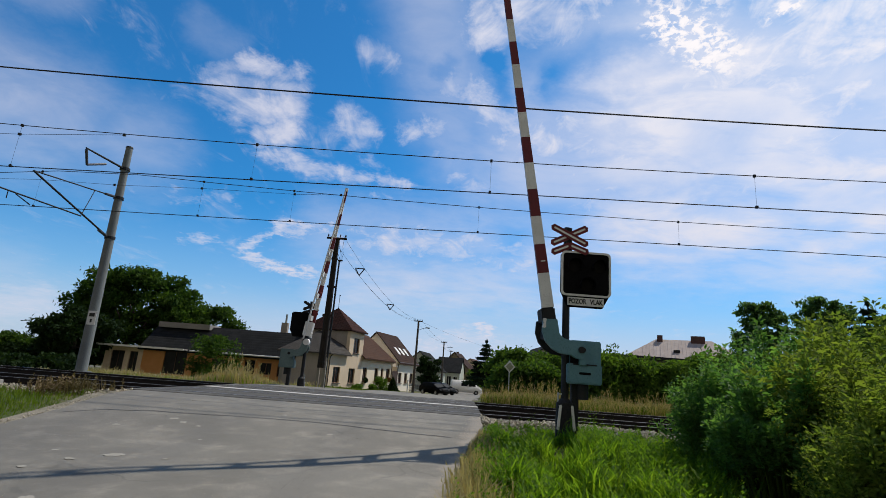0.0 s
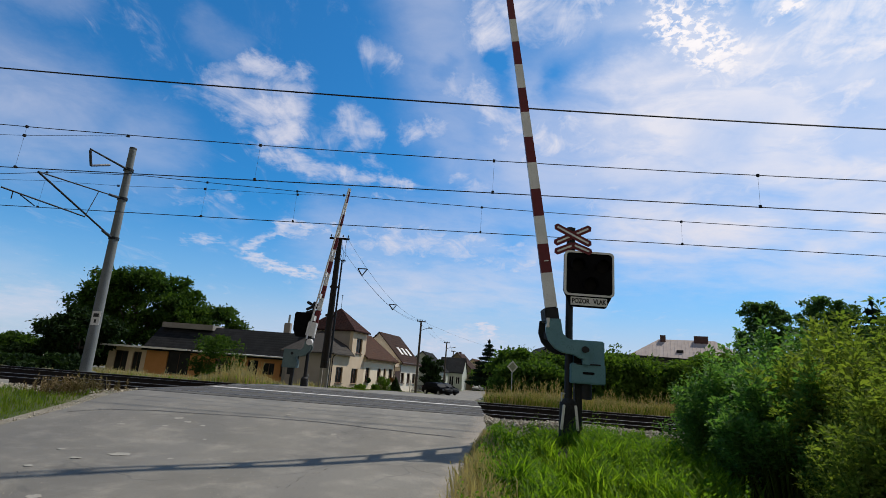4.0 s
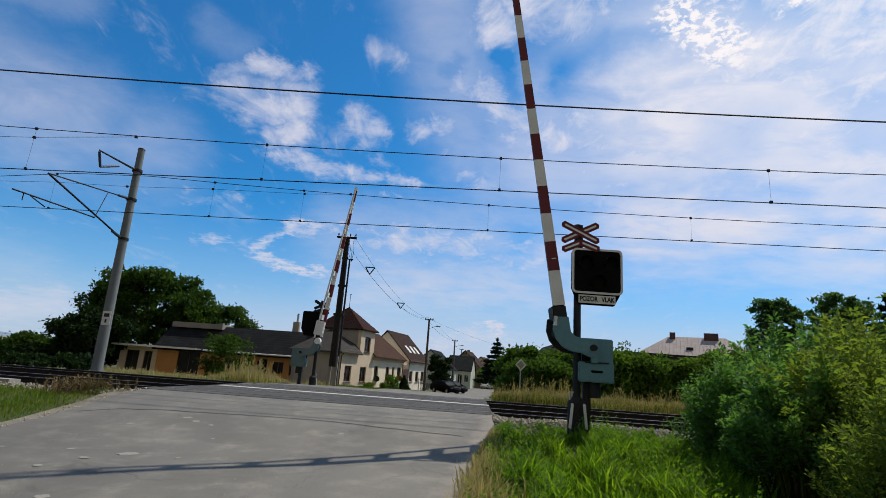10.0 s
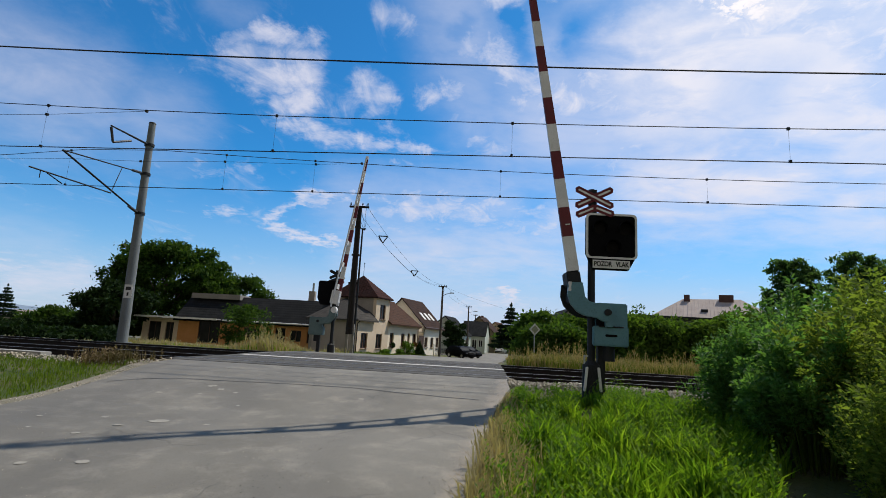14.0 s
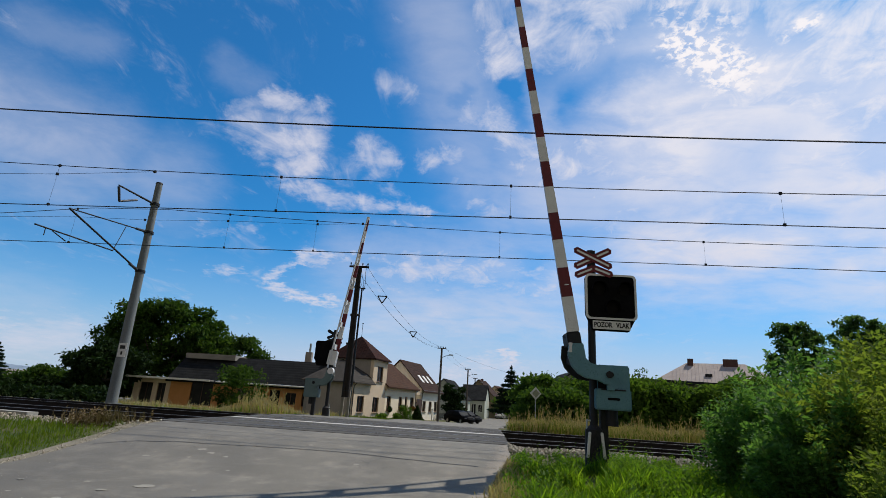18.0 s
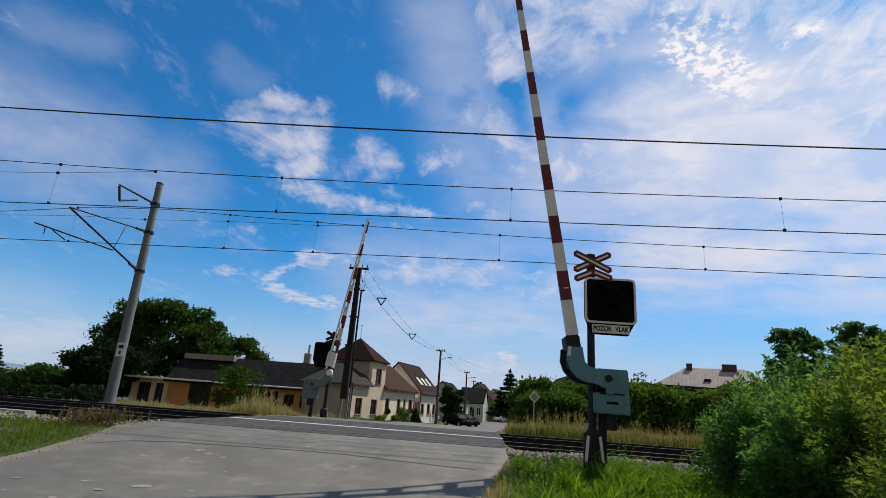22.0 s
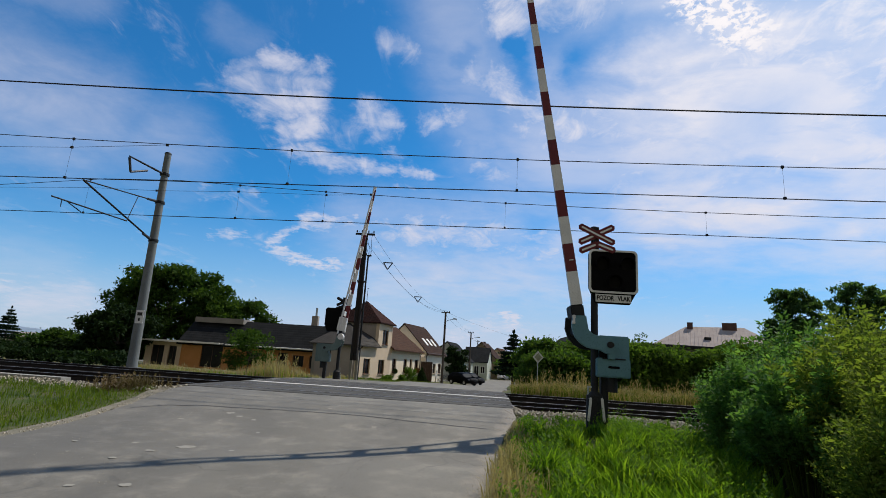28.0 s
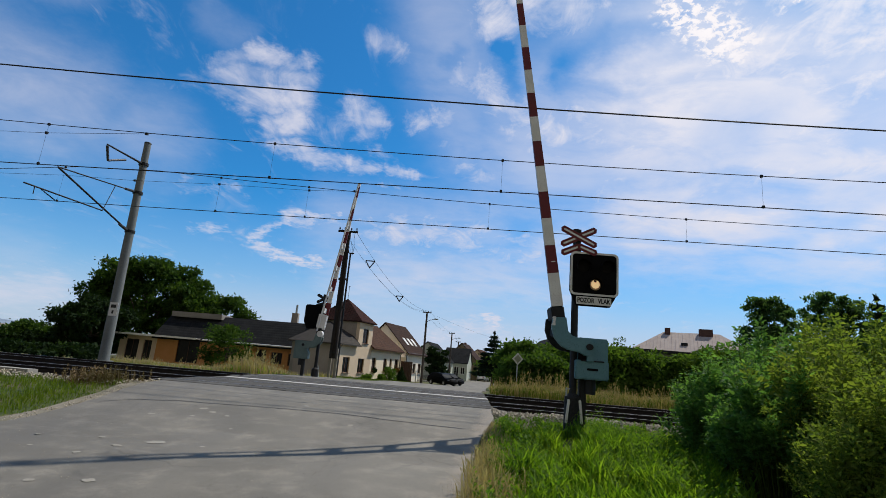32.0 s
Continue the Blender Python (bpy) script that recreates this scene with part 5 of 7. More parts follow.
    for p0, p1 in zip(lamps, lamps[1:]):
        for dx in (-0.4, 0.4):
            wire_line("supply_cable", p0 + Vector((dx, 0, 0.1)), p1 + Vector((dx, 0, 0.1)), 0.6, 0.008, "black supply cable between the timber poles", group="supply cables")
    wire_line("supply_cable", lamps[0] + Vector((0.3, 0, -0.1)), (19.0, 100, 5.8), 0.8, 0.008, "black supply cable towards the far gardens", group="supply cables")
    # priority diamond in the dry grass
    x, y = 4.43, 30.7
    gz = land_z(x, y)
    d = thing("road_sign", pose(x, y, gz, 0, 0, 18), "faded diamond road sign on a slim post in dry grass", "road sign")
    part("post", tube((0, 0.03, 0), (0, 0.03, 2.1), 0.03, 0.03, 10), M["teal_pale"], d)
    bm = plate([(0, -0.36), (0.36, 0), (0, 0.36), (-0.36, 0)], -0.02, 0.0)
    bmesh.ops.translate(bm, verts=bm.verts, vec=(0, 0, 1.62 - gz))
    board = part("sign_board", bm, M["sign_edge"], d)
    bm = plate([(0, -0.24), (0.24, 0), (0, 0.24), (-0.24, 0)], -0.027, -0.022)
    bmesh.ops.translate(bm, verts=bm.verts, vec=(0, 0, 1.62 - gz))
    part("sign_face", bm, M["sign_yellow"], board)


# ---------------------------------------------------------------- houses
def wall_cells(bm, length, height, thick, openings, z0=0.0, x0=0.0):
    """A wall in the x, z plane with its face at y = 0 and openings (x, z, w, h) right through it."""
    xs = sorted({x0, x0 + length, *[o[0] for o in openings], *[o[0] + o[2] for o in openings]})
    zs = sorted({z0, z0 + height, *[o[1] for o in openings], *[o[1] + o[3] for o in openings]})
    for a, b in zip(xs, xs[1:]):
        for c, d in zip(zs, zs[1:]):
            mx, mz = (a + b) / 2, (c + d) / 2
            if any(o[0] < mx < o[0] + o[2] and o[1] < mz < o[1] + o[3] for o in openings):
                continue
            add_box(bm, (mx, thick / 2, mz), (b - a, thick, d - c))
    bmesh.ops.remove_doubles(bm, verts=bm.verts, dist=0.0005)


def window(parent, x, z, w, h, frame_mat, sill=True, mullion=True, m=None):
    m = m or Matrix()
    def put(name, bm, mat, par, label=""):
        bmesh.ops.transform(bm, matrix=m, verts=bm.verts)
        return part(name, bm, mat, par, label)
    bm = bmesh.new()
    t = 0.07
    for c, s in (((x + t / 2, 0.16, z + h / 2), (t, 0.07, h)), ((x + w - t / 2, 0.16, z + h / 2), (t, 0.07, h)),
                 ((x + w / 2, 0.16, z + t / 2), (w - 2 * t, 0.07, t)), ((x + w / 2, 0.16, z + h - t / 2), (w - 2 * t, 0.07, t))):
        add_box(bm, c, s)
    if mullion:
        add_box(bm, (x + w / 2, 0.16, z + h / 2), (t, 0.06, h - 2 * t))
    win = put("window", bm, frame_mat, parent)
    put("pane", box((x + w / 2, 0.17, z + h / 2), (w - 2 * t, 0.012, h - 2 * t)), M["pane"], win)
    if sill:
        put("sill", box((x + w / 2, -0.03, z - 0.04), (w + 0.12, 0.18, 0.05)), M["gutter"], win)


def gable_roof(bm, x0, x1, y0, y1, ze, zr, over=0.3, thick=0.16):
    """Two pitched slabs with overhang; ridge along x."""
    ym = (y0 + y1) / 2
    k = (zr - ze) / (ym - y0)
    prof = [(y0 - over, ze - k * over), (ym, zr), (y1 + over, ze - k * over), (y1 + over, ze - k * over - thick), (ym, zr - thick), (y0 - over, ze - k * over - thick)]
    vs = [[bm.verts.new((x, y, z)) for y, z in prof] for x in (x0 - over * 0.6, x1 + over * 0.6)]
    n = len(prof)
    for i in range(n):
        j = (i + 1) % n
        bm.faces.new((vs[0][i], vs[0][j], vs[1][j], vs[1][i]))
    for v in vs:
        bm.faces.new((v[0], v[1], v[4], v[5]))
        bm.faces.new((v[1], v[2], v[3], v[4]))


def hip_roof(bm, x0, x1, y0, y1, ze, zr, over=0.35, inset=None, thick=0.14):
    inset = (y1 - y0) / 2 if inset is None else inset
    a = [(x0 - over, y0 - over), (x1 + over, y0 - over), (x1 + over, y1 + over), (x0 - over, y1 + over)]
    ym = (y0 + y1) / 2
    base = [bm.verts.new((x, y, ze)) for x, y in a]
    under = [bm.verts.new((x, y, ze - thick)) for x, y in a]
    r0, r1 = x0 + inset, x1 - inset
    if r1 - r0 < 0.05:
        top = bm.verts.new(((x0 + x1) / 2, ym, zr))
        for i in range(4):
            bm.faces.new((base[i], base[(i + 1) % 4], top))
    else:
        t0, t1 = bm.verts.new((r0, ym, zr)), bm.verts.new((r1, ym, zr))
        bm.faces.new((base[0], base[1], t1, t0))
        bm.faces.new((base[1], base[2], t1))
        bm.faces.new((base[2], base[3], t0, t1))
        bm.faces.new((base[3], base[0], t0))
    for i in range(4):
        j = (i + 1) % 4
        bm.faces.new((base[i], under[i], under[j], base[j]))
    bm.faces.new(under)


def house_shell(h, x0, x1, depth, ze, mat, openings, gable=0.0, z0=-0.6, ridge_caps=True):
    """Four walls of a house; the front at y = 0 has the openings; gable ends rise to the ridge height."""
    bm = bmesh.new()
    wall_cells(bm, x1 - x0, ze - z0, 0.4, openings, z0, x0)
    part("front_wall", bm, mat, h)
    part("rear_wall", box(((x0 + x1) / 2, depth - 0.2, (ze + z0) / 2), (x1 - x0, 0.4, ze - z0)), mat, h)
    for x in (x0 + 0.2, x1 - 0.2):
        pts = [(0.402, z0), (depth - 0.402, z0), (depth - 0.402, ze)]
        if gable:
            k = (gable - ze) / (depth / 2)
            pts += [(depth - 0.402, ze + k * 0.25), (depth / 2, gable - 0.22), (0.402, ze + k * 0.25)]
        pts += [(0.402, ze)]
        bm = bmesh.new()
        vs = [bm.verts.new((x - 0.2, y, z)) for y, z in pts]
        f = bm.faces.new(vs)
        g = bmesh.ops.extrude_face_region(bm, geom=[f])
        bmesh.ops.translate(bm, vec=(0.4, 0, 0), verts=[v for v in g["geom"] if isinstance(v, bmesh.types.BMVert)])
        part("end_wall", bm, mat, h)


def roof_part(h, bm, mat, name="roof"):
    return part(name, bm, mat, h)


def gutter_and_pipe(h, x0, x1, z, pipe_x, z0):
    part("gutter", tube((x0 - 0.2, -0.36, z), (x1 + 0.2, -0.36, z), 0.07, 0.07, 8), M["gutter"], h)
    bm = tube((pipe_x, -0.06, z0), (pipe_x, -0.06, z - 0.35), 0.05, 0.05, 8)
    add_tube(bm, (pipe_x, -0.06, z - 0.35), (pipe_x, -0.36, z - 0.05), 0.05, 0.05, 8)
    part("downpipe", bm, M["gutter"], h)


ROW = Matrix.Translation((-10.9, 54.0, 0.0)) @ Matrix.Rotation(radians(72.3), 4, "Z")
ROW_Z = -1.55


def build_row():
    z0 = ROW_Z - 0.3
    # corner house with a square tower
    h = thing("corner_house", ROW, "cream two-storey corner house with dark red pyramid tower roof", "house", "street houses")
    wins = [(1.2, -0.72, 1.5, 1.65), (4.75, -0.72, 1.5, 1.62)]
    bm = bmesh.new()
    wall_cells(bm, 7.8, 2.45 - z0, 0.4, wins, z0, 0.0)
    part("front_wall", bm, M["cream"], h)
    bm = bmesh.new()
    wall_cells(bm, 3.55, 5.05 - 2.45, 0.4, [(5.3, 2.6, 1.45, 1.7)], 2.45, 4.25)
    part("tower_front", bm, M["cream"], h)
    # the side turned from the sun is darkened by colour, the other stays cream
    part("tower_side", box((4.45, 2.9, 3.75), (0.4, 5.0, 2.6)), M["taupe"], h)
    part("tower_side", box((7.6, 2.9, 3.75), (0.4, 5.0, 2.6)), M["cream"], h)
    part("tower_rear", box((6.02, 5.6, 3.75), (3.55, 0.4, 2.6)), M["cream"], h)
    # end wall's shade is in its darker render too
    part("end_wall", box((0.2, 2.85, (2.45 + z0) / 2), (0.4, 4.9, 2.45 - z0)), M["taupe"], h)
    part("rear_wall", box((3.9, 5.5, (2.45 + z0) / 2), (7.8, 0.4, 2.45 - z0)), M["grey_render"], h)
    for w in wins:
        window(h, *w, M["frame_wood"])
    window(h, 5.3, 2.6, 1.45, 1.7, M["frame_wood"])
    bm = bmesh.new()
    hip_roof(bm, 4.25, 7.8, 0.0, 5.8, 5.08, 7.75, 0.32)
    part("tower_roof", bm, M["roof_red"], h)
    # skirt roof against the tower
    bm = bmesh.new()
    vs = [bm.verts.new(v) for v in ((-0.5, -0.45, 2.3), (4.25, -0.45, 2.3), (4.25, 0.6, 3.3), (4.25, 4.0, 4.9), (-0.5, 6.0, 2.3), (4.25, 6.0, 2.3))]
    bm.faces.new((vs[0], vs[1], vs[2], vs[3]))
    bm.faces.new((vs[0], vs[3], vs[4]))
    bm.faces.new((vs[3], vs[5], vs[4]))
    g = bmesh.ops.extrude_face_region(bm, geom=bm.faces[:])
    bmesh.ops.translate(bm, vec=(0, 0, -0.14), verts=[v for v in g["geom"] if isinstance(v, bmesh.types.BMVert)])
    part("skirt_roof", bm, M["roof_slate"], h)
    part("chimney", box((8.6, 3.2, 5.4), (0.6, 0.6, 1.5)), M["dark_steel"], h, bevel=0.02)
    part("antenna", tube((6.0, 2.9, 7.6), (6.0, 2.9, 9.3), 0.025), M["dark_steel"], h)
    part("antenna_head", box((6.05, 2.9, 9.25), (0.35, 0.05, 0.06)), M["dark_steel"], h)
    gutter_and_pipe(h, 0, 4.2, 2.25, 0.15, z0)
    part("plinth", box((3.9, -0.02, ROW_Z + 0.12), (7.8, 0.06, 0.5)), M["grey_render"], h)
    # low cream wing
    h = thing("low_house", ROW @ Matrix.Translation((7.82, 0, 0)), "low pale cream house with brown tiled roof and flower boxes", "house", "street houses")
    L, ze, zr = 9.4, 2.6, 5.5
    wins = [(0.6, -0.42, 1.1, 1.55), (3.95, -0.35, 1.05, 1.5), (5.9, -0.3, 0.75, 1.5), (7.6, -0.3, 1.25, 1.5)]
    house_shell(h, 0, L, 8, ze, M["cream_pale"], wins, zr, z0)
    for i, w in enumerate(wins):
        window(h, *w, M["frame_wood"])
        if i == 2:
            continue
        bx = part("flower_box", box((w[0] + w[2] / 2, -0.16, w[1] - 0.02), (w[2], 0.2, 0.2)), M["door_wood"], h)
        leaf_cloud("window_flowers", [((w[0] + w[2] / 2, -0.2, w[1] + 0.1), (w[2] * 0.5, 0.2, 0.3))], 420, 0.13, M["leaf_dark"] if i == 0 else M["flower"], 11 + i, bx)
    bm = bmesh.new()
    gable_roof(bm, 0.1, L - 0.1, 0, 8, ze, zr, 0.5)
    roof_part(h, bm, M["roof_brown"])
    gutter_and_pipe(h, 0, L, ze - 0.4, L - 0.12, z0)
    # darker cream band standing in for the shade under the eaves
    part("fascia", box((L / 2, -0.06, ze - 0.55), (L, 0.10, 0.5)), M["cream"], h)
    # gateway and white house
    h = thing("white_house", ROW @ Matrix.Translation((19.2, 0, 0)), "low off-white house with dark roof and roof windows", "house", "street houses")
    L, ze, zr = 7.7, 2.6, 6.3
    wins = [(0.6, -0.56, 1.25, 1.4), (3.0, -0.56, 1.2, 1.4), (5.2, -0.56, 1.3, 1.42)]
    house_shell(h, 0, L, 7.2, ze, M["white_render"], wins, zr, z0)
    for w in wins:
        window(h, *w, M["frame_wood"])
    bm = bmesh.new()
    gable_roof(bm, 0.1, L - 0.1, 0, 7.2, ze, zr, 0.45)
    rf = roof_part(h, bm, M["roof_dark"])
    k = (zr - ze) / 3.6
    ang = math.atan(k)
    for x in (2.4, 4.1, 5.8):
        y = 1.2
        mm = Matrix.Rotation(ang, 4, "X")
        # white all over: the glint on the glass is put into the colour
        part("roof_window", box((x, y, ze + k * y + 0.03), (0.75, 1.35, 0.10), mm), M["frame_white"], h, "roof window with its sky glint painted white")
    gutter_and_pipe(h, 0, L, ze - 0.4, 0.15, z0)
    part("gate_lintel", box((-1.0, 0.2, 1.75), (2.0, 0.4, 0.35)), M["cream"], h)
    # front fence, thin pickets on the street side
    fence = thing("picket_fence", ROW @ Matrix.Translation((19.4, -1.9, ROW_Z)), "dark metal picket fence before the white house", "fence")
    for z in (0.15, 0.8):
        part("fence_rail", box((3.6, 0, z), (7.2, 0.04, 0.04)), M["dark_steel"], fence)
    for i in range(37):
        part("picket", box((0.2 * i, 0, 0.48), (0.025, 0.025, 0.95)), M["dark_steel"], fence)
    post = thing("gate_post", ROW @ Matrix.Translation((19.25, -1.7, ROW_Z - 0.1)), "slim white gate post by the house", "gate post")
    part("shaft", box((0, 0, 0.75), (0.14, 0.14, 1.5)), M["frame_white"], post, bevel=0.02)
    part("cap", box((0, 0, 1.53), (0.2, 0.2, 0.06)), M["grey_render"], post, bevel=0.02)
    # a dark gate leaf that swings out to the street
    gate = thing("yard_gate", ROW @ Matrix.Translation((17.3, -0.12, ROW_Z - 0.15)), "dark brown boarded yard gate between the houses, swinging open", "gate")
    for i in range(7):
        part("gate_board", box((0.12 + 0.23 * i, 0, 1.38), (0.22, 0.05, 2.7)), M["door_wood"], gate)
    for z in (0.4, 2.3):
        part("gate_rail", box((0.8, 0.045, z), (1.6, 0.04, 0.14)), M["door_wood"], gate)
    part("gate_handle", box((1.5, -0.05, 1.15), (0.12, 0.05, 0.04)), M["dark_steel"], gate)
    return gate


def simple_house(name, m, L, D, ze, zr, wall, roof, label, wins=(), hip=False, chimneys=(), z0=-0.5, frame_mat=None, gable_front=False):
    h = thing(name, m, label, "house")
    house_shell(h, 0, L, D, ze, wall, list(wins), 0 if hip else zr, z0)
    for w in wins:
        window(h, *w, frame_mat or M["frame_white"], sill=False)
    bm = bmesh.new()
    (hip_roof if hip else gable_roof)(bm, 0, L, 0, D, ze, zr)
    part("roof", bm, roof, h)
    for x, y, z in chimneys:
        part("chimney", box((x, y, z), (0.55, 0.55, 1.3)), M["brick_red"], h)
    return h


GARDEN_AT, GARDEN_TOP = Matrix.Translation((15.4, 58, 0)) @ Matrix.Rotation(radians(90), 4, "Z"), 5.0


def build_other_houses():
    # long low building across the tracks
    Y = 60.0
    m = Matrix.Translation((-37.6, Y, 0)) @ Matrix.Rotation(radians(-2), 4, "Z")
    z0 = -2.1
    h = thing("long_house", m, "long low ochre building with dark grey slate roof behind the tracks", "house")
    wins = [(6.9, -1.2, 2.6, 2.5), (12.4, -0.6, 1.6, 1.4), (16.2, -1.2, 1.2, 2.2), (18.0, -0.5, 1.3, 1.3), (20.0, -0.6, 1.2, 1.4)]
    house_shell(h, 4.4, 22, 6.2, 1.75, M["ochre"], wins, 4.4, z0)
    for w in wins:
        window(h, *w, M["door_wood"] if w[3] > 1.8 else M["frame_wood"], sill=False)
    bm = bmesh.new()
    gable_roof(bm, 4.2, 22, 0, 6.2, 1.8, 4.5, 0.45)
    part("roof", bm, M["roof_grey"], h)
    # glazed porch with a flat roof
    pw = [(0.8, -1.3, 1.5, 2.3), (2.9, -1.3, 0.95, 2.3)]
    bm = bmesh.new()
    wall_cells(bm, 4.38, 1.45 - z0, 0.3, pw, z0, 0.0)
    part("porch_wall", bm, M["cream"], h)
    for w in pw:
        window(h, *w, M["door_wood"], sill=False)
    part("porch_end", box((0.15, 2.3, -0.1), (0.3, 4.0, 3.2)), M["grey_render"], h)
    part("porch_roof", box((4.6, 0.9, 1.56), (10.0, 4.2, 0.14)), M["grey_render"], h, bevel=0.01)
    part("porch_fascia", box((4.6, -1.22, 1.55), (10.0, 0.06, 0.2)), M["frame_white"], h)
    part("raised_roof", box((7.4, 3.6, 4.4), (6.2, 3.0, 0.62)), M["grey_render"], h, bevel=0.01)
    part("chimney", box((18.8, 4.2, 5.0), (0.75, 0.6, 1.5)), M["taupe"], h)
    part("flue", tube((18.85, 4.2, 5.7), (18.85, 4.2, 6.8), 0.13), M["teal_pale"], h)
    part("gutter", tube((10, -0.6, 1.5), (22.3, -0.6, 1.5), 0.09), M["frame_white"], h)
    # pale low sheds beside the far gardens
    for x, y, l, ze, zr in ((-101, 111, 6.5, 0.9, 2.1), (-60, 62, 7.0, -1.1, -0.6)):
        simple_house("shed", Matrix.Translation((x, y, 0)), l, 4, ze, zr, M["grey_render"], M["sheet_pale"], "low shed with pale sheet roof in the far gardens", [(1.0, ze - 0.5, 1.0, 0.4)], z0=-2.3)
    # small outbuilding beside it, towards the corner house
    simple_house("shed", Matrix.Translation((-16.0, 57, 0)) @ Matrix.Rotation(radians(-3), 4, "Z"), 4.2, 5, 1.5, 4.0, M["drab"], M["roof_grey"],
                 "small drab outbuilding with dark roof between the houses", [(1.4, -1.2, 1.2, 2.0)], z0=-2.1)
    # house with a pale sheet roof behind the gardens
    h = thing("sheet_roof_house", Matrix.Translation((28.42, 77.66, 0)) @ Matrix.Rotation(radians(-24), 4, "Z"), "house with pale ribbed metal hip roof and two chimneys", "house")
    house_shell(h, 0.6, 15.8, 10, 5.5, M["white_render"], [(2.5, 1.4, 1.2, 1.4), (6.5, 1.4, 1.2, 1.4), (11, 1.4, 1.2, 1.4)], 0, -2.1)
    bm = bmesh.new()
    hip_roof(bm, 0, 16.4, 0, 10, 5.5, 8.85, 0.5, inset=4.3)
    rf = part("roof", bm, M["sheet_pale"], h)
    for i in range(34):
        x = 0.5 * i
        reach = min(5.4, (x + 0.4) * 5.4 / 4.8, (16.8 - x) * 5.4 / 4.8)
        if reach < 0.3:
            continue
        a, b = Vector((x, -0.48, 5.53)), Vector((x, -0.5 + reach, 5.53 + reach * 0.6))
        part("roof_rib", tube(a, b, 0.045, 0.045, 6), M["sheet_pale"], rf)
    part("chimney", box((4.9, 4.6, 8.9), (0.8, 0.7, 1.1)), M["brick_red"], h)
    part("chimney", box((10.2, 4.5, 8.8), (1.9, 0.7, 1.3)), M["brick_red"], h)
    part("roof_hatch", box((7.2, 1.6, 6.8), (0.9, 0.6, 0.5)), M["dark_steel"], h)
    # small houses along the far street
    simple_house("cottage", Matrix.Translation((0.5, 98, 0)) @ Matrix.Rotation(radians(78), 4, "Z"), 9, 7, 1.9, 5.2, M["sage"], M["roof_grey"],
                 "pale green cottage with dark slate roof on the far street", [(1.2, -0.3, 1.1, 1.4), (3.6, -0.3, 1.1, 1.4), (6, -0.3, 1.1, 1.4)], z0=-2.4)
    simple_house("cottage", Matrix.Translation((0.4, 112, 0)) @ Matrix.Rotation(radians(-10), 4, "Z"), 5.2, 8, 2.0, 5.0, M["sage"], M["roof_grey"],
                 "pale green cottage with grey roof on the far street", [(0.7, -0.6, 1.0, 1.5), (2.4, -1.0, 1.0, 2.0), (3.8, -0.6, 0.9, 1.5)], z0=-2.4)
    simple_house("cottage", Matrix.Translation((8.4, 122, 0)) @ Matrix.Rotation(radians(76), 4, "Z"), 9, 8, 2.6, 6.6, M["drab"], M["roof_dark"],
                 "drab ochre cottage with dark roof far down the street", [(1.5, -0.3, 1.1, 1.5), (4.2, -0.3, 1.1, 1.5), (6.5, -0.3, 1.1, 1.5)], z0=-2.4, chimneys=[(4, 4, 6.2)])
    simple_house("cottage", Matrix.Translation((13.2, 138, 0)) @ Matrix.Rotation(radians(72), 4, "Z"), 8, 8, 2.4, 6.0, M["cream"], M["roof_brown"],
                 "cream cottage with brown roof far down the street", [(1.5, -0.3, 1.1, 1.5), (4.2, -0.3, 1.1, 1.5)], z0=-2.4)
    g = thing("garage", Matrix.Translation((11.4, 33.5, 0)), "low garage with dark flat roof behind the garden hedge", "garage")
    part("wall", box((2.9, 2.0, 0.5), (6.0, 4.0, 4.6)), M["grey_render"], g)
    part("roof", box((2.9, 2.0, 2.9), (6.6, 4.6, 0.2)), M["dark_steel"], g, bevel=0.02)
    simple_house("garden_house", GARDEN_AT, 8, 6, 2.6, GARDEN_TOP, M["grey_render"], M["roof_grey"],
                 "grey garden house behind the hedge", [(1.5, -0.2, 1.2, 1.2)], z0=-2.1)


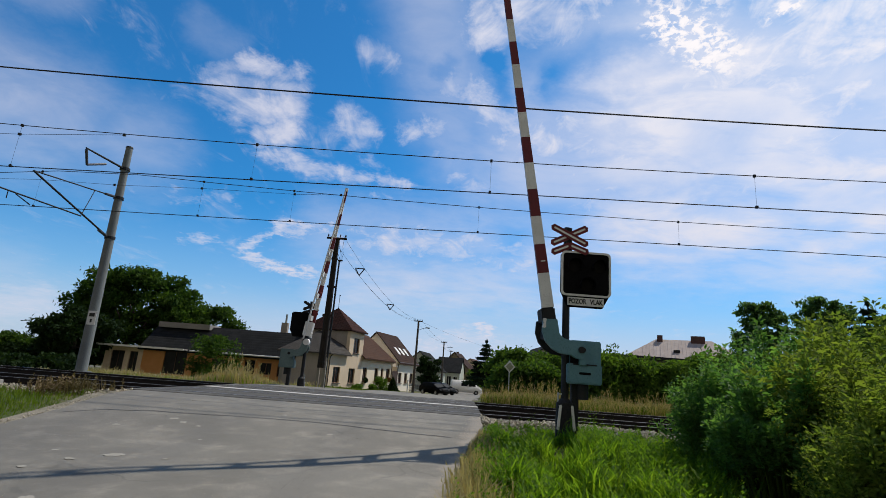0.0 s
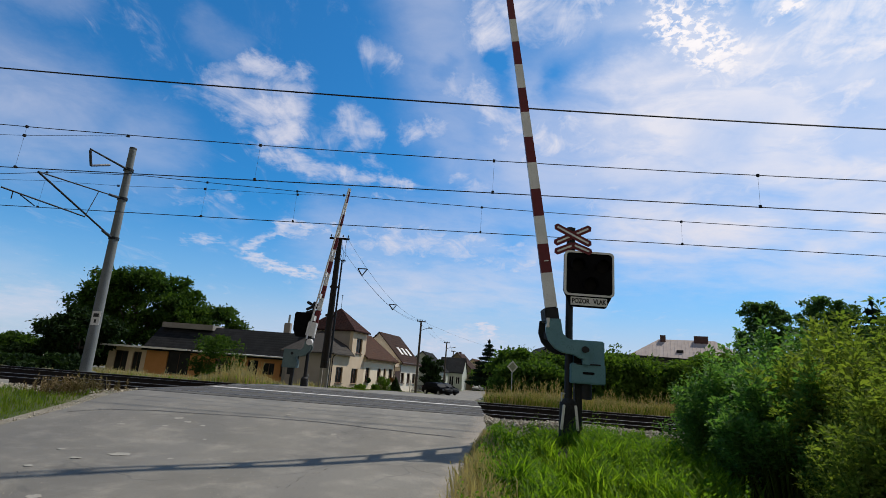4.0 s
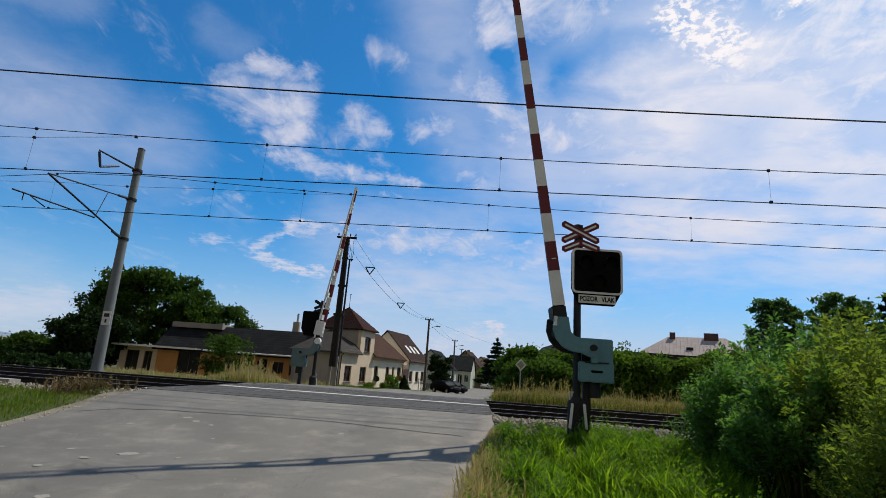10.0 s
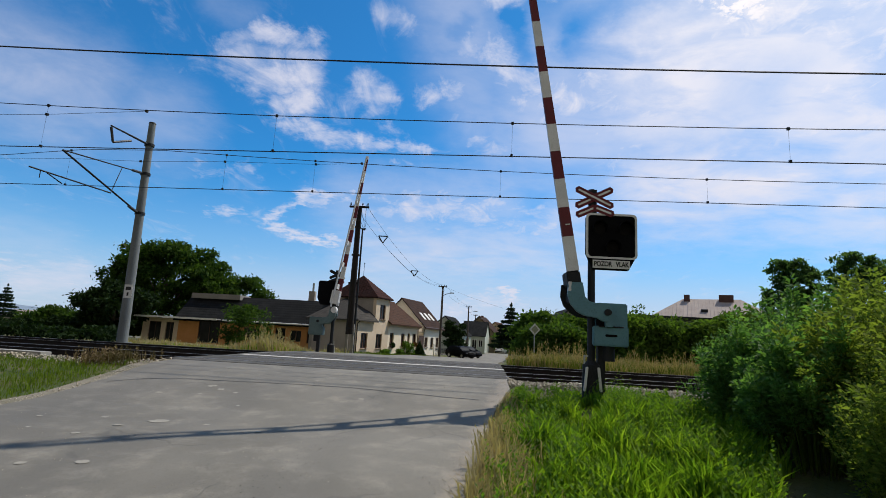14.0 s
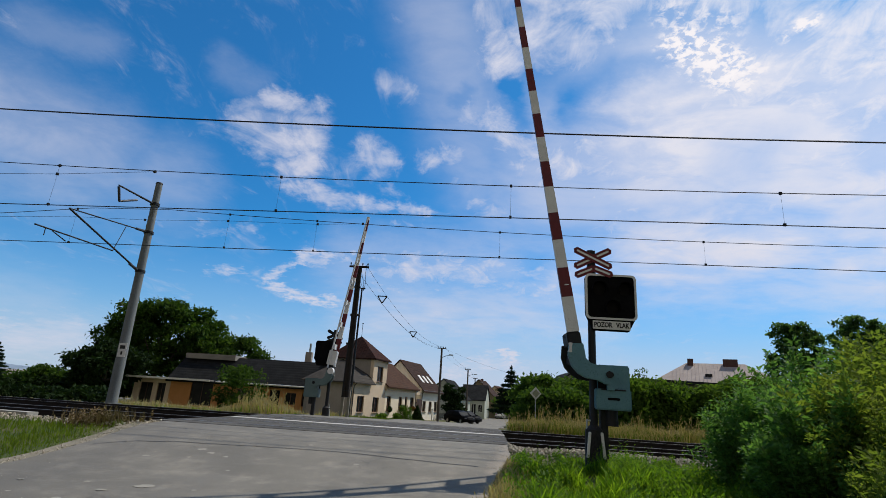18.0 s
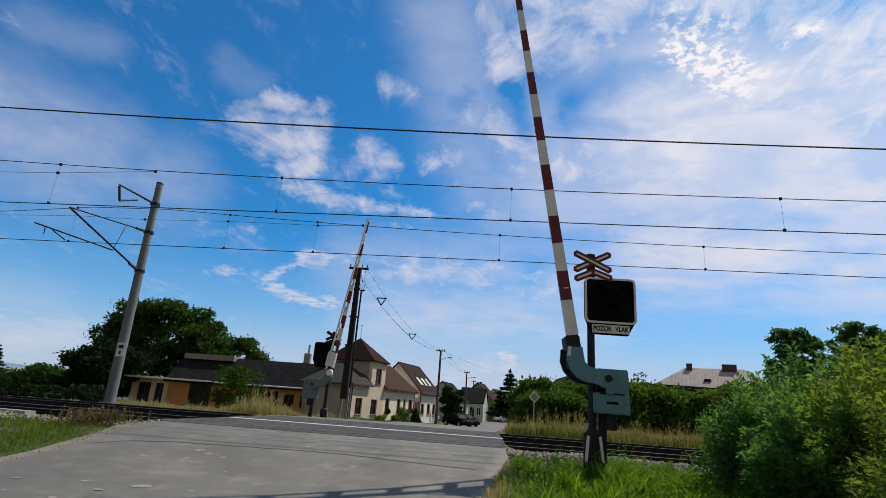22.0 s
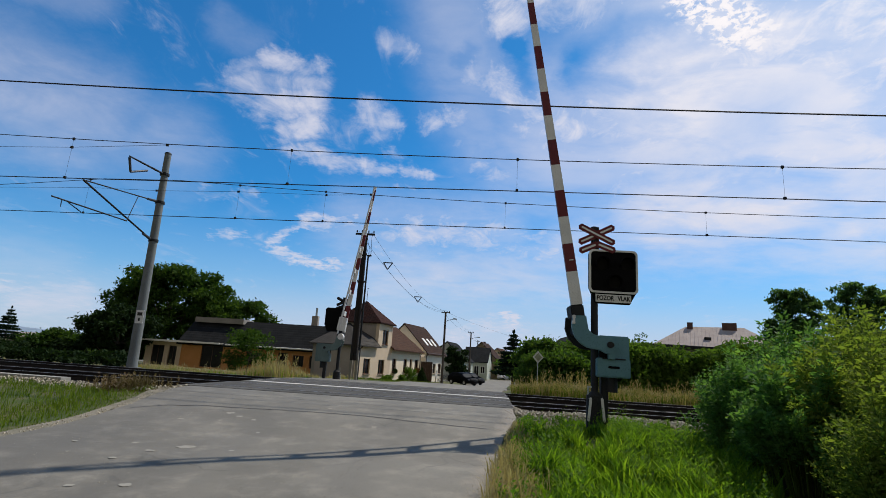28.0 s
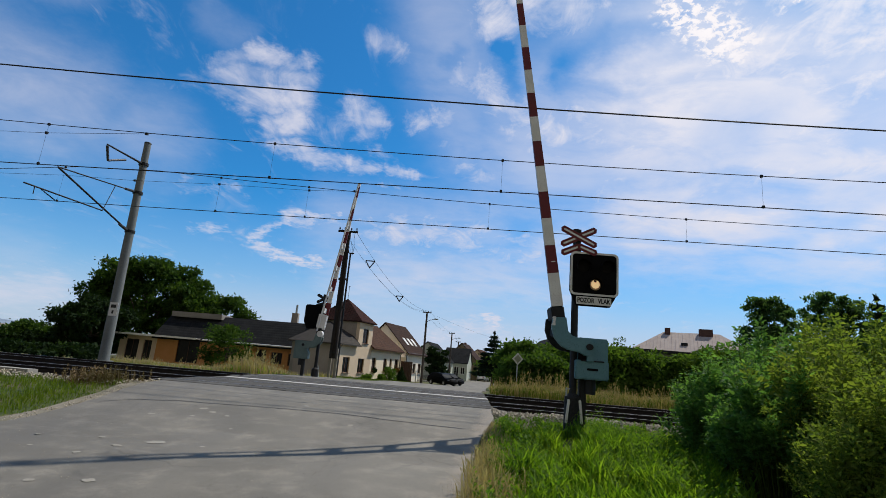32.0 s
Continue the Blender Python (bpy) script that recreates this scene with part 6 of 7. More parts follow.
# ---------------------------------------------------------------- vehicles
def vehicle(name, m, side, half, paint, glass_sides, wheels, r, label, category, lamps):
    """side: outline in x, z; glass_sides: outlines of side windows; x forward."""
    v = thing(name, m, label, category)
    bm = bmesh.new()
    top = max(z for _, z in side)
    def inset(z):
        return half - (0.16 if half < 1.1 else 0.04) * max(0, (z - 0.85) / (top - 0.85))
    L = [bm.verts.new((x, inset(z), z)) for x, z in side]
    R = [bm.verts.new((x, -inset(z), z)) for x, z in side]
    n = len(side)
    bm.faces.new(L)
    bm.faces.new(R[::-1])
    for i in range(n):
        j = (i + 1) % n
        bm.faces.new((L[i], R[i], R[j], L[j]))
    bmesh.ops.triangulate(bm, faces=[f for f in bm.faces if len(f.verts) > 4])
    part("body", bm, paint, v, bevel=0.05, smooth=True)
    for outline in glass_sides:
        for s in (1, -1):
            bm = bmesh.new()
            f = bm.faces.new([bm.verts.new((x, s * (inset(z) + 0.006), z)) for x, z in outline])
            g = bmesh.ops.extrude_face_region(bm, geom=[f])
            bmesh.ops.translate(bm, vec=(0, -s * 0.02, 0), verts=[q for q in g["geom"] if isinstance(q, bmesh.types.BMVert)])
            part("side_window", bm, M["car_glass"], v)
    for (xa, za), (xb, zb), w in lamps["screens"]:
        bm = bmesh.new()
        d = Vector((zb - za, 0, -(xb - xa))).normalized() * 0.008
        if d.z < 0:
            d = -d
        pts = [(xa, w, za), (xb, w * 0.9, zb), (xb, -w * 0.9, zb), (xa, -w, za)]
        f = bm.faces.new([bm.verts.new(Vector(p) + d) for p in pts])
        g = bmesh.ops.extrude_face_region(bm, geom=[f])
        bmesh.ops.translate(bm, vec=-d * 2, verts=[q for q in g["geom"] if isinstance(q, bmesh.types.BMVert)])
        part("windscreen", bm, M["car_glass"], v)
    for x, z, mat in lamps["lights"]:
        for s in (1, -1):
            part("headlamp" if mat == "headlamp" else "tail_lamp", box((x, s * (half - 0.22), z), (0.14, 0.34, 0.16)), M[mat], v, bevel=0.03)
    for x in wheels:
        for s in (1, -1):
            w = part("wheel", tube((x, s * (half - 0.19), r), (x, s * (half + 0.012), r), r, r, 20), M["tyre"], v)
            part("rim", tube((x, s * (half - 0.02), r), (x, s * (half + 0.02), r), r * 0.62, r * 0.6, 14), M["rim"], w)
    part("bumper", box((side[0][0] + 0.02, 0, 0.42), (0.16, half * 1.9, 0.18)), M["tyre"], v, bevel=0.03)
    return v


CAR_SIDE = [(-2.1, 0.35), (-2.15, 0.75), (-2.05, 1.02), (-1.55, 1.42), (-0.9, 1.50), (0.1, 1.47), (0.55, 1.36), (1.15, 0.98), (1.85, 0.86), (2.08, 0.66), (2.1, 0.32), (1.75, 0.24), (-1.75, 0.24)]
CAR_GLASS = [[(-1.62, 1.02), (-1.28, 1.36), (-0.45, 1.42), (-0.45, 1.0)], [(-0.38, 1.0), (-0.38, 1.42), (0.1, 1.40), (0.48, 1.30), (0.92, 0.99)]]
CAR_LAMPS = {"screens": [((0.58, 1.345), (1.12, 1.0), 0.62), ((-1.58, 1.395), (-2.02, 1.06), 0.6)], "lights": [(1.98, 0.68, "headlamp"), (-2.08, 0.86, "tail_lamp")]}
VAN_SIDE = [(-2.4, 0.4), (-2.45, 1.0), (-2.4, 1.95), (-2.2, 2.1), (0.9, 2.08), (1.25, 1.9), (1.75, 1.25), (2.35, 1.05), (2.5, 0.8), (2.5, 0.4), (2.2, 0.3), (-2.2, 0.3)]
VAN_GLASS = [[(0.35, 1.2), (0.35, 1.8), (1.05, 1.8), (1.5, 1.25)], [(-0.8, 1.25), (-0.8, 1.75), (0.2, 1.78), (0.2, 1.22)]]
VAN_LAMPS = {"screens": [((1.28, 1.86), (1.74, 1.28), 0.7)], "lights": [(2.4, 0.85, "headlamp"), (-2.38, 1.0, "tail_lamp")]}
BUS_SIDE = [(-5.0, 0.45), (-5.05, 2.6), (-4.9, 3.1), (4.5, 3.12), (4.85, 2.9), (5.05, 1.3), (5.05, 0.5), (4.6, 0.35), (-4.6, 0.35)]
BUS_GLASS = [[(-4.7 + 1.55 * i, 1.75), (-4.7 + 1.55 * i, 2.7), (-3.25 + 1.55 * i, 2.7), (-3.25 + 1.55 * i, 1.75)] for i in range(6)]
BUS_LAMPS = {"screens": [((4.86, 2.85), (5.05, 1.35), 1.1)], "lights": [(5.0, 0.8, "headlamp"), (-5.0, 0.9, "tail_lamp")]}


def build_vehicles():
    def gz(x, y):
        return road_z(x, y)
    vehicle("car", pose(0.25, 66.0, gz(0.25, 66) + 0.0, 0, 0, -52), CAR_SIDE, 0.86, M["car_black"], CAR_GLASS, (-1.3, 1.32), 0.31, "black hatchback parked beside the street", "car", CAR_LAMPS)
    vehicle("car", pose(1.15, 71.0, gz(1.15, 71.0), 0, 0, -44), CAR_SIDE, 0.86, M["car_black"], CAR_GLASS, (-1.3, 1.32), 0.31, "second dark car parked behind the black one", "car", CAR_LAMPS)
    for x, y in ((9.6, 118.0), (11.2, 124.0)):
        vehicle("car", pose(x, y, gz(x, y), 0, 0, 70), CAR_SIDE, 0.86, M["car_white"], CAR_GLASS, (-1.3, 1.32), 0.31, "white car parked far down the street", "car", CAR_LAMPS)
    van = vehicle("van", pose(3.0, 84.2, -1.69), VAN_SIDE, 0.95, M["car_white"], VAN_GLASS, (-1.5, 1.6), 0.34, "white van driving along the cross street", "van", VAN_LAMPS)
    bus = vehicle("bus", pose(-60, 84.5, -1.69), BUS_SIDE, 1.25, M["car_white"], BUS_GLASS, (-2.9, 3.1), 0.48, "white coach with dark windows driving along the cross street", "bus", BUS_LAMPS)
    car = vehicle("car", pose(-60, 84.0, -1.69), CAR_SIDE, 0.86, M["car_white"], CAR_GLASS, (-1.3, 1.32), 0.31, "white car driving along the cross street", "car", CAR_LAMPS)
    return van, bus, car


# ---------------------------------------------------------------- plants
def leaf_cloud(name, blobs, count, size, mat, seed, parent=None, label="", long=1.5, shell=0.55, droop=0.0, loose=0.0):
    """Many small bent leaves filling ellipsoids (centre, radii), denser towards the outside."""
    rs = np.random.RandomState(seed)
    vol = np.array([b[1][0] * b[1][1] * b[1][2] for b in blobs]) ** 0.75
    pick = rs.choice(len(blobs), size=count, p=vol / vol.sum())
    c = np.array([b[0] for b in blobs])[pick]
    r = np.array([b[1] for b in blobs])[pick]
    d = rs.normal(size=(count, 3))
    d /= np.linalg.norm(d, axis=1)[:, None]
    rad = (shell + (1 - shell) * rs.random_sample(count)) * (0.86 + 0.28 * rs.random_sample(count))
    rad *= np.where(rs.random_sample(count) < loose, 1.15 + 0.5 * rs.random_sample(count), 1.0)
    p = c + d * r * rad[:, None]
    ax = rs.normal(size=(count, 3)) + d * 0.7
    ax[:, 2] -= droop
    ax /= np.linalg.norm(ax, axis=1)[:, None]
    nr = rs.normal(size=(count, 3)) + np.array([0, 0, 0.8])
    sd = np.cross(ax, nr)
    sd /= np.linalg.norm(sd, axis=1)[:, None] + 1e-9
    up = np.cross(sd, ax)
    s = size * (0.6 + 0.8 * rs.random_sample(count))[:, None]
    w = s * 0.36
    l = s * long
    q = np.stack([p - ax * l * 0.5, p + sd * w + up * w * 0.25, p + ax * l * 0.5 - up * l * 0.12, p - sd * w + up * w * 0.25], axis=1).reshape(-1, 3)
    me = bpy.data.meshes.new(name)
    n = count
    me.vertices.add(4 * n)
    me.vertices.foreach_set("co", q.astype(np.float32).ravel())
    idx = np.arange(4 * n).reshape(n, 4)
    tri = np.concatenate([idx[:, [0, 1, 2]], idx[:, [0, 2, 3]]], axis=1).reshape(-1)
    me.loops.add(6 * n)
    me.loops.foreach_set("vertex_index", tri.astype(np.int32))
    me.polygons.add(2 * n)
    me.polygons.foreach_set("loop_start", np.arange(0, 6 * n, 3, dtype=np.int32))
    me.update(calc_edges=True)
    return finish(name, me, mat, parent, label)


def limb_tree(parent, height, radius, seed, spread_r, first=0.3, n=9):
    rnd = random.Random(seed)
    trunk = [Vector((0, 0, -0.3)), Vector((rnd.uniform(-0.1, 0.1), rnd.uniform(-0.1, 0.1), height * 0.3)), Vector((rnd.uniform(-0.3, 0.3), rnd.uniform(-0.2, 0.2), height * 0.62)), Vector((rnd.uniform(-0.4, 0.4), rnd.uniform(-0.3, 0.3), height * 0.85))]
    bm = bmesh.new()
    for i in range(3):
        add_tube(bm, trunk[i], trunk[i + 1], radius * (1 - 0.28 * i), radius * (0.72 - 0.28 * i), 10)
    part("trunk", bm, M["bark"], parent)
    ends = []
    for k in range(n):
        a = 2 * math.pi * (k / n) + rnd.uniform(-0.3, 0.3)
        h0 = height * rnd.uniform(first, 0.72)
        j = 1 if h0 > height * 0.3 else 0
        st = trunk[j].lerp(trunk[j + 1], 0.5)
        st = Vector((st.x * 0.6, st.y * 0.6, h0))
        e = st + Vector((math.cos(a), math.sin(a), rnd.uniform(0.35, 0.9))) * spread_r * rnd.uniform(0.55, 0.95)
        mid = st.lerp(e, 0.5) + Vector((0, 0, -0.1 * spread_r))
        bm = tube(st, mid, radius * 0.4, radius * 0.25, 7)
        add_tube(bm, mid, e, radius * 0.25, radius * 0.08, 7)
        part("limb", bm, M["bark"], parent)
        ends.append(e)
    return ends


def tree(name, x, y, height, width, mat, seed, label, leaves=9000, size=0.3, low=0.25, category="tree", trunk_r=0.28, depth=None, clumps=44, blob=0.11, belly=0.52):
    gz = land_z(x, y)
    t = thing(name, pose(x, y, gz), label, category)
    rnd = random.Random(seed)
    depth = depth or width
    limb_tree(t, height * 0.92, trunk_r, seed, width * 0.36, low)
    blobs = []
    for k in range(clumps):
        a, rr = rnd.uniform(0, 2 * math.pi), math.sqrt(rnd.random())
        z = height * rnd.uniform(low + 0.08, 0.9)
        shrink = math.sqrt(max(0.05, 1 - ((z / height - belly) / (1.02 - belly)) ** 2))
        px, py = 0.42 * width * rr * shrink * math.cos(a), 0.42 * depth * rr * shrink * math.sin(a)
        r = width * blob * rnd.uniform(0.6, 1.35)
        blobs.append(((px, py, z), (r * 1.25, r * 1.25, r * 0.85)))
    leaf_cloud("crown", blobs, leaves, size, mat, seed, t, loose=0.22)
    return t


def conifer(x, y, height, width, seed):
    gz = land_z(x, y)
    t = thing("conifer", pose(x, y, gz), "dark narrow conifer with layered drooping boughs", "tree")
    part("trunk", tube((0, 0, -0.2), (0, 0, height), 0.2, 0.03, 9), M["bark"], t)
    rnd = random.Random(seed)
    blobs = []
    for i in range(11):
        z = height * (0.30 + 0.66 * i / 10) + rnd.uniform(-0.1, 0.1)
        r = width * 0.5 * (1.03 - (i / 10.0) ** 1.5) * rnd.uniform(0.75, 1.1)
        for k in range(5):
            a = k * math.pi * 0.4 + i * 0.9 + rnd.uniform(-0.3, 0.3)
            rr = r * rnd.uniform(0.45, 0.75)
            blobs.append(((rr * math.cos(a), rr * math.sin(a), z - 0.10 * rr), (r * 0.42 + 0.08, r * 0.42 + 0.08, height * 0.016 + 0.04)))
    leaf_cloud("crown", blobs, 5200, 0.22, M["needle"], seed, t, droop=0.4, long=2.0)


def hedge_run(name, pts, height, thick, count, size, mat, seed, label, category="hedge", uneven=0.28):
    """Shrubbery along a line, uneven on top; one planting."""
    rnd = random.Random(seed)
    x0, y0 = pts[0]
    gz = land_z(x0, y0)
    t = thing(name, pose(x0, y0, gz), label, category)
    blobs = []
    total = sum(math.dist(a, b) for a, b in zip(pts, pts[1:]))
    stems = bmesh.new()
    for (xa, ya), (xb, yb) in zip(pts, pts[1:]):
        seg = math.dist((xa, ya), (xb, yb))
        for i in range(max(2, int(seg / (thick * (0.35 if uneven > 0.2 else 0.16))))):
            k = (i + rnd.random()) / max(2, int(seg / (thick * (0.35 if uneven > 0.2 else 0.16))))
            x, y = xa + (xb - xa) * k - x0 + rnd.uniform(-0.3, 0.3) * thick, ya + (yb - ya) * k - y0 + rnd.uniform(-0.3, 0.3) * thick
            h = height * rnd.uniform(1 - uneven, 1 + 0.3 * uneven)
            dz = land_z(x + x0, y + y0) - gz
            add_tube(stems, (x, y, dz - 0.1), (x + rnd.uniform(-0.2, 0.2), y, dz + h * 0.7), 0.05, 0.02, 5)
            blobs.append(((x, y, dz + h * 0.74), (thick * 0.42, thick * 0.42, h * 0.28)))
            blobs.append(((x + rnd.uniform(-0.3, 0.3), y + rnd.uniform(-0.3, 0.3), dz + h * 0.36), (thick * 0.5, thick * 0.5, h * 0.36)))
    if height > 0.8:
        part("branchwork", stems, M["bark"], t)
    leaf_cloud("foliage", blobs, count, size, mat, seed, t, shell=0.45)
    return t


def blades(name, count, place, mat, lo, hi, width, lean, seed, label, category="grass", segs=2):
    """Tapered bent blades standing on the ground; place(rnd) gives x, y or None."""
    rnd = random.Random(seed)
    verts, faces = [], []
    for _ in range(count):
        q = place(rnd)
        if q is None:
            continue
        x, y, k = q
        h = rnd.uniform(lo, hi) * k
        a = rnd.uniform(0, 2 * math.pi)
        b = rnd.uniform(0, 2 * math.pi)
        ln = h * lean * rnd.uniform(0.2, 1.0)
        dx, dy = math.cos(a) * ln, math.sin(a) * ln
        wx, wy = math.cos(b) * width * 0.5, math.sin(b) * width * 0.5
        z = land_z(x, y) - 0.03
        i = len(verts)
        verts += [(x - wx, y - wy, z), (x + wx, y + wy, z),
                  (x + dx * 0.3 - wx * 0.8, y + dy * 0.3 - wy * 0.8, z + h * 0.6), (x + dx * 0.3 + wx * 0.8, y + dy * 0.3 + wy * 0.8, z + h * 0.6),
                  (x + dx, y + dy, z + h * (1 - 0.25 * lean))]
        faces += [(i, i + 1, i + 3, i + 2), (i + 2, i + 3, i + 4)]
    ob = raw(name, verts, faces, mat)
    return tagged(ob, label, category, kind="stuff")


def plumes(name, count, place, mat, lo, hi, seed, label):
    """Dry stalks, each with a loose seed head."""
    rnd = random.Random(seed)
    verts, faces = [], []
    for _ in range(count):
        q = place(rnd)
        if q is None:
            continue
        x, y, k = q
        h = rnd.uniform(lo, hi) * k
        a = rnd.uniform(0, 6.28)
        dx, dy = math.cos(a) * h * 0.2, math.sin(a) * h * 0.2
        z = land_z(x, y) - 0.02
        b = rnd.uniform(0, 6.28)
        wx, wy = math.cos(b) * 0.006, math.sin(b) * 0.006
        i = len(verts)
        verts += [(x - wx, y - wy, z), (x + wx, y + wy, z), (x + dx + wx, y + dy + wy, z + h), (x + dx - wx, y + dy - wy, z + h)]
        faces.append((i, i + 1, i + 2, i + 3))
        for _k in range(5):
            t = rnd.uniform(0.68, 1.05)
            px, py, pz = x + dx * t, y + dy * t, z + h * t
            c = rnd.uniform(0, 6.28)
            l = h * rnd.uniform(0.05, 0.11)
            i = len(verts)
            verts += [(px, py, pz), (px + math.cos(c) * l * 0.5, py + math.sin(c) * l * 0.5, pz + l * 0.4), (px + math.cos(c) * l * 0.6, py + math.sin(c) * l * 0.6, pz + l * 1.3)]
            faces.append((i, i + 1, i + 2))
    ob = raw(name, verts, faces, mat)
    return tagged(ob, label, "grass", kind="stuff")


def bush(x, y, r, h, seed, count, label, mat, bare=0.18):
    """A near shrub: upright shoots set with narrow leaves."""
    gz = land_z(x, y)
    t = thing("bush", pose(x, y, gz), label, "bush", "roadside bushes")
    rnd = random.Random(seed)
    stems = bmesh.new()
    verts, faces = [], []
    per = max(6, count // 80)
    for s in range(92):
        a, rr = rnd.uniform(0, 6.28), r * math.sqrt(rnd.random())
        bx, by = 0.45 * rr * math.cos(a), 0.45 * rr * math.sin(a)
        hh = h * (rnd.uniform(0.62, 1.06) if s < 80 else rnd.uniform(1.08, 1.28)) * (1 - 0.35 * (rr / r) ** 2)
        tip = Vector((rr * math.cos(a) * 1.05, rr * math.sin(a) * 1.05, hh))
        base = Vector((bx, by, -0.05))
        mid = base.lerp(tip, 0.5) + Vector((-0.1 * bx, -0.1 * by, 0.1 * hh))
        add_tube(stems, base, mid, 0.007, 0.005, 5)
        add_tube(stems, mid, tip, 0.005, 0.002, 5)
        for k in range(per):
            u = bare + (1 - bare) * (k + rnd.random()) / per
            p = base.lerp(mid, u * 2) if u < 0.5 else mid.lerp(tip, u * 2 - 1)
            b = rnd.uniform(0, 6.28)
            d = Vector((math.cos(b), math.sin(b), rnd.uniform(-0.2, 1.6))).normalized()
            l = rnd.uniform(0.035, 0.085) * (1.15 - 0.4 * u) * min(1.0, y / 6.5)
            l *= 1.7 if s >= 80 or s % 7 == 0 else 1.0
            side = d.cross(Vector((rnd.uniform(-1, 1), rnd.uniform(-1, 1), 0.8))).normalized() * l * 0.25
            q = p + d * rnd.uniform(0.0, 0.19) * (1.1 - 0.6 * u)
            i = len(verts)
            e = q + d * l + Vector((0, 0, -0.12 * l))
            verts += [q, q + d * l * 0.45 + side, e, q + d * l * 0.45 - side]
            faces += [(i, i + 1, i + 2), (i, i + 2, i + 3)]
    part("branchwork", stems, M["olive_grass"], t)
    raw("foliage", verts, faces, mat, t)
    return t


WX, WS = -7.8, 10.25                               # middle of the withered clump, along and across the tracks
SAP = (10.35, 30.0, 4.15)


def build_plants():
    # far left
    tree("walnut_tree", -42.6, 72, 14.6, 22.5, M["leaf_walnut"], 21, "large broad green walnut tree behind the low building", 30000, 0.36, 0.2, trunk_r=0.5, depth=12, clumps=150, blob=0.048)
    tree("walnut_tree", -34.0, 73, 10.4, 15, M["leaf_walnut"], 22, "broad green tree behind the low building", 18000, 0.34, 0.15, trunk_r=0.4, depth=10, clumps=130, blob=0.055)
    tree("tree", -40.0, 58, 7.3, 8.0, M["leaf_dark"], 23, "dark dense garden tree beside the low building", 16000, 0.3, 0.08, depth=8)
    tree("tree", -47.5, 60, 3.6, 5.5, M["leaf_walnut"], 24, "rounded green garden tree", 9000, 0.28, 0.08)
    hedge_run("hedge", [(-66, 50), (-52, 56), (-44, 60)], 2.6, 3.2, 12000, 0.26, M["leaf_dark"], 25, "green shrubs along the far gardens")
    hedge_run("hedge", [(-95, 110), (-70, 100), (-52, 96)], 4.2, 6, 9000, 0.5, M["leaf_walnut"], 26, "far green trees on the skyline", "trees")
    tree("elder_bush", -23.2, 55.5, 4.9, 5.6, M["leaf_walnut"], 27, "airy dark green elder bush growing before the low building", 3600, 0.2, 0.05, "bush", 0.1)
    # behind the tracks, right
    hedge_run("hedge", [(5.6, 33), (7.4, 31.5), (9.6, 30)], 2.6, 3.0, 17000, 0.18, M["leaf_tree"], 31, "green shrubs behind the dry grass")
    hedge_run("hedge", [(8.2, 27.6), (14.2, 27.0)], 2.98, 2.0, 26000, 0.16, M["leaf_hedge"], 32, "flat-topped green garden hedge behind the tracks", uneven=0.09)
    hedge_run("hedge", [(13.6, 27.1), (19.0, 26.6), (24, 25.5)], 3.45, 2.0, 36000, 0.16, M["leaf_hedge"], 45, "flat-topped green garden hedge behind the tracks", uneven=0.10)
    tree("tree", 6.3, 40, 4.0, 4.8, M["leaf_tree"], 33, "round green tree behind the road sign", 12000, 0.2, 0.08, trunk_r=0.14)
    tree("tree", 9.6, 42, 4.2, 6.0, M["leaf_tree"], 34, "round green tree behind the road sign", 12000, 0.2, 0.08, trunk_r=0.14)
    conifer(-87.0, 95, 8.6, 5.0, 48)
    conifer(6.0, 61, 6.9, 5.0, 35)
    conifer(31.6, 37, 9.3, 4.4, 36)
    tree("tree", 20.25, 32, 7.9, 4.2, M["leaf_garden"], 37, "slender garden tree with loose leaves", 17000, 0.13, 0.12, trunk_r=0.12, clumps=150, blob=0.062, belly=0.36)
    tree("tree", 24.7, 32.5, 8.5, 5.0, M["leaf_garden"], 38, "garden tree with loose leaves", 19000, 0.14, 0.1, trunk_r=0.14, clumps=190, blob=0.055, belly=0.36)
    tree("tree", 29.2, 33.5, 8.0, 4.6, M["leaf_garden"], 39, "garden tree with loose leaves", 13000, 0.14, 0.1, trunk_r=0.14, clumps=150, blob=0.058, belly=0.36)
    hedge_run("hedge", [(17, 29), (22, 27.5), (33, 26)], 4.4, 3.4, 26000, 0.2, M["leaf_tree"], 40, "tall green garden shrubs under the trees")
    tree("sapling", SAP[0], SAP[1], SAP[2], 1.5, M["leaf_tree"], 46, "thin young tree rising above the hedge", 420, 0.10, 0.45, "tree", 0.035, clumps=26, blob=0.10)
    hedge_run("weed_strip", [(-44, 22.4), (-26, 21.3), (-14.0, 20.9)], 0.62, 1.2, 15000, 0.13, M["leaf_dark"], 47, "low dark weeds along the far side of the tracks", "weeds")
    tree("tree", -0.9, 92.5, 6.2, 4.6, M["leaf_dark"], 41, "dark street tree before the cottage", 5000, 0.34, 0.12, trunk_r=0.16)
    tree("tree", -3.4, 126, 7.6, 6.0, M["leaf_tree"], 42, "green tree behind the cottage", 4000, 0.5, 0.2)
    hedge_run("hedge", [(9, 120), (20, 125), (60, 130)], 5.5, 6, 7000, 0.6, M["leaf_tree"], 43, "far green trees along the street", "trees")
    hedge_run("hedge", [(36, 60), (60, 70), (110, 90)], 6.0, 5, 8000, 0.5, M["leaf_tree"], 44, "far green trees on the skyline", "trees")
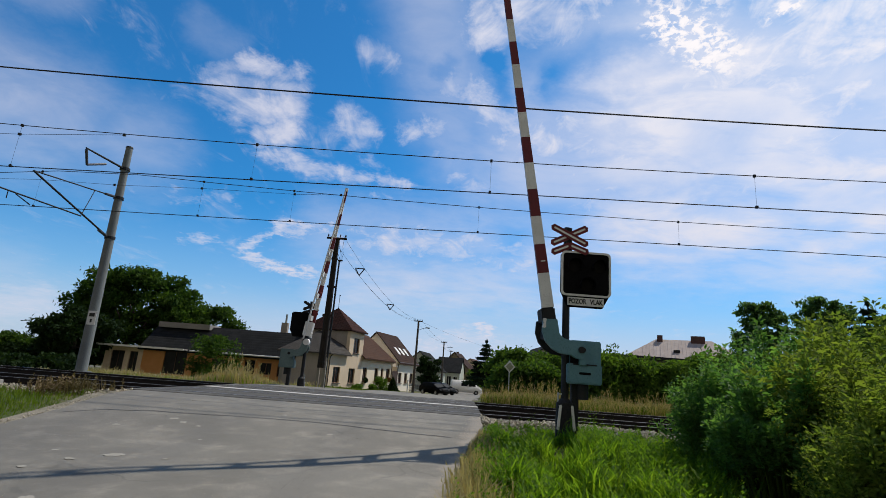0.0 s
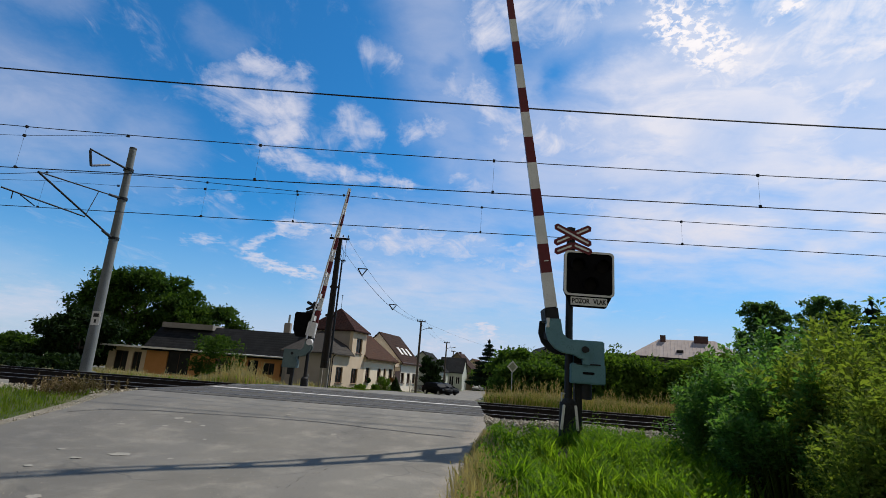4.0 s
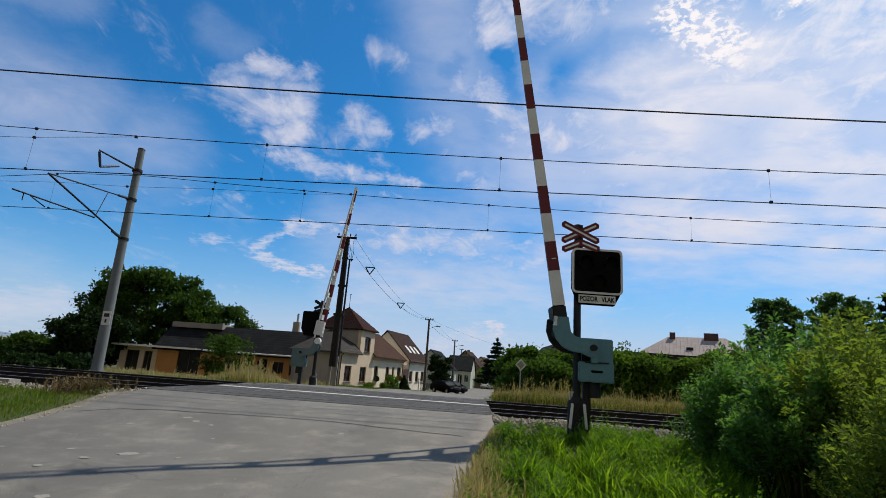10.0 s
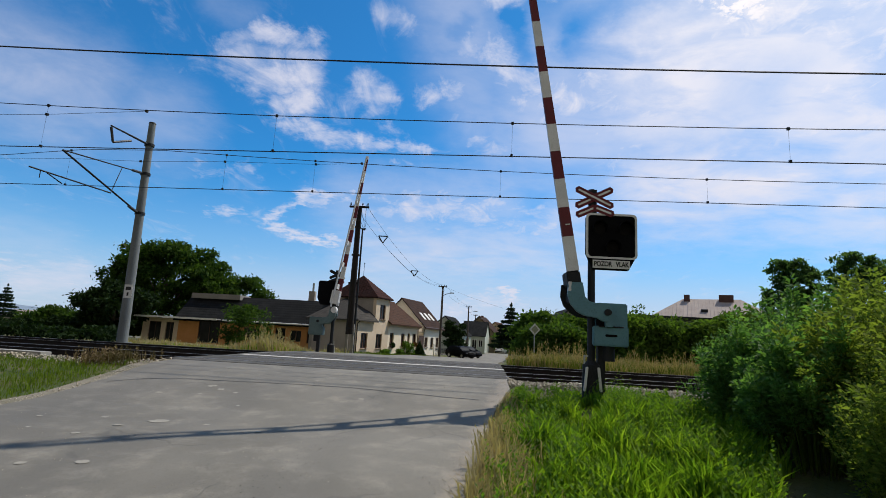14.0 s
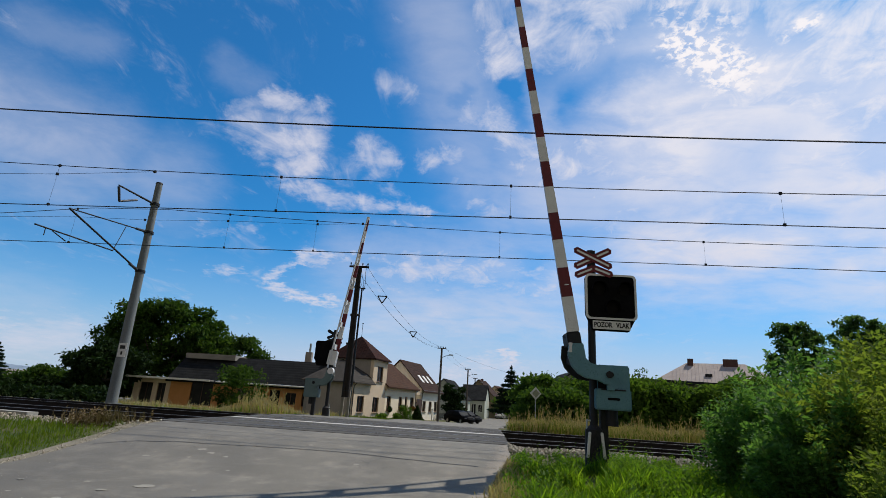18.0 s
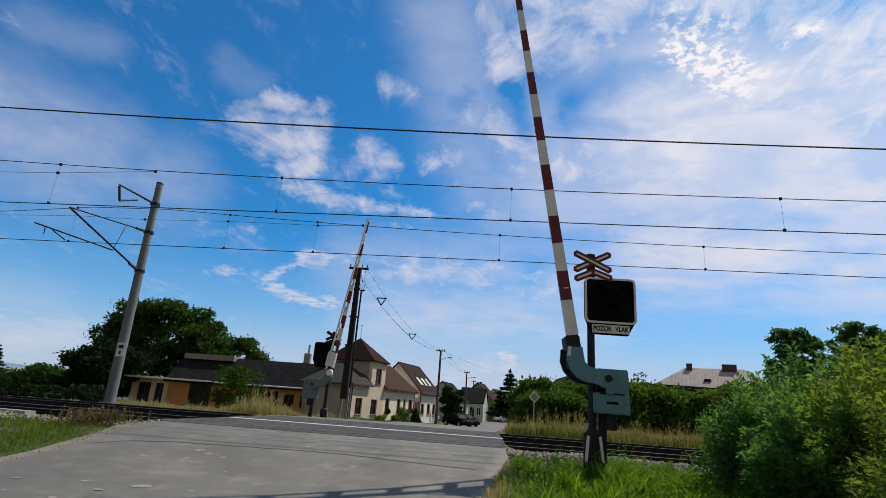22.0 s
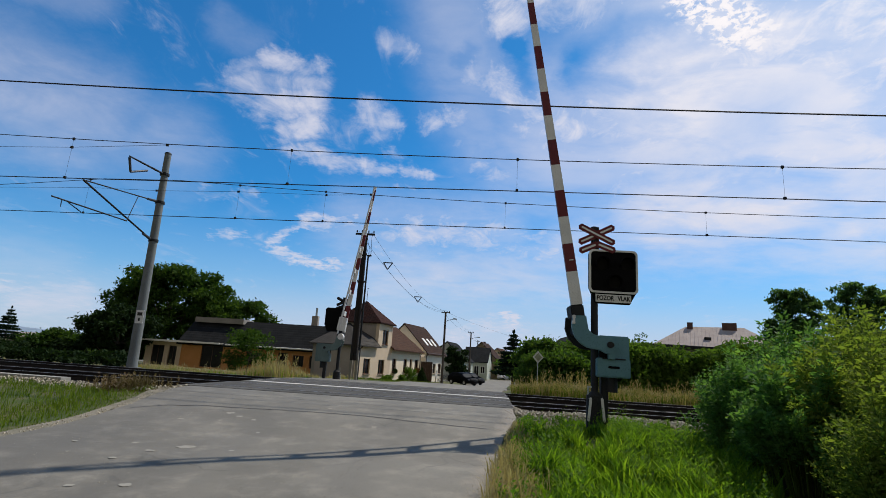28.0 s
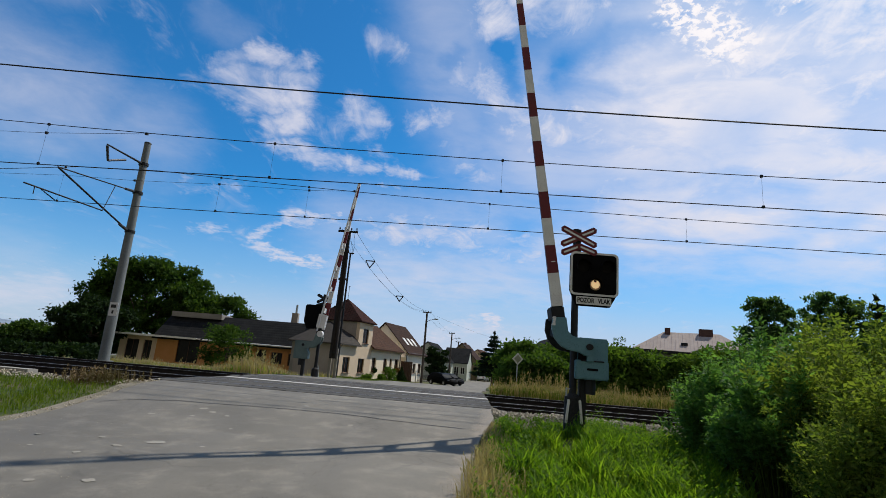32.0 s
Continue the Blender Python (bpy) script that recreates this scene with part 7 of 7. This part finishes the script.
    # clipped and loose shrubs along the house fronts
    for lx, r, hgt, seed, lab in ((9.4, 0.8, 1.9, 51, "trimmed shrub before the cream house"), (6.8, 0.7, 1.0, 53, "low shrub before the corner house"), (3.6, 0.8, 0.9, 54, "low shrub before the corner house")):
        p = ROW @ Vector((lx, -1.7, 0))
        hedge_run("shrub", [(p.x, p.y), (p.x + 0.3, p.y + 0.5)], hgt, r * 1.5, 1600, 0.12, M["leaf_hedge"], seed, lab, "shrub")
    p = ROW @ Vector((13.4, -1.9, 0))
    t = thing("cone_shrub", pose(p.x, p.y, land_z(p.x, p.y)), "dark clipped cone shrub before the cream house", "shrub")
    part("trunk", tube((0, 0, -0.1), (0, 0, 0.5), 0.06, 0.05, 7), M["bark"], t)
    leaf_cloud("foliage", [((0, 0, 0.25 + 0.24 * i), (0.85 - 0.12 * i, 0.85 - 0.12 * i, 0.26)) for i in range(7)], 3200, 0.12, M["leaf_dark"], 52, t)
    # near right bushes
    for x, y, r, h, seed, n in ((4.0, 7.4, 0.8, 1.4, 61, 5200), (4.7, 7.2, 0.95, 1.72, 62, 4600), (5.7, 7.4, 1.0, 1.95, 63, 4200), (3.9, 5.9, 0.75, 1.35, 64, 5200),
                                (4.4, 5.7, 0.9, 1.72, 65, 4600), (5.4, 5.8, 1.05, 2.25, 66, 4200), (3.8, 4.5, 0.6, 1.2, 67, 4200), (6.6, 6.6, 1.15, 2.5, 68, 3600), (4.3, 4.4, 0.8, 1.6, 69, 4200),
                                (5.2, 8.8, 0.9, 1.6, 70, 3000), (6.6, 8.4, 1.1, 1.9, 71, 3000)):
        gold = x / y > 0.74
        bush(x, y, r, h, seed, int(n * 4.2), "dense yellow-green roadside shrub with feathery tips" if gold else "dense green roadside shrub with upright leafy shoots", M["leaf_sunlit"] if gold else M["leaf_bush"], 0.46 if seed in (64, 65, 69) else 0.18)

    # grass and weeds
    def right_verge(rnd):
        x, y = rnd.uniform(0.0, 3.8), rnd.uniform(2.6, 9.7)
        e = line_at(y, RIGHT_EDGE)
        if x < e + 0.12 or x / y > 0.60 + 0.10 * noise.noise((x * 1.7, y * 1.7, 11)):
            return None
        tuft = noise.noise((x * 2.3, y * 2.3, 3)) + 0.6 * noise.noise((x * 6, y * 6, 8))
        if rnd.random() > 0.50 + 1.3 * tuft:
            return None
        return (x, y, (0.55 + 0.45 * min((x - e) / 0.6, 1)) * (0.80 + 0.75 * tuft) * (1.0 if y < 7.6 else max(0.25, 1 - (y - 7.6) * 0.4)))
    blades("grass", 46000, right_verge, M["grass"], 0.14, 0.48, 0.026, 0.6, 71, "lush green grass on the road's right verge")

    def rear_verge(rnd):
        x, y = rnd.uniform(-0.6, 9.0), rnd.uniform(-6.0, 2.8)
        return (x, y, 1.0) if x > line_at(y, RIGHT_EDGE) + 0.15 else None
    blades("grass", 9000, rear_verge, M["olive_grass"], 0.06, 0.2, 0.018, 0.6, 87, "short green grass beside the road")

    def verge_weeds(rnd):
        q = right_verge(rnd)
        return q if q and noise.noise((q[0] * 0.9, q[1] * 0.9, 5)) > -0.15 else None
    broad_weeds("weeds", 5600, verge_weeds, M["weed"], 81, "leafy green weeds among the verge grass", 0.72)

    def dry_edge(rnd):
        y = rnd.uniform(2.8, 9.0)
        x = line_at(y, RIGHT_EDGE) + abs(rnd.gauss(0.12, 0.17)) + 0.04
        return (x, y, 1.0 if y < 6 else 1 - 0.2 * (y - 6))
    blades("dry_grass", 9000, dry_edge, M["straw"], 0.12, 0.40, 0.010, 0.7, 88, "pale dry grass along the road's edge")
    blades("dry_grass", 3500, dry_edge, M["brown_weed"], 0.08, 0.30, 0.009, 0.7, 72, "dry straw-coloured grass along the road's edge")
    plumes("dry_grass", 800, dry_edge, M["straw"], 0.15, 0.42, 73, "dry seed heads along the road's edge")

    def left_verge(rnd):
        x, y = rnd.uniform(-15, -6.3), rnd.uniform(4.4, 10.6)
        if rnd.random() > 0.75 + noise.noise((x * 0.8, y * 0.8, 4)):
            return None
        return (x, y, (0.6 if x > -6.6 else 1.0) * (1 + 0.5 * noise.noise((x * 1.3, y * 1.3, 9))))
    blades("grass", 30000, left_verge, M["lawn"], 0.06, 0.20, 0.013, 0.6, 74, "short green grass left of the road")

    def left_weeds(rnd):
        p = on_track(rnd.gauss(WX, 0.36), rnd.gauss(WS, 0.24))
        return (p.x, p.y, 0.6)
    blades("withered_weeds", 520, left_weeds, M["brown_weed"], 0.06, 0.30, 0.012, 0.7, 75, "withered brown weeds beside the track")
    broad_weeds("withered_weeds", 90, left_weeds, M["brown_weed"], 86, "withered brown weeds beside the track")
    plumes("withered_weeds", 180, left_weeds, M["brown_weed"], 0.2, 0.55, 76, "withered brown stalks beside the track")

    def far_right(rnd):
        a, s = rnd.uniform(0.3, 16), rnd.uniform(19.4, 24.5)
        p = on_track(a, s)
        if p.x < line_at(p.y, RIGHT_EDGE) + 0.3:
            return None
        swell = 0.62 + 0.34 * math.exp(-((a - 3.6) / 2.0) ** 2) + 0.22 * math.exp(-((a - 9.0) / 2.5) ** 2)
        return (p.x, p.y, swell * 0.94 + 0.42 * noise.noise((p.x * 0.8, p.y * 0.8, 2)) + 0.28 * noise.noise((p.x * 2.6, p.y * 2.6, 6)))

    def far_right_low(rnd):
        q = far_right(rnd)
        return q and (q[0], q[1], q[2] * 0.72)
    blades("dry_grass", 21000, far_right, M["straw_far"], 0.28, 0.86, 0.018, 0.7, 77, "tall dry grass behind the tracks")
    plumes("dry_grass", 900, far_right, M["straw_far"], 0.5, 1.05, 78, "tall dry seed heads behind the tracks")
    blades("grass", 20000, far_right_low, M["olive_grass"], 0.4, 0.95, 0.02, 0.6, 79, "olive-green grass among the dry grass")

    def far_left(rnd):
        p = on_track(rnd.uniform(-22, -5.2), rnd.uniform(20.2, 25))
        if p.x > line_at(p.y, LEFT_EDGE) - 0.6:
            return None
        if p.x < -14.5 and rnd.random() > 0.15:
            return None
        tuft = max(0, noise.noise((p.x * 0.45, p.y * 0.25, 7)))
        return (p.x, p.y, (0.12 if p.x < -11 else 0.22) + (0.7 if p.x < -11 else 1.0) * tuft) if rnd.random() < 0.35 + 2 * tuft else None
    blades("dry_grass", 11000, far_left, M["straw"], 0.4, 1.0, 0.03, 0.5, 82, "tall dry grass beyond the tracks")
    plumes("dry_grass", 1400, far_left, M["straw"], 0.6, 1.2, 83, "tall dry seed heads beyond the tracks")
    blades("grass", 5000, far_left, M["grass"], 0.3, 0.6, 0.03, 0.5, 84, "green grass beyond the tracks")

    def front_lawn(rnd):
        q = ROW @ Vector((rnd.uniform(-6, 9), rnd.uniform(-6, -1.2), 0))
        if q.x > line_at(q.y, LEFT_EDGE) - 0.4:
            return None
        return (q.x, q.y, 1.0)
    blades("grass", 5000, front_lawn, M["olive_grass"], 0.25, 0.55, 0.06, 0.5, 85, "green verge before the corner house")


def broad_weeds(name, count, place, mat, seed, label, size=1.0):
    rnd = random.Random(seed)
    verts, faces = [], []
    for _ in range(count):
        q = place(rnd)
        if q is None:
            continue
        x, y, k = q
        z = land_z(x, y)
        h = rnd.uniform(0.2, 0.58) * k
        for j in range(11):
            u = 0.25 + 0.75 * j / 10
            a = j * 2.4 + rnd.uniform(-0.3, 0.3)
            l = size * rnd.uniform(0.045, 0.10) * (1.2 - 0.5 * u)
            d = Vector((math.cos(a), math.sin(a), 1.3)).normalized()
            s = d.cross(Vector((0, 0, 1))).normalized() * l * 0.27
            p = Vector((x, y, z + h * u))
            i = len(verts)
            verts += [p, p + d * l * 0.5 + s, p + d * l * 1.1 - Vector((0, 0, 0.2 * l)), p + d * l * 0.5 - s]
            faces += [(i, i + 1, i + 2), (i, i + 2, i + 3)]
    ob = raw(name, verts, faces, mat)
    return tagged(ob, label, "weeds", kind="stuff")



def build_hills():
    """A low wooded rise on the horizon."""
    verts, faces = [], []
    n = 80
    for i in range(n + 1):
        x = -2300 + 30 * i
        h = 46 + 26 * noise.noise((x * 0.0016, 0, 0)) + 5 * noise.noise((x * 0.012, 3, 0))
        fade = min(1.0, (x + 2400) / 300, (200 - x) / 700 + 0.15)
        verts += [(x, 1900, -6), (x, 1990, h * 0.55 * max(fade, 0.1)), (x, 2100, h * max(fade, 0.1)), (x, 2300, -6)]
    for i in range(n):
        for k in range(3):
            a = 4 * i + k
            faces.append((a, a + 4, a + 5, a + 1))
    tagged(raw("backdrop", verts, faces, M["far_hill"], smooth=True), "hazy blue-green hills on the horizon", "hills", kind="structure")


build_ground()
build_hills()
LAMP, LAMP_AT = build_crossing()
build_mast()
build_wires()
build_poles()
GATE = build_row()
build_other_houses()
VAN, BUS, CAR = build_vehicles()
build_plants()
build_road()
build_tracks()


def motions():
    # the white lamp comes on twice at the end
    cx, cz = LAMP_AT
    dark, lit = pose(cx, -0.06, cz), pose(cx, -0.112, cz)
    walk(LAMP, [(0, dark), (30.07, dark), (30.13, lit), (30.6, lit), (30.7, dark), (31.37, dark), (31.47, lit), (32.0, lit)])
    # the yard gate swings open
    def leaf(deg):
        return ROW @ Matrix.Translation((17.3, -0.12, ROW_Z - 0.15)) @ Matrix.Rotation(radians(deg), 4, "Z")
    walk(GATE, [(0, leaf(-3)), (23.1, leaf(-3)), (23.6, leaf(-30)), (24.2, leaf(-62)), (26.8, leaf(-80)), (32.0, leaf(-80))])
    # traffic on the cross street
    def drive(t0, x0, speed, y, z, times):
        return [(t, pose(x0 + speed * (t - t0), y, z)) for t in times]
    z = -1.69
    walk(VAN, [(0, pose(5.3, 84.2, z)), (2, pose(5.3 + 18, 84.2, z)), (6, pose(60, 84.2, z)), (32, pose(60, 84.2, z))])
    walk(BUS, [(0, pose(-70, 84.5, z)), (11, pose(-52, 84.5, z)), (15.0, pose(-12.5, 84.5, z)), (16.0, pose(-2.6, 84.5, z)), (17.0, pose(7.2, 84.5, z)), (18.5, pose(22, 84.5, z)), (24, pose(70, 84.5, z)), (32, pose(72, 84.5, z))])
    walk(CAR, [(0, pose(-66, 83.6, z)), (17, pose(-52, 83.6, z)), (21.0, pose(-14.4, 83.6, z)), (23.0, pose(4.6, 83.6, z)), (25, pose(23.6, 83.6, z)), (28.5, pose(48, 83.6, z)), (32, pose(56, 83.6, z))])


motions()
